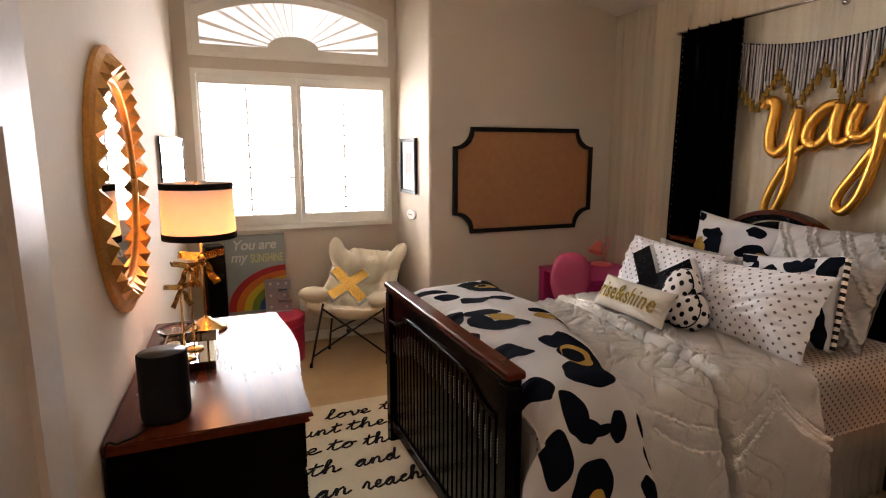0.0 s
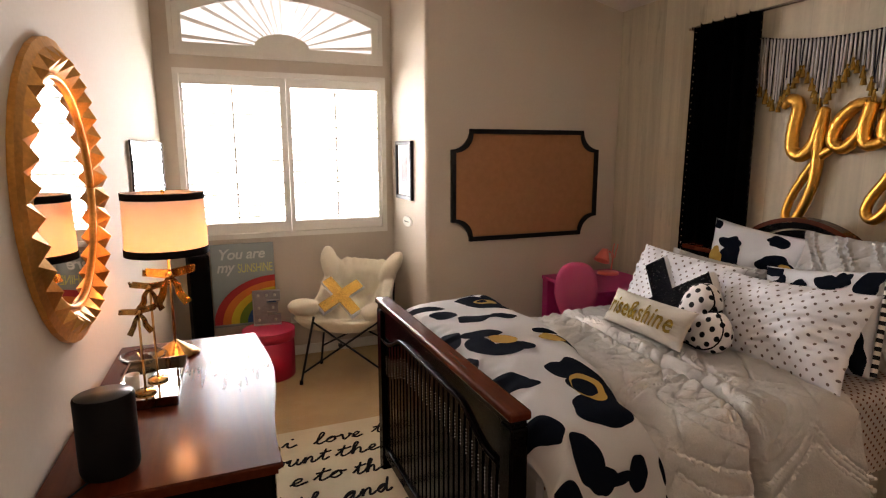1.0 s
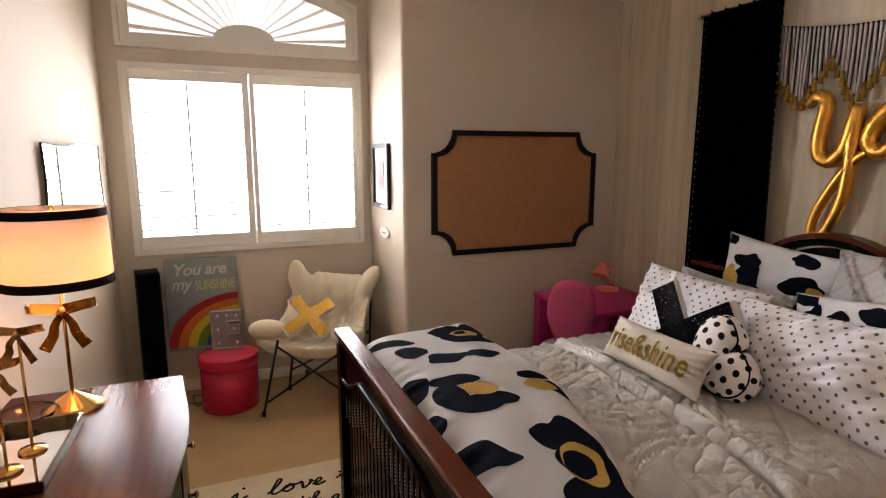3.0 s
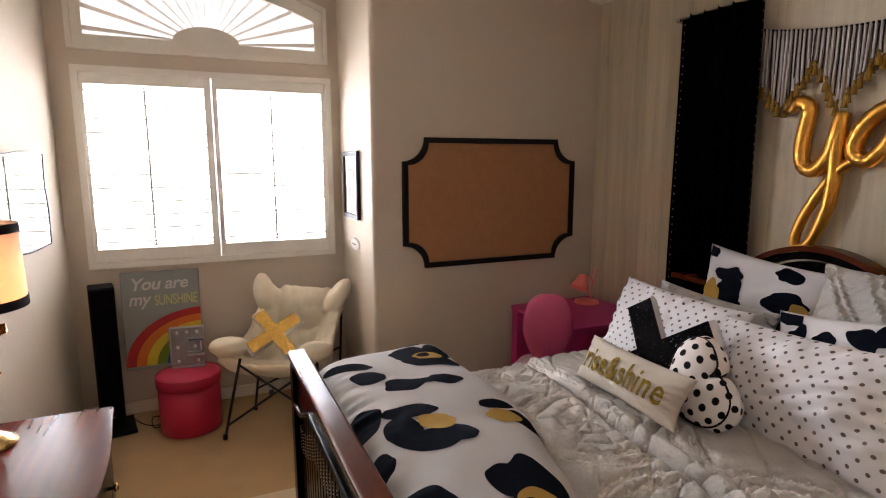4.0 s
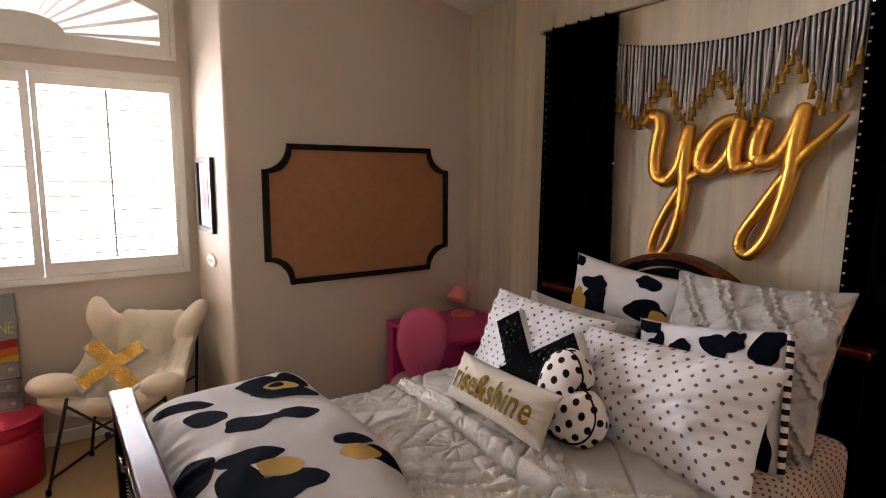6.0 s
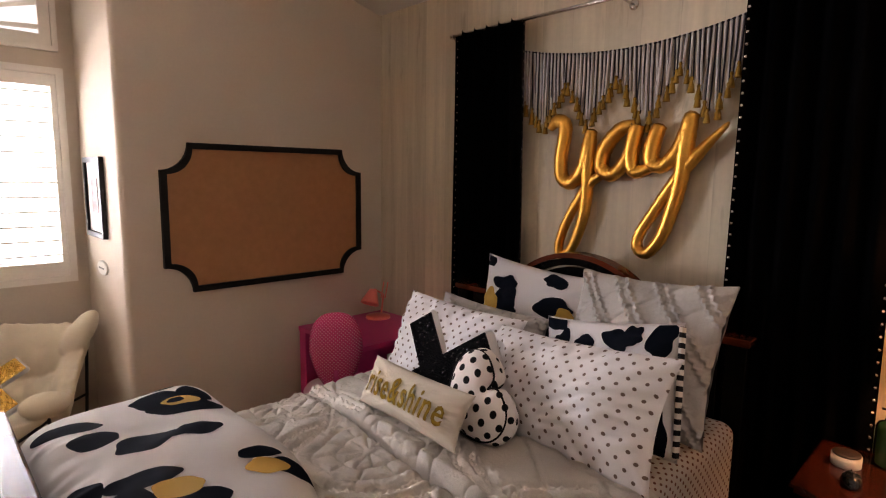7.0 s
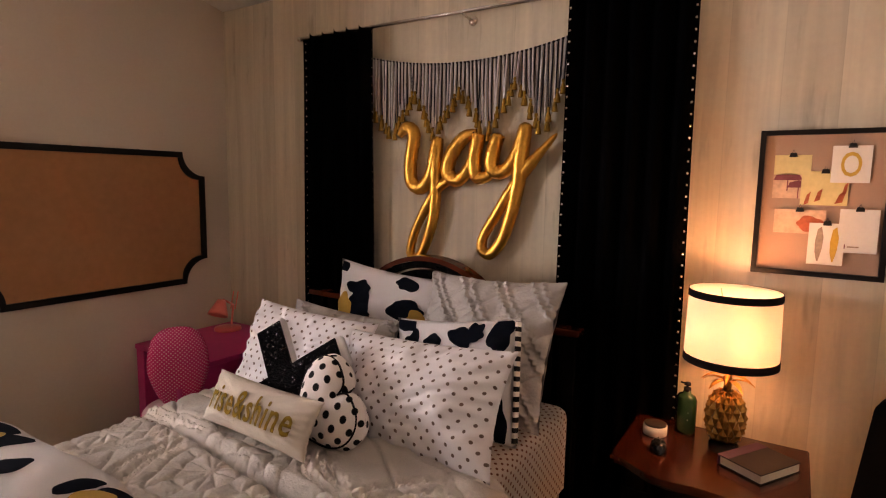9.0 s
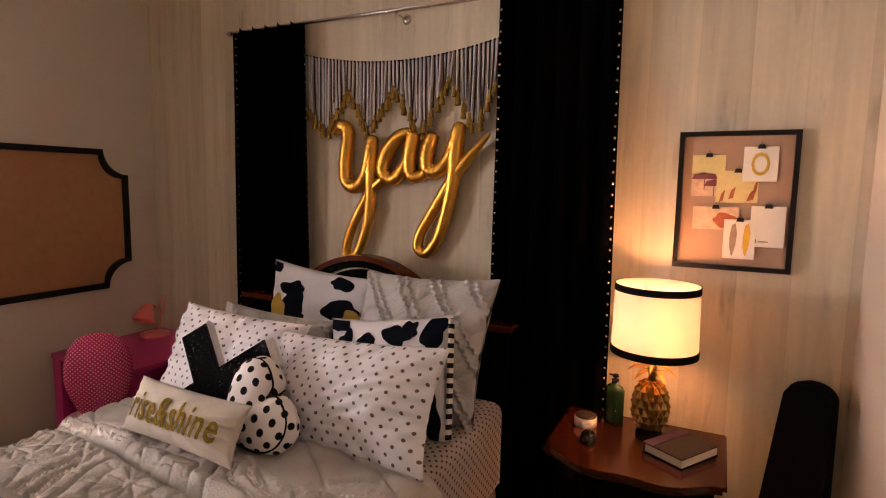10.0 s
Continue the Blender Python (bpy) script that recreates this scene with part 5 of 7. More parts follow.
    # double ruffled seams that scallop round the medallions
    seams = [[(1.545, -0.62), (1.58, -0.55), (1.651, -0.487), (1.769, -0.468)], [(1.50, -0.57), (1.54, -0.50), (1.614, -0.443), (1.748, -0.397)],
             [(1.53, -0.80), (1.575, -0.88), (1.678, -0.936), (1.81, -0.955)], [(1.49, -0.84), (1.54, -0.93), (1.66, -0.985), (1.82, -1.0)],
             [(1.40, -1.36), (1.552, -1.28), (1.668, -1.15), (1.82, -1.06)], [(1.46, -1.40), (1.60, -1.31), (1.71, -1.19), (1.845, -1.11)],
             [(1.45, -0.30), (1.53, -0.34), (1.64, -0.36), (1.75, -0.33)], [(1.42, -0.23), (1.52, -0.28), (1.64, -0.30), (1.75, -0.27)],
             [(1.34, 0.045), (1.41, 0.095), (1.51, 0.145), (1.66, 0.19)], [(1.36, 0.13), (1.44, 0.19), (1.56, 0.25), (1.67, 0.27)],
             [(1.715, 0.235), (1.80, 0.22), (1.87, 0.185), (1.932, 0.135), (1.973, 0.08)], [(1.725, 0.31), (1.80, 0.295), (1.87, 0.255), (1.93, 0.20), (1.977, 0.155)],
             [(1.975, 0.08), (2.02, 0.14), (2.078, 0.20), (2.16, 0.265), (2.25, 0.33)], [(1.98, 0.155), (2.04, 0.215), (2.107, 0.27), (2.18, 0.32), (2.25, 0.365)],
             [(1.84, -0.26), (1.86, -0.36), (1.90, -0.46), (1.98, -0.52)], [(1.88, -0.24), (1.90, -0.33), (1.94, -0.42), (2.0, -0.47)],
             [(1.87, -0.21), (1.94, -0.22), (2.02, -0.16), (2.09, -0.07)], [(1.85, -0.16), (1.92, -0.16), (1.99, -0.10), (2.05, -0.01)],
             [(1.945, -1.40), (1.93, -1.22), (1.905, -1.05), (1.90, -0.95)], [(1.985, -1.40), (1.97, -1.22), (1.945, -1.05), (1.95, -0.95)]]
    # how far each spot of the quilt lies from the nearest seam, on a fine grid
    SA0, SS0, CELL = 1.25, -1.5, 0.005
    seam_pts = np.array([(p.x, p.y) for line in seams for p in smooth_line([(*p, 0) for p in line], 20)])
    grid_a, grid_s = np.meshgrid(SA0 + CELL * np.arange(235), SS0 + CELL * np.arange(450), indexing="ij")
    near_seam = np.full(grid_a.shape, 9.0)
    for pa, ps in seam_pts:
        near_seam = np.minimum(near_seam, (grid_a - pa) ** 2 + (grid_s - ps) ** 2)
    near_seam = np.sqrt(near_seam)

    def seam_distance(a, b):
        i, j = min(max((a - SA0) / CELL, 0), 233.9), min(max((b - SS0) / CELL, 0), 448.9)
        i0, j0 = int(i), int(j)
        fa, fb = i - i0, j - j0
        g = near_seam
        return (g[i0, j0] * (1 - fa) + g[i0 + 1, j0] * fa) * (1 - fb) + (g[i0, j0 + 1] * (1 - fa) + g[i0 + 1, j0 + 1] * fa) * fb

    XQ0, XQ1 = 1.28, 2.25

    def hem(t):
        """The quilt's folded edge towards the pillows, along the bed."""
        s = -1.46 + 2.12 * t
        return XQ1 - 0.06 * t + 0.03 * math.sin(t * 9) * (1 - smooth01((s + 0.3) / 0.2))

    FOLD = [(-1.6, 1.93), (-1.43, 1.916), (-1.15, 1.894), (-0.93, 1.855), (-0.70, 1.824), (-0.51, 1.80), (-0.38, 1.787), (-0.24, 1.785), (-0.08, 1.75), (0.05, 1.69), (0.15, 1.678), (0.30, 1.70), (0.60, 1.73), (0.9, 1.74)]

    def fold_x(s):
        """Where the turned-back layer begins: along the bed, then down the side."""
        for (s0, x0), (s1, x1) in zip(FOLD, FOLD[1:]):
            if s <= s1:
                return x0 + (x1 - x0) * (s - s0) / (s1 - s0)
        return FOLD[-1][1]

    def quilt_at(a, s, lift=0.0):
        """a: metres along x; s: metres past the near edge (negative on top)."""
        y, z = side_drop(s, 1.60, 0.80, 0.07, 0.035)
        e = smooth01((s + 0.01) / 0.10)
        n = noise.noise(Vector((a * 3, s * 2.4, 0.7)))
        d = a - fold_x(s) + 0.008 * noise.noise(Vector((s * 14, a * 3, 3.3)))
        step = 0.016 * smooth01((d + 0.008) / 0.05) * (1 - 0.4 * smooth01(d / 0.26))
        crease = (0.036 + 0.026 * e) * math.exp(-(d / 0.013) ** 2) - 0.012 * math.exp(-((abs(d) - 0.045) / 0.03) ** 2)
        puff = star_relief(a, s) * (1 - 0.45 * e) + step - crease
        z += (puff + 0.010 * n) * (1 - e)
        y -= puff * e
        if s > 0:
            bell = 0.022 * math.sin(a * 9 + 1.2 * n + 0.6) * smooth01(s / 0.45)
            y -= bell + 0.045 * smooth01(s / 0.5)
        far = smooth01((-s - 1.36) / 0.10)
        z -= 0.10 * far + 0.042 * smooth01((-s - 0.98) / 0.34)
        y -= lift * e
        z += lift * (1 - e)
        return Vector((a, y, z))

    def qs(u, v):
        s = -1.46 + 2.12 * v
        x1 = hem(v) + 0.05 * max(0.0, s)
        return quilt_at(XQ0 + (x1 - XQ0) * u, s)
    part("cloth", sheet(qs, 270, 600, lambda u, v: (u, v), 0.012), QUILT, q, "", True)

    def ruffle(pts, wid=0.008, amp=0.009, freq=95, lift=0.0002):
        """A gathered strip that wriggles along a line on the quilt."""
        bm = bmesh.new()
        L, rows, d = smooth_line([(*p, 0) for p in pts], 60), [], 0.0
        for i, p in enumerate(L):
            if i:
                d += (p - L[i - 1]).length
            t = (L[min(i + 1, len(L) - 1)] - L[max(i - 1, 0)]).normalized()
            nx = Vector((-t.y, t.x))
            irr = noise.noise(Vector((d * 40, pts[0][0] * 9, pts[0][1] * 9)))
            w = noise.noise(Vector((d * freq, pts[0][0] * 31, 4.1))) * amp + 0.004 * noise.noise(Vector((d * 18, pts[0][1], 2)))
            row = []
            for k in (-1, -0.35, 0.35, 1):
                g = wid * k * (1 + 0.4 * irr) + w
                hh = lift + (0.0125 if abs(k) < 1 else -0.004) * (0.75 + 0.75 * noise.noise(Vector((d * freq * 0.9, k * 3, 7.7)))) * (1 if p.y < 0 else 0.8)
                row.append(bm.verts.new(quilt_at(p.x + nx.x * g, p.y + nx.y * g, hh)))
            rows.append(row)
        for a, b in zip(rows, rows[1:]):
            for k in range(3):
                bm.faces.new((a[k], a[k + 1], b[k + 1], b[k]))
        return bm

    for line in seams:
        part("ruffle", ruffle(line), QUILT, q, "ruched seam", True)

    # leopard duvet piled at the foot
    d = thing("duvet", pose(0, 0, 0), "white duvet with large blue-black and ochre leopard spots", "duvet")
    XD0 = 0.905

    def right_edge(s):
        return 1.54 - 0.10 * smooth01((s + 0.75) / 0.45) - 0.13 * smooth01((s + 0.35) / 0.35) + 0.13 * smooth01((s - 0.12) / 0.55)

    def left_edge(s):
        return XD0 - 0.07 * smooth01((s - 0.10) / 0.16)

    def duvet_uv(u, s, lift=0.0):
        x0, x1 = left_edge(s), right_edge(s)
        x = x0 + (x1 - x0) * u
        plump = (max(0, 1 - (2 * u - 1) ** 4)) ** 0.6
        top = 0.80 + 0.128 * plump - 0.02 * smooth01((s + 0.8) / 0.8)
        top += 0.014 * noise.noise(Vector((x * 4, s * 3, 9.1))) + 0.007 * noise.noise(Vector((x * 9 + s * 4, s * 7, 1.1)))
        y, z = side_drop(s, 1.645, top, 0.12, 0.03)
        if s > 0:
            y -= 0.03 * smooth01(s / 0.3) + 0.018 * math.sin(x * 14 + s * 3) * smooth01(s / 0.4) + 0.055 * (plump - 1) * smooth01((s - 0.1) / 0.2) * 0.6
        farr = smooth01((-s - 1.30) / 0.14)
        z -= 0.16 * farr ** 2 + 0.02 * farr * noise.noise(Vector((x * 9, 0, 4)))
        # creases that radiate from the foot rail
        z += 0.016 * noise.noise(Vector((x * 10, s * 22, 2.0))) * smooth01((0.30 - u) / 0.3)
        p = Vector((x, y, z))
        if lift:
            dn = Vector((0, -1, 0.2)) if s > 0.14 else (Vector((0, -0.7, 0.7)) if s > 0.03 else Vector((0, 0, 1)))
            if s < -1.25:
                dn = Vector((0, 0.5, 0.8))
            p += lift * dn.normalized()
        return p
    part("cloth", sheet(lambda u, v: duvet_uv(u, -1.44 + 2.24 * v), 120, 320, lambda u, v: (u, v), 0.012), DUVET, d, "", True)

    def place(x, s, lift):
        u = (x - left_edge(s)) / (right_edge(s) - left_edge(s))
        return duvet_uv(min(0.995, max(0.005, u)), s, lift)
    # lobes: x, distance past the near edge, half sizes, turn
    plain = [[(1.03, -1.21, 0.10, 0.036, 0.6)], [(1.07, -1.07, 0.068, 0.05, 0.45)], [(1.32, -1.345, 0.055, 0.028, 0.3)], [(0.962, -0.765, 0.062, 0.09, 0.3)], [(0.94, -0.525, 0.045, 0.065, 0.3)],
             [(1.17, -0.95, 0.075, 0.06, 0.3), (1.25, -0.945, 0.06, 0.026, 0.1), (1.325, -0.94, 0.06, 0.052, 0.3)], [(0.985, -0.305, 0.09, 0.06, 0.75), (1.035, -0.25, 0.05, 0.03, 0.7)], [(0.952, -0.005, 0.04, 0.078, -0.35)],
             [(1.025, 0.14, 0.044, 0.082, -0.15), (1.062, 0.205, 0.052, 0.042, 0.2), (1.125, 0.212, 0.05, 0.02, 0.0), (1.193, 0.212, 0.036, 0.056, 0.0)],
             [(0.932, 0.26, 0.056, 0.11, -0.15)], [(1.325, 0.445, 0.045, 0.055, -0.3)], [(1.325, 0.305, 0.02, 0.05, -0.3)], [(1.292, 0.18, 0.014, 0.035, -0.3)], [(0.95, 0.53, 0.03, 0.09, 0.1)]]
    # lobes, ochre centre, and dark middle of the ring-shaped ones
    ringed = [([(1.30, -1.24, 0.09, 0.07, 0.3), (1.36, -1.15, 0.12, 0.065, 0.2), (1.42, -1.25, 0.06, 0.06, 0.2)], (1.36, -1.20, 0.06, 0.035), (1.345, -1.21, 0.028, 0.02)),
              ([(1.055, -0.64, 0.055, 0.085, 0.1), (1.115, -0.74, 0.085, 0.05, 0.25), (1.13, -0.55, 0.10, 0.06, 0.05), (1.205, -0.555, 0.05, 0.05, 0.3)], (1.165, -0.645, 0.062, 0.045), None),
              ([(1.455, -0.60, 0.06, 0.06, -0.5), (1.40, -0.695, 0.06, 0.035, 0.1)], (1.385, -0.615, 0.055, 0.045), None),
              ([(1.215, -0.295, 0.058, 0.075, 0.2), (1.285, -0.27, 0.062, 0.115, 0.0), (1.275, -0.10, 0.062, 0.13, 0.1), (1.175, -0.015, 0.10, 0.09, -0.25), (1.215, -0.15, 0.055, 0.09, 0.0)], (1.222, -0.155, 0.058, 0.10), (1.205, -0.15, 0.040, 0.062)),
              ([(1.085, 0.41, 0.098, 0.10, 0.0)], (1.10, 0.47, 0.045, 0.05), None)]

    def print_on(lobes, seed, lift):
        bm = bmesh.new()
        for k, (x, s, rx, ry, turn) in enumerate(lobes):
            add(bm, patch(blob(x, s, rx, ry, seed + k * 7, turn, 72, 0.13), place, lift + 0.0002 * k, 11))
        return bm
    for k, lobes in enumerate(plain):
        part("spot", print_on(lobes, k + 3, 0.0012), SPOT, d, "blue-black printed spot", True)
    for k, (lobes, gold, eye) in enumerate(ringed):
        part("spot", print_on(lobes, k + 40, 0.0012), SPOT, d, "blue-black printed spot", True)
        part("spot", print_on([(*gold, 0.3)], k + 60, 0.0026), OCHRE, d, "ochre printed centre", True)
        if eye:
            part("spot", print_on([(*eye, 0.2)], k + 80, 0.0034), SPOT, d, "blue-black printed spot", True)


bed()
bedding()


def put(x, y, z, lean, yaw=0.0, roll=0.0):
    """A pillow's pose, standing on its lower edge and facing the foot of the bed."""
    return pose(x, y, z, -lean, roll, -90 + yaw)


def leopard_pillow(name, m, w, h, t, seed, spots, label, piping=False):
    p = thing(name, m, label, "pillow", "pillows on the bed")
    b = pillow(w, h, t, seed)
    b.transform(Matrix.Translation((0, 0, h / 2)))
    part("cover", b, COTTON, p, "", True)

    def place(x, z, lift):
        u, v = x / (w / 2), z / (h / 2)
        u, v = max(-0.97, min(0.97, u * (1 + 0.07 * (1 - v * v)))), max(-0.97, min(0.97, v * (1 + 0.07 * (1 - u * u))))
        q = pillow_face(u, v, w, h, t, -1, seed)
        return q + Vector((0, -lift, h / 2))
    for k, (x, z, rx, rz, turn, gold) in enumerate(spots):
        part("spot", patch(blob(x, z, rx, rz, seed * 11 + k, turn), place, 0.0025 + 0.001 * gold), OCHRE if gold else SPOT, p, "ochre printed spot" if gold else "black printed spot", True)
    if piping:
        part("striped_edge", box(0.012, 0.03, h * 0.94, (w / 2 - 0.008, 0, h / 2), 0.004), STRIPES, p, "black and white striped edge")
    return p


def ruched(x, z):
    """Diagonal gathered bands."""
    a = x * 0.78 + z * 0.62 + 0.012 * noise.noise(Vector((x * 8, z * 8, 1)))
    c = x * 0.62 - z * 0.78
    k = (a / 0.13) % 1
    wig = 0.028 * math.sin(c * 230 + 4 * noise.noise(Vector((c * 20, a * 9, 2))))
    band = math.exp(-((k - 0.42 + wig) / 0.055) ** 2) + 0.9 * math.exp(-((k - 0.68 - wig) / 0.055) ** 2)
    puff = 1 - math.exp(-(abs(math.sin(c * 26)) / 26 / 0.010) ** 1.3)
    return 0.015 * band + 0.009 * puff + 0.006 * noise.noise(Vector((x * 14, z * 14, 6)))


def ruched_sham(m, w, h, t, seed, label):
    p = thing("sham_pillow", m, label, "pillow", "pillows on the bed")
    b = pillow(w, h, t, seed, 170, ruched)
    b.transform(Matrix.Translation((0, 0, h / 2)))
    part("cover", b, SHADED_SHAM, p, "", True)


leopard_pillow("leopard_pillow", put(2.867, 2.555, 0.793, 8.7, 1.5, 5), 0.651, 0.485, 0.12, 3, [(-0.235, 0.0, 0.055, 0.075, -0.3, 1), (-0.155, 0.12, 0.07, 0.042, 0.1, 0), (-0.13, 0.04, 0.068, 0.085, 0.1, 0), (-0.115, -0.03, 0.075, 0.05, 0.2, 0), (-0.292, 0.215, 0.05, 0.028, -0.35, 0), (0.12, 0.19, 0.065, 0.032, 0.05, 0), (0.15, 0.06, 0.10, 0.055, 0.1, 0), (0.21, 0.03, 0.05, 0.045, 0.1, 1), (0.16, -0.03, 0.08, 0.04, 0.1, 0)], "white leopard-print pillow with black and ochre spots")
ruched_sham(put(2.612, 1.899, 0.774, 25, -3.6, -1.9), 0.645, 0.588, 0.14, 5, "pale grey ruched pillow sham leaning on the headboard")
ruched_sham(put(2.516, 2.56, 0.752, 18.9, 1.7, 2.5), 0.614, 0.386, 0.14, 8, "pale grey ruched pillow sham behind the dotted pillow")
leopard_pillow("leopard_pillow", put(2.412, 1.856, 0.774, 16.5, -3.3, -8.7), 0.565, 0.44, 0.13, 6, [(-0.225, 0.195, 0.06, 0.03, -0.2, 0), (-0.165, 0.11, 0.042, 0.055, 0.1, 0), (-0.115, 0.085, 0.03, 0.03, 0, 1), (-0.06, 0.11, 0.042, 0.045, 0.3, 0), (0.075, 0.145, 0.06, 0.034, -0.25, 0), (0.125, 0.165, 0.035, 0.035, 0.6, 0), (0.225, 0.165, 0.045, 0.065, -0.2, 0), (0.20, -0.10, 0.055, 0.11, 0.15, 0), (0.0, -0.1, 0.08, 0.06, 0, 0)], "white leopard-print pillow with a black and white striped edge", True)


def dotted_pillow(m, w, h, t, seed):
    p = thing("dotted_pillow", m, "white pillow printed with small grey-brown dots", "pillow", "pillows on the bed")
    b = pillow(w, h, t, seed, 60, None, 0.024)
    b.transform(Matrix.Translation((0, 0, h / 2)))
    part("pillowcase", b, DOTS, p, "", True)


dotted_pillow(put(2.273, 2.567, 0.775, 27, 3.4, 2.7), 0.655, 0.415, 0.16, 2)
dotted_pillow(put(2.19, 1.93, 0.78, 29, -4.4, -4), 0.755, 0.41, 0.19, 4)
cross_cushion("letter_cushion", put(2.125, 2.375, 0.955, 30, 4, 6), 0.262, 0.112, 0.05, SEQUIN, COTTON, "black sequin letter X cushion among the pillows")


def heart_pillow():
    p = thing("heart_pillow", put(2.03, 2.165, 0.79, 24, 0, 0), "white plush heart pillow with black dots and black outline", "pillow")

    def o(s):
        a = 2 * math.pi * s
        x = 16 * math.sin(a) ** 3
        y = 13 * math.cos(a) - 5 * math.cos(2 * a) - 2 * math.cos(3 * a) - math.cos(4 * a)
        k, t = 0.0108, radians(-48)
        y += 2.4 * math.exp(-(x / 4) ** 2) * (y > 0)
        x, y = x * k, (y + 2.5) * k
        return (x * math.cos(t) - y * math.sin(t), x * math.sin(t) + y * math.cos(t) + 0.14)
    part("cover", cushion(o, 0.13, 26, 0.5, 3, 0.004, 0.075), BIG_DOTS, p, "", True)
    part("outline", tube([(0.93 * (o(k / 90)[0]), -0.036, 0.14 + 0.93 * (o(k / 90)[1] - 0.14)) for k in range(91)], 0.0036, 6), BLACK_INK, p, "black stitched outline", True)


def word_pillow():
    m = put(1.925, 2.349, 0.832, 28, -5.6, -2.1)
    p = thing("word_pillow", m, "small oblong beige linen pillow with gold glitter lettering", "pillow")
    w, h, t = 0.595, 0.188, 0.11
    b = pillow(w, h, t, 9, 70, None, 0.008)
    b.transform(Matrix.Translation((0, 0, h / 2)))
    part("cover", b, LINEN, p, "", True)
    L = words("rise&shine", 0.125, 0.0006, 0, 1.12, 0.0016)
    w_now = max(v.co.x for v in L.verts)
    k = 0.45 / w_now
    bmesh.ops.triangulate(L, faces=L.faces[:])
    for _ in range(5):
        bmesh.ops.subdivide_edges(L, edges=[e for e in L.edges if e.calc_length() > 0.008], cuts=1)
        bmesh.ops.triangulate(L, faces=L.faces[:])
    for v in L.verts:
        x, z = v.co.x * k - 0.224, v.co.y * 1.05 - 0.038
        a, c = x / (w / 2), z / (h / 2)
        for _ in range(5):
            q = pillow_face(a, c, w, h, t, -1, 9, 0.008)
            a, c = max(-0.98, min(0.98, a + (x - q.x) / (w / 2))), max(-0.98, min(0.98, c + (z - q.z) / (h / 2)))
        v.co = Vector((x, q.y - 0.0055 - v.co.z, z + h / 2))
    part("lettering", L, GLITTER, p, "gold glitter lettering")


heart_pillow()
word_pillow()


# ---- headboard wall: curtains, rod, garland, balloon ----
def curtain(y0, y1, label, seed):
    c = thing("curtain", pose(0, 0, 0), label, "curtain", "black curtains on the rod")
    ztop, zbot = 2.525, 0.03
    folds = 5.5

    def f(u, v):
        flare = 0.03 * v
        y = y0 + (y1 - y0) * u + flare * (u - 0.5)
        x = 3.15 + 0.032 * math.sin(u * folds * 2 * math.pi + seed) * (0.75 + 0.25 * v) + 0.008 * noise.noise(Vector((u * 5, v * 3, seed)))
        return (x, y, ztop + 0.012 * math.cos(u * folds * 2 * math.pi + seed) * (1 - v) ** 8 - (ztop - zbot) * v)
    part("cloth", sheet(f, 90, 20, None, 0.004), VELVET, c, "", True)
    st = None
    for u in (0.02, 0.98):
        for k in range(54):
            v = (k + 0.7) / 54
            x, y, z = f(u, v)
            if st is None:
                st = part("stud", lathe([(0.0065, 0), (0.005, 0.003), (0.001, 0.0045)], 8), STEEL, c, "", True)
                st.matrix_basis = pose(x - 0.005, y, z, 0, -90, 0)
            else:
                share("stud", st, pose(x - 0.005, y, z, 0, -90, 0), c)


curtain(2.825, 3.325, "long black velvet curtain with silver stud trim beside the headboard", 0.4)
curtain(1.215, 1.725, "long black velvet curtain with silver studs next to the nightstand", 1.9)
rod = thing("curtain_rod", pose(3.15, 0, 2.515), "brushed steel curtain rod with small end caps", "curtain rod")
part("rod", tube([(0, 1.1, 0), (0, 3.35, 0)], 0.0095, 12), STEEL, rod, "", True)
for y in (1.09, 3.36):
    part("finial", lathe([(0.001, -0.015), (0.014, -0.01), (0.017, 0), (0.014, 0.01), (0.001, 0.015)], 16), STEEL, rod, "", True).matrix_basis = pose(0, y, 0)
for y in (1.16, 2.26, 3.342):
    part("bracket", tube([(0.1, y, -0.02), (0.06, y, -0.02), (0, y, -0.014)], 0.006, 8), STEEL, rod, "", True)
    b = lathe([(0.001, 0), (0.024, 0), (0.022, 0.006), (0.001, 0.008)], 20)
    b.transform(pose(0.098, y, -0.02, 0, -90, 0))
    part("rose", b, STEEL, rod, "", True)


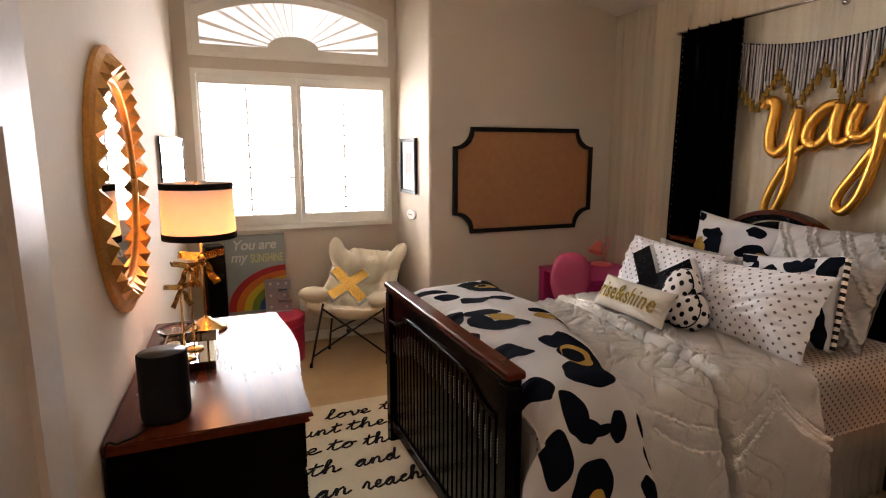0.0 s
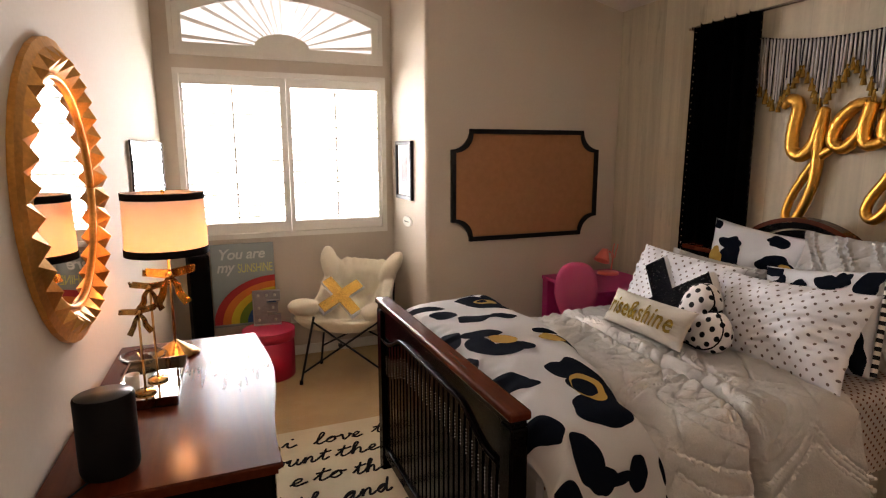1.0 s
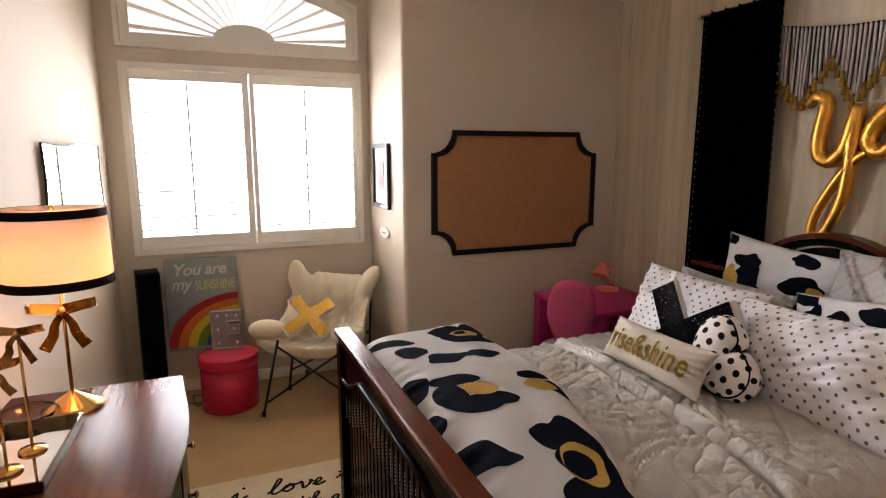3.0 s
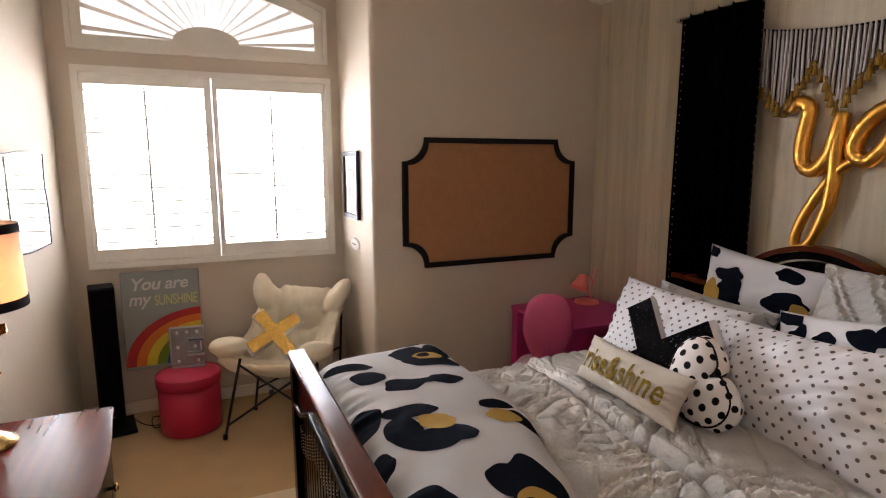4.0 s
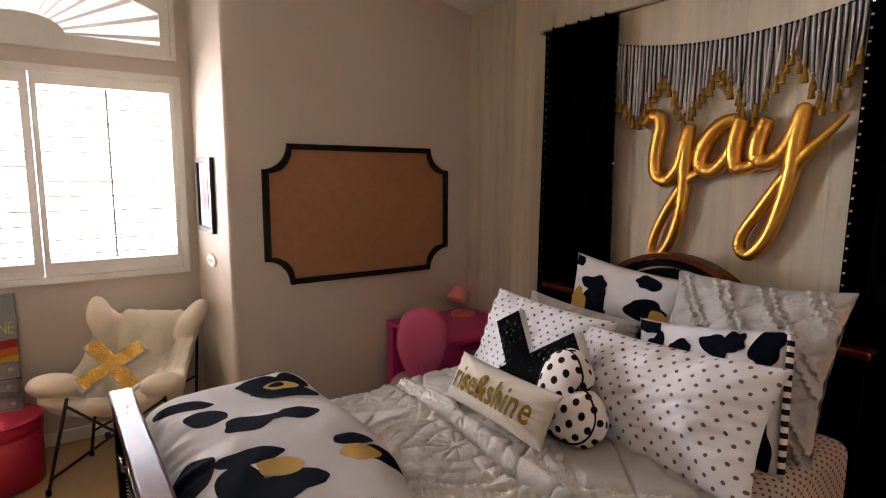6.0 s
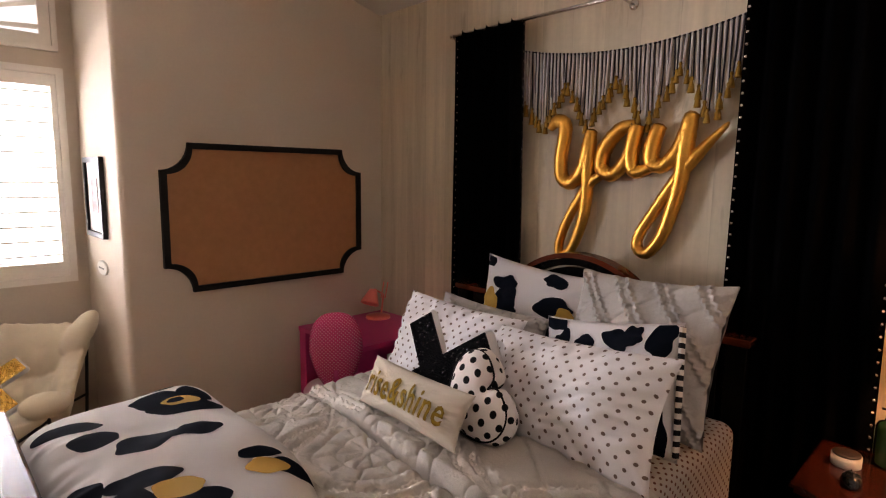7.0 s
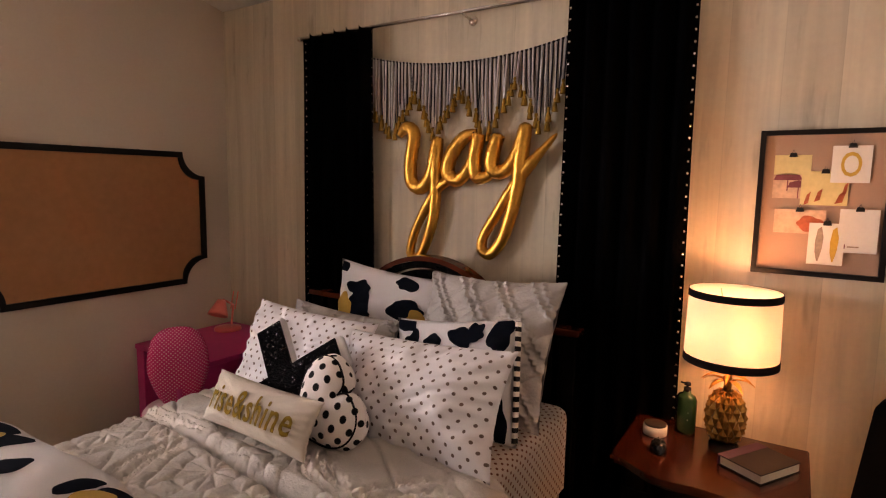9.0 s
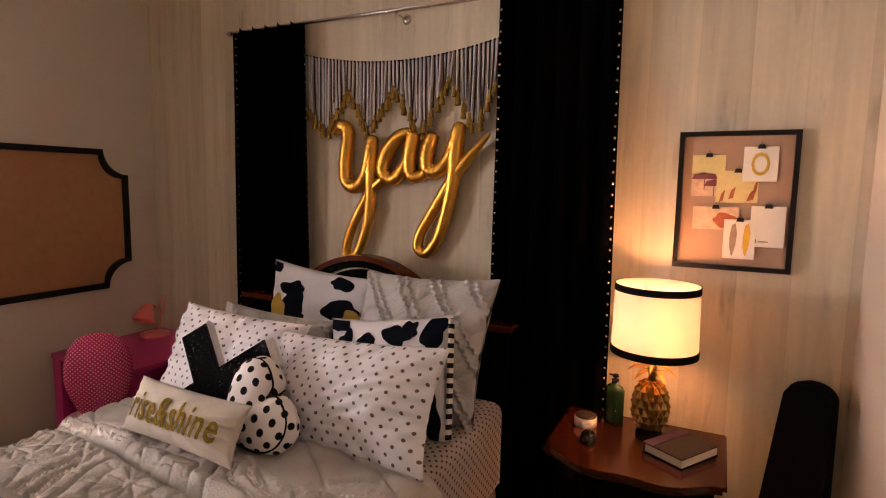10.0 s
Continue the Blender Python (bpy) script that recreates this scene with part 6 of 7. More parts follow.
def garland():
    g = thing("yarn_garland", pose(3.215, 0, 0), "grey and black yarn fringe garland with mustard tassels", "garland")

    def cord_z(y):
        t = (y - 2.30) / 0.56
        return 2.295 + 0.068 * t * t + (0.006 * t)
    part("cord", tube([(0, 1.72 + 0.02 * k, cord_z(1.72 + 0.02 * k)) for k in range(60)], 0.004, 6), BLACK_INK, g, "", True)
    pale, dark = material("pale_grey_yarn", (0.60, 0.58, 0.57), 0.95, 0, 0.15, 20, 400), material("charcoal_yarn", (0.02, 0.022, 0.03), 0.95, 0, 0.15, 20, 400)
    mustard = material("mustard_yarn", (0.30, 0.17, 0.03), 0.9, 0, 0.15, 30, 400, bump=0.5, bump_scale=500)
    knots = [(2.88, 2.10), (2.725, 1.95), (2.58, 2.16), (2.46, 1.95), (2.30, 2.15), (2.15, 1.94), (2.00, 2.17), (1.86, 1.95), (1.74, 2.17), (1.70, 2.25)]

    def end_z(y):
        for (a, za), (b, zb) in zip(knots, knots[1:]):
            if b <= y <= a:
                return zb + (za - zb) * (y - b) / (a - b)
        return 2.15
    rng = random.Random(5)
    tassel = None
    n = 104
    for k in range(n):
        y = 1.735 + (2.865 - 1.735) * k / (n - 1)
        z0, z1 = cord_z(y), end_z(y) + 0.02
        dy, dx = rng.uniform(-0.012, 0.012), rng.uniform(-0.008, 0.008)
        pts = [(dx * 0.3, y, z0 + 0.004), (dx, y + dy * 0.4, (z0 + z1) / 2), (dx * 0.5, y + dy, z1)]
        part("strand", tube(pts, 0.0062 if k % 2 else 0.0036, 5), dark if k % 2 == 0 else pale, g, "", True)
        if k % 2 == 0:
            h = rng.uniform(0.92, 1.1)
            if tassel is None:
                tassel = part("tassel", lathe([(0.002, 0.012), (0.007, 0.008), (0.0075, 0.0), (0.005, -0.005), (0.011, -0.025), (0.015, -0.052), (0.013, -0.053), (0.001, -0.05)], 9), mustard, g, "mustard yarn tassel", True)
                tassel.matrix_basis = pose(dx * 0.5 - 0.006, y + dy, z1)
            else:
                share("tassel", tassel, pose(dx * 0.5 - 0.006 - 0.01 * (k % 4 == 0), y + dy, z1) @ Matrix.Scale(h, 4), g)


def balloon_word():
    """Foil script letters that read yay, as inflated strokes on the wall; control points are y and z."""
    b = thing("foil_balloon", pose(3.20, 0, 0), "inflated gold foil balloon in script letters reading yay", "balloon")
    strokes = [
        ([(2.675, 1.945), (2.625, 1.985), (2.578, 1.95), (2.598, 1.80), (2.588, 1.70), (2.528, 1.672), (2.468, 1.735), (2.44, 1.85), (2.425, 1.935)], 0.036, (0.45, 1, 1, 1, 1, 1, 1, 1, 0.8)),
        ([(2.425, 1.935), (2.437, 1.77), (2.438, 1.63), (2.458, 1.48), (2.515, 1.335), (2.575, 1.29), (2.592, 1.35), (2.54, 1.49), (2.43, 1.66), (2.32, 1.735)], 0.032, (0.9, 1.1, 1, 0.9, 0.8, 0.75, 0.75, 0.75, 0.8, 0.8)),
        ([(2.19, 1.945), (2.27, 1.925), (2.345, 1.84), (2.362, 1.75), (2.30, 1.715), (2.225, 1.80), (2.185, 1.94), (2.21, 1.82), (2.195, 1.735), (2.14, 1.735), (2.08, 1.78)], 0.034, (0.7, 1, 1.1, 1.1, 1, 0.9, 1, 1.1, 1, 0.85, 0.8)),
        ([(2.075, 1.94), (2.108, 1.85), (2.108, 1.772), (2.05, 1.758), (1.985, 1.83), (1.935, 1.985)], 0.034, (0.9, 1.1, 1.1, 1, 1, 0.9)),
        ([(1.935, 1.985), (1.957, 1.85), (1.970, 1.71), (1.997, 1.575), (2.045, 1.43), (2.11, 1.352), (2.155, 1.375), (2.145, 1.445), (2.075, 1.56), (1.995, 1.685), (1.905, 1.80), (1.785, 1.93)], 0.032, (0.9, 1.2, 1.1, 1, 0.9, 0.85, 0.85, 0.8, 0.85, 0.9, 0.9, 0.3))]
    for pts, r, ks in strokes:
        L = smooth_line([(0, y, z) for y, z in pts], 10)
        R = []
        for i in range(len(L)):
            q = i / 10
            a = min(int(q), len(ks) - 1)
            c = min(a + 1, len(ks) - 1)
            R.append(r * (ks[a] + (ks[c] - ks[a]) * (q - int(q))) * (1 + 0.03 * math.sin(i * 1.9)))
        R[0] *= 0.4
        R[-1] *= 0.4
        part("letter_stroke", tube(L, R, 16), GOLD, b, "", True)
    part("ribbon", tube([(0.03, 2.68, 1.95), (0.035, 2.7, 2.1)], 0.001, 5), GOLD, b)


garland()
balloon_word()


# ---- nightstand side ----
def nightstand():
    n = thing("nightstand", pose(0, 0, 0), "cherry-topped nightstand with a serpentine front and dark body", "nightstand")
    top, y0, y1 = 0.74, 0.735, 1.345

    def front(t):
        return 2.66 + 0.075 * math.cos(2 * math.pi * t) * 0.5 + 0.03 * math.sin(math.pi * t) * 0 + 0.02 * math.cos(4 * math.pi * t) - 0.02

    def slab(z0, z1, off):
        bm = bmesh.new()
        k = 36
        out = [(3.13, y0 + off), (3.13, y1 - off)] + [(front(i / k) + off, y1 - off + (y0 - y1 + 2 * off) * i / k) for i in range(k + 1)]
        lo, hi = [bm.verts.new((x, y, z0)) for x, y in out], [bm.verts.new((x, y, z1)) for x, y in out]
        bm.faces.new(lo), bm.faces.new(hi)
        for i in range(len(out)):
            bm.faces.new((lo[i], lo[(i + 1) % len(out)], hi[(i + 1) % len(out)], hi[i]))
        return bm
    b = slab(top - 0.016, top, 0)
    bmesh.ops.bevel(b, geom=[e for e in b.edges if min(e.verts[0].co.z, e.verts[1].co.z) > top - 0.001], offset=0.005, segments=3, affect="EDGES")
    part("top", b, NIGHT_WOOD, n, "cherry wood top")
    part("edge_moulding", slab(top - 0.036, top - 0.0162, 0.012), NIGHT_WOOD, n)
    part("body", slab(0.12, top - 0.0362, 0.035), BLACK_WOOD, n)
    for x in (2.74, 3.08):
        for y in (y0 + 0.06, y1 - 0.06):
            part("leg", lathe([(0.001, 0), (0.016, 0), (0.024, 0.118), (0.001, 0.119)], 12), BLACK_WOOD, n).matrix_basis = pose(x, y, 0)
    for z in (0.2, 0.45):
        d = part("drawer", box(0.012, 0.5, 0.2, (2.672, 1.04, z + 0.1), 0.004), BLACK_WOOD, n)
        part("knob", lathe([(0.001, -0.012), (0.01, -0.008), (0.012, 0), (0.01, 0.008), (0.001, 0.012)], 14), BRASS, d, "brass knob", True).matrix_basis = pose(2.655, 1.04, z + 0.1)


def pineapple_lamp():
    l = thing("table_lamp", pose(3.0, 1.008, 0.74), "lit gold pineapple lamp with a black-trimmed white drum shade", "lamp")
    clear = GLASS
    part("foot", lathe([(0.001, 0), (0.05, 0.0), (0.05, 0.016), (0.001, 0.017)], 32), clear, l, "clear acrylic foot", True)
    bronze = material("antique_gold", (0.42, 0.24, 0.07), 0.32, 0.9, 0.25, 30, 120)
    cz, rz, rr = 0.118, 0.1, 0.062

    def P(a, t, out):
        ph = -math.pi / 2 + math.pi * t
        r = (rr * math.cos(ph) ** 0.75 * (1 - 0.06 * math.sin(ph))) + out
        return (r * math.cos(a), r * math.sin(a), cz + rz * math.sin(ph))
    part("core", lathe([(max(0.001, P(0, 0.04 + 0.92 * k / 16, -0.004)[0]), P(0, 0.04 + 0.92 * k / 16, 0)[2]) for k in range(17)], 24), bronze, l, "", True)
    rows, cols = 9, 12
    for j in range(rows):
        for i in range(cols):
            t = 0.10 + 0.80 * j / (rows - 1)
            dt, da = 0.105, math.pi / cols * 1.02
            a = 2 * math.pi * (i + 0.5 * (j % 2)) / cols
            bm = bmesh.new()
            q = [bm.verts.new(P(aa, min(0.985, max(0.015, tt)), 0.0)) for aa, tt in ((a - da, t), (a, t - dt), (a + da, t), (a, t + dt))]
            c = bm.verts.new(P(a, t + 0.015, 0.013))
            for k in range(4):
                bm.faces.new((q[k], q[(k + 1) % 4], c))
            part("scale", bm, bronze, l)
    part("neck", lathe([(0.001, 0.21), (0.016, 0.212), (0.012, 0.25), (0.014, 0.30), (0.006, 0.305), (0.006, 0.36), (0.001, 0.361)], 16), bronze, l, "", True)
    for k in range(10):
        a, up = 2 * math.pi * k / 10, 0.02 * (k % 2)
        L = [(0.008 + 0.085 * t, 0.255 + up + 0.045 * t - 0.065 * t * t) for t in (0, 0.25, 0.5, 0.75, 1)]
        bm = bmesh.new()
        rws = []
        for t, (r, z) in zip((0, 0.25, 0.5, 0.75, 1), L):
            w = 0.013 * math.sin(math.pi * (0.18 + 0.8 * t))
            rws.append([bm.verts.new((r * math.cos(a) - s * w * math.sin(a), r * math.sin(a) + s * w * math.cos(a), z - 0.003 * abs(s))) for s in (-1, 0, 1)])
        for p, q in zip(rws, rws[1:]):
            for s in (0, 1):
                bm.faces.new((p[s], p[s + 1], q[s + 1], q[s]))
        bmesh.ops.solidify(bm, geom=bm.faces[:], thickness=0.0015)
        part("leaf", bm, GOLD_PAINT, l, "", True)
    shade_parts(l, 0.325, 0.59, 0.158, 0.152)
    bm = bmesh.new()
    for k in range(3):
        a = 2 * math.pi * k / 3 + 0.4
        add(bm, tube([(0, 0, 0.36), (0.15 * math.cos(a), 0.15 * math.sin(a), 0.57)], 0.0018, 6))
    part("spider", bm, STEEL, l)


def nightstand_things():
    z = 0.74
    b = thing("book", pose(2.88, 0.885, z, 0, 0, -32), "grey hardback book with a purple spine", "book")
    cover, purple = material("grey_bookcloth", (0.035, 0.030, 0.028), 0.85, 0, 0.1, 10, 300, spec=0.06), material("purple_bookcloth", (0.05, 0.014, 0.045), 0.7, 0, 0.1)
    page = material("page_edges", (0.62, 0.56, 0.46), 0.9, 0, 0.15, 4, 500)
    part("cover", box(0.21, 0.155, 0.004, (0, 0, 0.002), 0.001), cover, b)
    part("cover", box(0.21, 0.155, 0.004, (0, 0, 0.034), 0.001), cover, b)
    part("spine", box(0.21, 0.006, 0.036, (0, 0.0805, 0.018), 0.002), purple, b, "purple spine")
    part("spine_band", box(0.2105, 0.04, 0.0012, (0, 0.0625, 0.0368)), purple, b, "purple cloth band")
    part("page_block", box(0.2, 0.15, 0.028, (0, 0.0, 0.018)), page, b)
    o = thing("lotion_bottle", pose(3.05, 1.15, z, 0, 0, 60), "green plastic pump bottle with a pale label", "bottle")
    green = material("green_plastic", (0.018, 0.05, 0.018), 0.25, 0, 0.1)
    part("body", lathe([(0.001, 0), (1, 0), (1, 0.012), (1, 0.135), (0.8, 0.15), (0.4, 0.158), (0.35, 0.17), (0.001, 0.171)], 28, 0.042, 0.030), green, o, "", True)
    part("pump", lathe([(0.001, 0.165), (0.014, 0.166), (0.014, 0.18), (0.005, 0.182), (0.005, 0.188), (0.013, 0.19), (0.011, 0.20), (0.001, 0.201)], 16), BLACK_PLASTIC, o, "black pump", True)
    part("nozzle", tube([(0, 0, 0.195), (0.03, 0, 0.192)], 0.004, 8), BLACK_PLASTIC, o, "", True)
    teal = material("label_print", (0.13, 0.22, 0.14), 0.6)
    for k, (zz, w) in enumerate(((0.105, 0.03), (0.09, 0.036), (0.06, 0.04), (0.045, 0.03))):
        q = box(w, 0.002, 0.006, (0, -0.0305, zz))
        part("label_bar", q, teal, o, "illegible pale writing").matrix_basis = pose(0, 0, 0, 0, 0, -100)
    t = thing("tin", pose(2.965, 1.245, z), "small round white tin with a dark lid", "tin")
    part("body", lathe([(0.001, 0), (0.043, 0.0), (0.044, 0.003), (0.044, 0.036), (0.001, 0.037)], 36), CARD, t, "", True)
    part("lid", lathe([(0.001, 0.0365), (0.041, 0.037), (0.041, 0.042), (0.036, 0.044), (0.001, 0.044)], 36), material("dark_brown_lid", (0.04, 0.03, 0.025), 0.4), t, "dark lid", True)
    m = thing("mouse", pose(2.83, 1.205, z, 0, 0, 15), "black glossy computer mouse", "mouse")
    mb = lathe([(0.001, 0), (1.0, 0.0), (1.0, 0.008), (0.86, 0.024), (0.55, 0.033), (0.001, 0.036)], 28, 0.052, 0.03)
    part("shell", mb, material("glossy_black", (0.012, 0.014, 0.018), 0.12, 0, 0.1), m, "", True)
    part("wheel", box(0.014, 0.004, 0.006, (0.025, 0, 0.032), 0.001), STEEL, m)
    c = thing("instrument_case", pose(3.06, 0.535, 0.004, 3.5, 3, 0), "tall black padded instrument case leaning in the corner", "case")
    o2 = []
    for k in range(25):
        a = math.pi * k / 24
        o2.append((0.075 * math.cos(a), 0.94 + 0.06 * math.sin(a)))
    o2 += [(-0.105, 0.45), (-0.14, 0.15), (-0.11, 0.012), (0.11, 0.012), (0.14, 0.15), (0.105, 0.45)]
    q = prism(o2, -0.055, 0.055, 0.012)
    q.transform(pose(0, 0, 0, 0, 0, 68))
    part("shell", q, CLOTH_BLACK, c)
    zp = tube([(x * 1.003, 0.0, zz * 1.002) for x, zz in o2 + o2[:1]], 0.005, 6)
    zp.transform(pose(0, 0, 0, 0, 0, 68))
    part("zip", zp, BLACK_PLASTIC, c, "", True)


def pin_board():
    p = thing("pin_board", pose(BED_X - 0.002, 0.77, 1.375, 0, 0, -90), "black framed linen pin board with clipped cards and photos", "pin board")
    w, h = 0.415, 0.54
    part("frame", ring([(-w / 2, 0), (w / 2, 0), (w / 2, h), (-w / 2, h)], [(-w / 2 + 0.018, 0.018), (w / 2 - 0.018, 0.018), (w / 2 - 0.018, h - 0.018), (-w / 2 + 0.018, h - 0.018)], -0.03, 0), BLACK_PAINT, p)
    part("panel", box(w - 0.034, 0.006, h - 0.034, (0, -0.006, h / 2)), material("tan_linen", (0.42, 0.28, 0.20), 0.9, 0, 0.08, 10, 500, bump=0.3, bump_scale=600), p, "tan linen panel")
    yellow = material("pale_yellow_card", (0.66, 0.56, 0.26), 0.7, 0, 0.1, 12, 60)
    plum, rust, tan = material("plum_ink", (0.20, 0.05, 0.06), 0.7, 0, 0.2, 20, 90), material("rust_ink", (0.42, 0.10, 0.04), 0.7, 0, 0.3, 30, 90), material("sepia_ink", (0.30, 0.22, 0.16), 0.7, 0, 0.3, 30, 90)
    ochre = material("ochre_ink", (0.58, 0.36, 0.05), 0.7)
    cream = material("cream_print", (0.62, 0.42, 0.28), 0.7, 0, 0.3, 16, 50)
    cy = 0.77
    cards = [("beach", 0.926, 0.808, 1.663, 1.824, cream), ("yellow", 0.835, 0.69, 1.64, 1.764, yellow), ("letter", 0.747, 0.631, 1.723, 1.855, CARD), ("dunes", 0.913, 0.75, 1.533, 1.622, cream), ("note", 0.708, 0.592, 1.472, 1.629, CARD), ("feather", 0.798, 0.688, 1.422, 1.575, CARD)]
    for k, (kind, ya, yb, za, zb, mat) in enumerate(cards):
        x0, x1, z0, z1 = cy - ya, cy - yb, za - 1.375, zb - 1.375
        dep = -0.0105 - 0.0022 * k
        c = thing("clipped_card", pose(BED_X - 0.002, 0.77, 1.375, 0, 0, -90), {"beach": "photo of plum beach umbrellas clipped to the pin board", "yellow": "yellow and rust abstract print clipped to the pin board", "letter": "white card with an ochre letter O clipped to the pin board", "dunes": "faded sand-coloured photo clipped to the pin board", "note": "plain white card with a small mark on the pin board", "feather": "white card with two drawn feathers on the pin board"}[kind], "card")
        part("paper", box(x1 - x0, 0.0015, z1 - z0, ((x0 + x1) / 2, dep, (z0 + z1) / 2)), mat, c)
        W_, H_ = x1 - x0, z1 - z0
        f = dep - 0.0012

        def flat(name, outline, m, lab=""):
            part(name, prism([(x0 + W_ * a, z0 + H_ * b) for a, b in outline], f - 0.0004, f + 0.0003), m, c, lab)
        if kind == "beach":
            flat("sky", [(0, 0.55), (1, 0.55), (1, 1), (0, 1)], yellow, "pale yellow upper half")
            for a, b, s in ((0.4, 0.42, 0.4), (0.7, 0.25, 0.3)):
                flat("umbrella", [(a - s, b), (a + s, b), (a + s * 0.8, b + 0.12), (a, b + 0.17), (a - s * 0.8, b + 0.12)], plum, "plum umbrella")
                flat("pole", [(a - 0.015, b - 0.25), (a + 0.015, b - 0.25), (a + 0.015, b), (a - 0.015, b)], plum)
        elif kind == "yellow":
            for a, b, s in ((0.12, 0.1, 0.1), (0.35, 0.2, 0.12), (0.8, 0.15, 0.16), (0.9, 0.4, 0.09)):
                flat("brush_stroke", [(a - s * 0.4, b - 0.1), (a + s * 0.6, b - 0.05), (a + s, b + 0.3), (a + s * 0.2, b + 0.2)], rust, "rust brush stroke")
        elif kind == "letter":
            b = words("O", 0.118, 0.0003, 0, 1, 0.001)
            xs, zs = [v.co.x for v in b.verts], [v.co.y for v in b.verts]
            b.transform(pose((x0 + x1) / 2, f, (z0 + z1) / 2, 90, 0, 0) @ Matrix.Diagonal((0.7, 1.05, 1, 1)) @ Matrix.Translation((-(min(xs) + max(xs)) / 2, -(min(zs) + max(zs)) / 2, 0)))
            part("lettering", b, ochre, c, "ochre letter O")
        elif kind == "dunes":
            flat("shrub", [(x, z) for x, z in blob(0.72, 0.42, 0.26, 0.33, 2)], rust, "rust-coloured shrub")
        elif kind == "feather":
            for a, m2 in ((0.3, tan), (0.72, ochre)):
                flat("feather", [(a - 0.02, 0.08), (a + 0.02, 0.08), (a + 0.1, 0.35), (a + 0.13, 0.65), (a + 0.06, 0.92), (a - 0.05, 0.85), (a - 0.1, 0.55), (a - 0.09, 0.3)], m2, "drawn feather")
        else:
            flat("mark", [(0.08, 0.09), (0.2, 0.09), (0.2, 0.19), (0.08, 0.19)], plum, "small dark mark")
            flat("writing_bar", [(0.25, 0.12), (0.55, 0.12), (0.55, 0.15), (0.25, 0.15)], tan, "illegible writing")
        q = prism([(-0.014, 0), (0.014, 0), (0.01, 0.016), (-0.01, 0.016)], -0.006, 0.002, 0.001)
        q.transform(Matrix.Translation(((x0 + x1) / 2, dep, z1 - 0.008)))
        part("clip", q, BLACK_METAL, c, "black binder clip")
        part("clip_handle", tube([((x0 + x1) / 2 - 0.005, dep - 0.004, z1 + 0.006), ((x0 + x1) / 2, dep - 0.006, z1 + 0.02), ((x0 + x1) / 2 + 0.005, dep - 0.004, z1 + 0.006)], 0.001, 5), BLACK_METAL, c)


nightstand()
pineapple_lamp()
nightstand_things()
pin_board()


# ---- pink desk ----
def pink_desk():
    d = thing("desk", pose(0, 0, 0), "small bright pink painted desk with slab legs", "desk")
    part("top", span(2.54, 3.225, 3.49, 4.16, 0.675, 0.705, 0.004), PINK, d)
    part("apron", span(2.62, 3.2, 3.56, 4.14, 0.60, 0.6745), PINK, d)
    for y0, y1 in ((3.495, 3.56), (4.08, 4.155)):
        part("leg", span(2.545, 2.68, y0, y1, 0, 0.6745, 0.004), PINK, d)
        part("leg", span(3.09, 3.22, y0, y1, 0, 0.6745, 0.004), PINK, d)
    l = thing("desk_lamp", pose(3.07, 3.99, 0.705, 0, 0, 20) @ Matrix.Scale(1.4, 4), "small coral desk lamp with an angled head", "lamp")
    part("base", lathe([(0.001, 0), (0.062, 0.0), (0.06, 0.012), (0.03, 0.018), (0.001, 0.019)], 32), CORAL, l, "", True)
    part("arm", tube([(0.03, 0, 0.015), (0.05, 0, 0.11)], 0.005, 8), CORAL, l, "", True)
    part("arm", tube([(0.05, 0, 0.11), (-0.03, 0, 0.15)], 0.005, 8), CORAL, l, "", True)
    h = lathe([(0.001, 0.03), (0.02, 0.028), (0.026, 0.01), (0.042, -0.03), (0.046, -0.045), (0.042, -0.044), (0.02, 0.0), (0.001, 0.01)], 28)
    h.transform(pose(-0.055, 0, 0.125, 0, 28, 0))
    part("head", h, CORAL, l, "", True)
    for y in (-0.012, 0.012):
        part("spring", tube([(0.045, y, 0.09), (0.075, y, 0.17)], 0.003, 6), CORAL, l)
    c = thing("desk_chair", pose(2.52, 3.675, 0, 0, 0, 146), "pink upholstered chair with small white dots", "chair")

    def o(s):
        a = 2 * math.pi * s
        x, z = math.cos(a), math.sin(a)
        k = (abs(x) ** 2.6 + abs(z) ** 2.6) ** (-1 / 2.6)
        return (0.15 * x * k * (1 - 0.34 * max(0, -z * k)), 0.24 * z * k)
    b = cushion(o, 0.075, 20, 0.4, 1, 0.002)
    b.transform(pose(0, 0.16, 0.70, -8, 0, 0))
    part("backrest", b, PINK_DOTS, c, "", True)
    s = lathe([(0.001, 0.0), (0.95, 0.0), (1.0, 0.02), (1.0, 0.05), (0.9, 0.075), (0.001, 0.085)], 32, 0.2, 0.19)
    s.transform(pose(0, -0.03, 0.36))
    part("seat", s, PINK_DOTS, c, "", True)
    for x in (-0.13, 0.13):
        for y in (-0.15, 0.1):
            part("leg", tube([(x, y, 0.0), (x * 0.9, y, 0.365)], 0.013, 10), PINK, c, "", True)
    part("post", tube([(0, 0.12, 0.39), (0, 0.17, 0.6)], 0.02, 10), PINK, c, "", True)


# on this chair local +y is its back
pink_desk()


# ---- rug ----
rug = thing("rug", pose(0, 0, 0), "cream area rug with black handwritten script", "rug")
part("mat", span(0.10, 2.3, 1.95, 3.62, 0.001, 0.014, 0.005), RUG, rug)


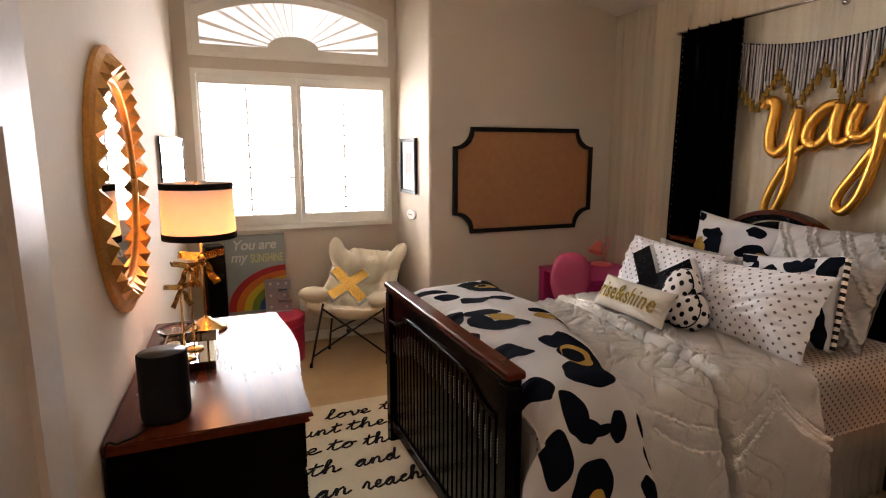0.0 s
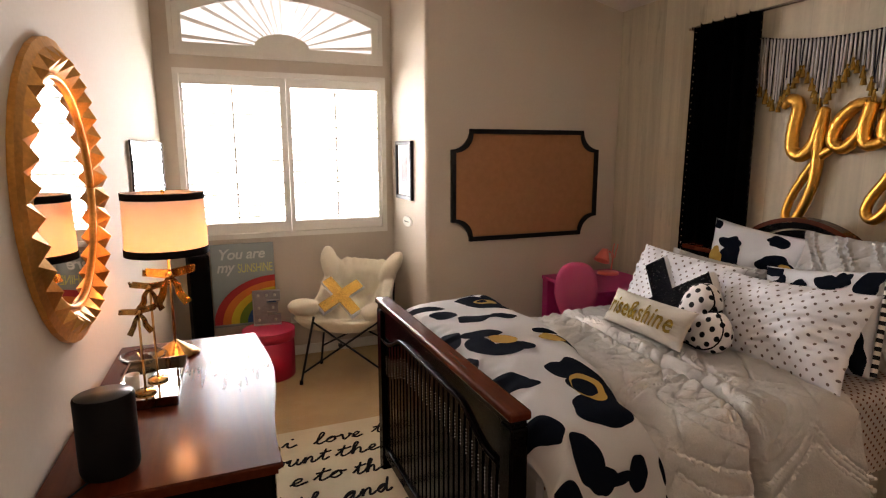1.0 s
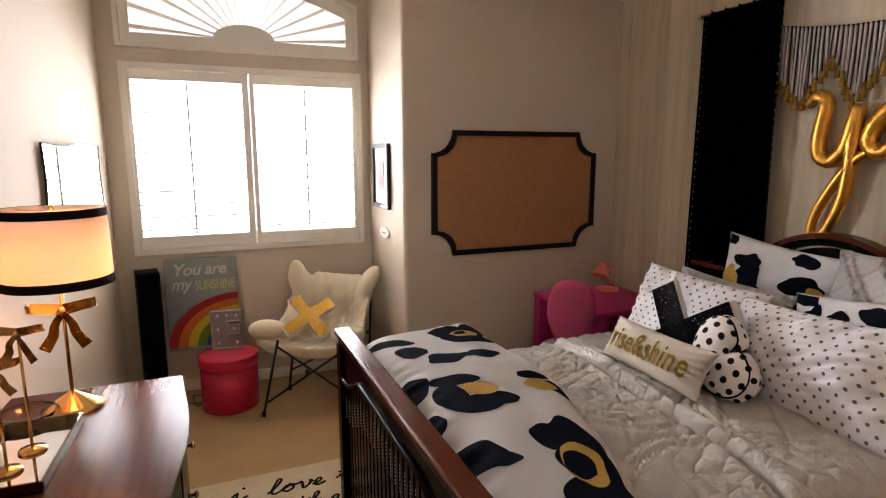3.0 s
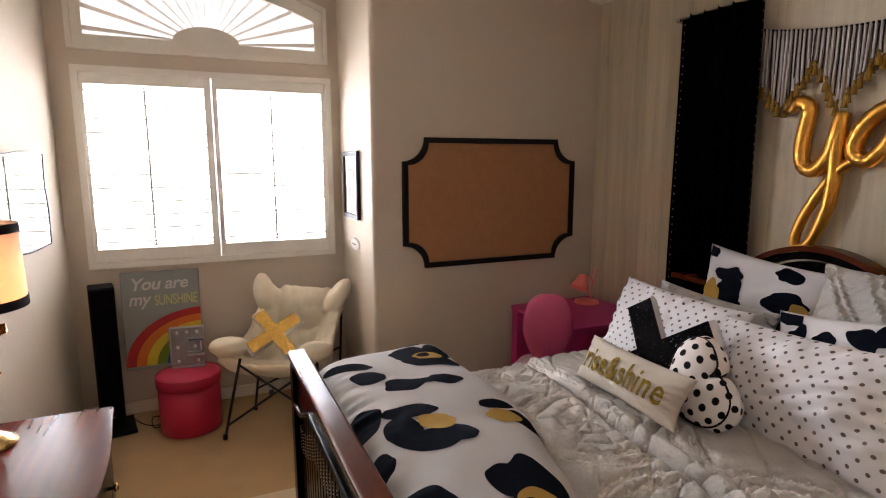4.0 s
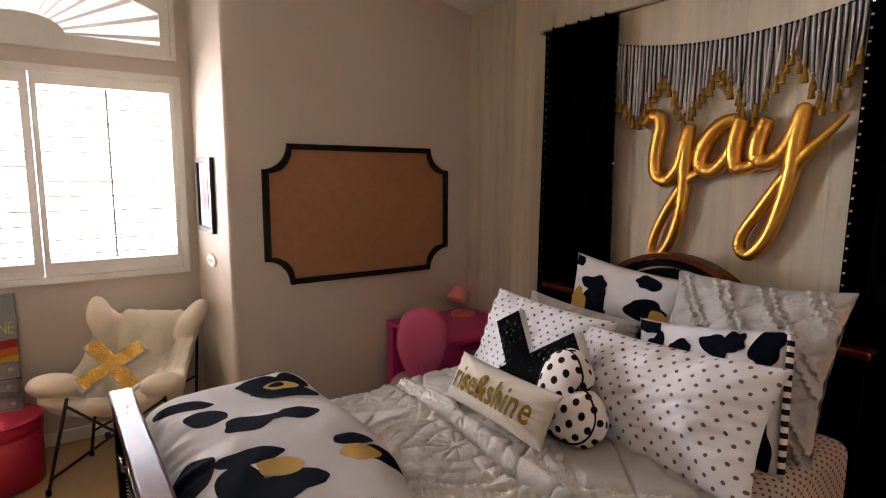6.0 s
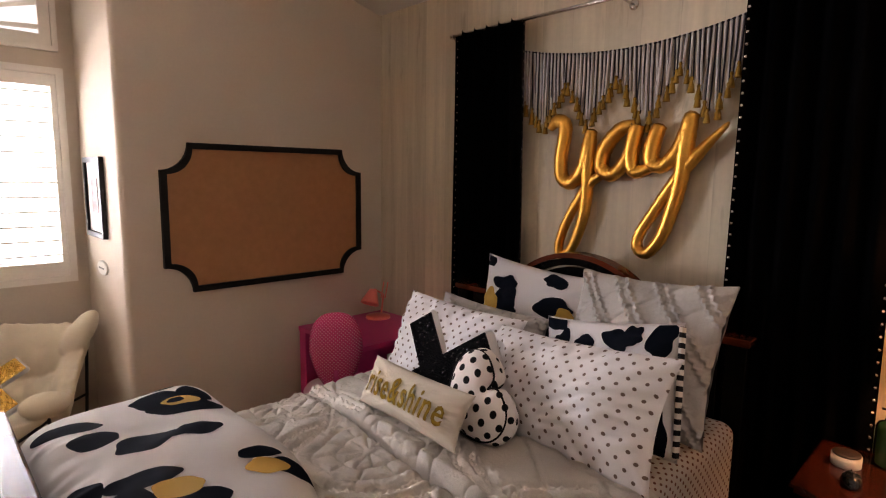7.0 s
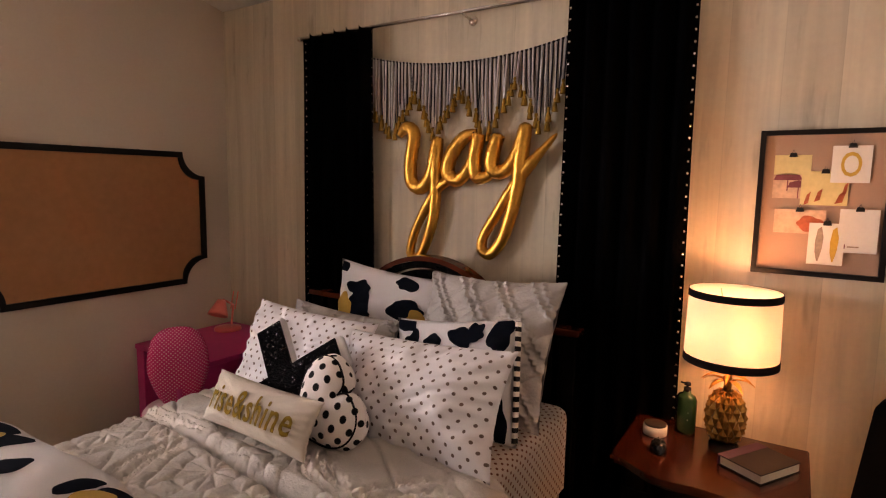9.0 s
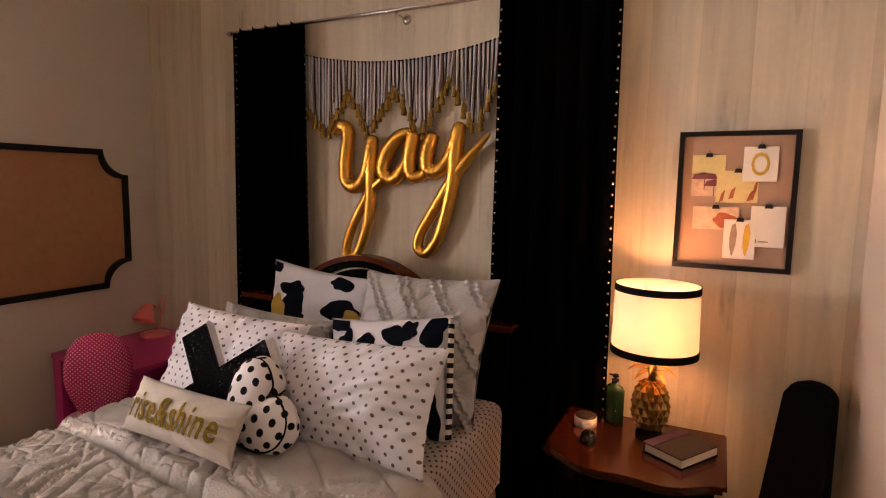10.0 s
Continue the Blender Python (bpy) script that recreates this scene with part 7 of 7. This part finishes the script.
def script_letter(c):
    """Strokes of one joined handwritten letter; x-height is 1."""
    return {
        "i": [[(0, .3), (.25, 1), (.3, .3), (.5, 0), (.85, .3)], [(.42, 1.5), (.48, 1.56), (.52, 1.6)]],
        "l": [[(0, .2), (.45, 1.2), (.62, 2), (.4, 2.15), (.25, 1.2), (.25, .2), (.5, 0), (.85, .3)]],
        "o": [[(0, .3), (.55, 1), (.2, .8), (.1, .3), (.4, 0), (.75, .4), (.6, .95), (.8, .82), (1.05, .85)]],
        "v": [[(0, .85), (.2, 1), (.35, .15), (.5, 0), (.8, .6), (.75, 1), (1.0, .7)]],
        "e": [[(0, .2), (.45, .55), (.5, .95), (.25, .95), (.12, .4), (.35, 0), (.85, .3)]],
        "t": [[(0, .3), (.4, 1.1), (.52, 1.85), (.4, .8), (.4, .15), (.6, 0), (.95, .3)], [(.05, 1.2), (.5, 1.25), (1.0, 1.4)]],
        "u": [[(0, .5), (.2, 1), (.2, .2), (.45, 0), (.75, .5), (.8, 1), (.8, .2), (1.0, 0), (1.25, .3)]],
        "n": [[(0, .4), (.2, 1), (.2, 0), (.3, .6), (.6, 1), (.75, .7), (.75, .1), (.95, 0), (1.25, .3)]],
        "h": [[(0, .3), (.4, 1.4), (.5, 2), (.3, 2), (.2, 1), (.2, 0), (.35, .7), (.65, 1), (.75, .6), (.75, .1), (.95, 0), (1.25, .3)]],
        "a": [[(0, .3), (.7, .95), (.4, 1), (.12, .5), (.35, 0), (.7, .5), (.78, 1), (.75, .15), (.95, 0), (1.25, .3)]],
        "d": [[(0, .3), (.7, .95), (.4, 1), (.12, .5), (.35, 0), (.7, .6), (.85, 2), (.78, .3), (.95, 0), (1.25, .3)]],
        "r": [[(0, .3), (.25, 1), (.3, 1.15), (.5, .9), (.5, .2), (.7, 0), (.95, .3)]],
        "c": [[(0, .3), (.6, .85), (.4, 1), (.12, .5), (.35, 0), (.85, .3)]]}[c]


def script_word(text, x0, x1, y):
    """A word tufted into the rug from x0 to x1, its line at y."""
    strokes, at = [], 0.0
    for c in text:
        L = script_letter(c)
        strokes += [[(at + px, py) for px, py in st] for st in L]
        at += max(p[0] for p in L[0])
    bm, size, k = bmesh.new(), 0.058, (x1 - x0) / at
    for st in strokes:
        pts = smooth_line([(x0 + px * k + 0.3 * size * (py - 0.5), y + py * size, 0) for px, py in st], 5)
        r = [0.0072 + 0.0016 * noise.noise(p * 40) for p in pts]
        b = tube(pts, r, 6)
        b.transform(Matrix.Translation((0, 0, 0.0155)) @ Matrix.Diagonal((1, 1, 0.5, 1)))
        add(bm, b)
    part("script", bm, BLACK_INK, rug, "black script lettering", True)


for text, x0, x1, y in (("i", 0.365, 0.45, 3.425), ("love", 0.545, 0.835, 3.405), ("t", 0.895, 0.985, 3.41), ("count", 0.24, 0.60, 3.225), ("the", 0.635, 0.89, 3.222), ("e", 0.36, 0.45, 3.025), ("to", 0.48, 0.65, 3.028),
                        ("the", 0.685, 0.89, 3.012), ("th", 0.33, 0.515, 2.812), ("and", 0.59, 0.84, 2.812), ("an", 0.34, 0.52, 2.60), ("reach", 0.575, 0.90, 2.592)):
    script_word(text, x0, x1, y)
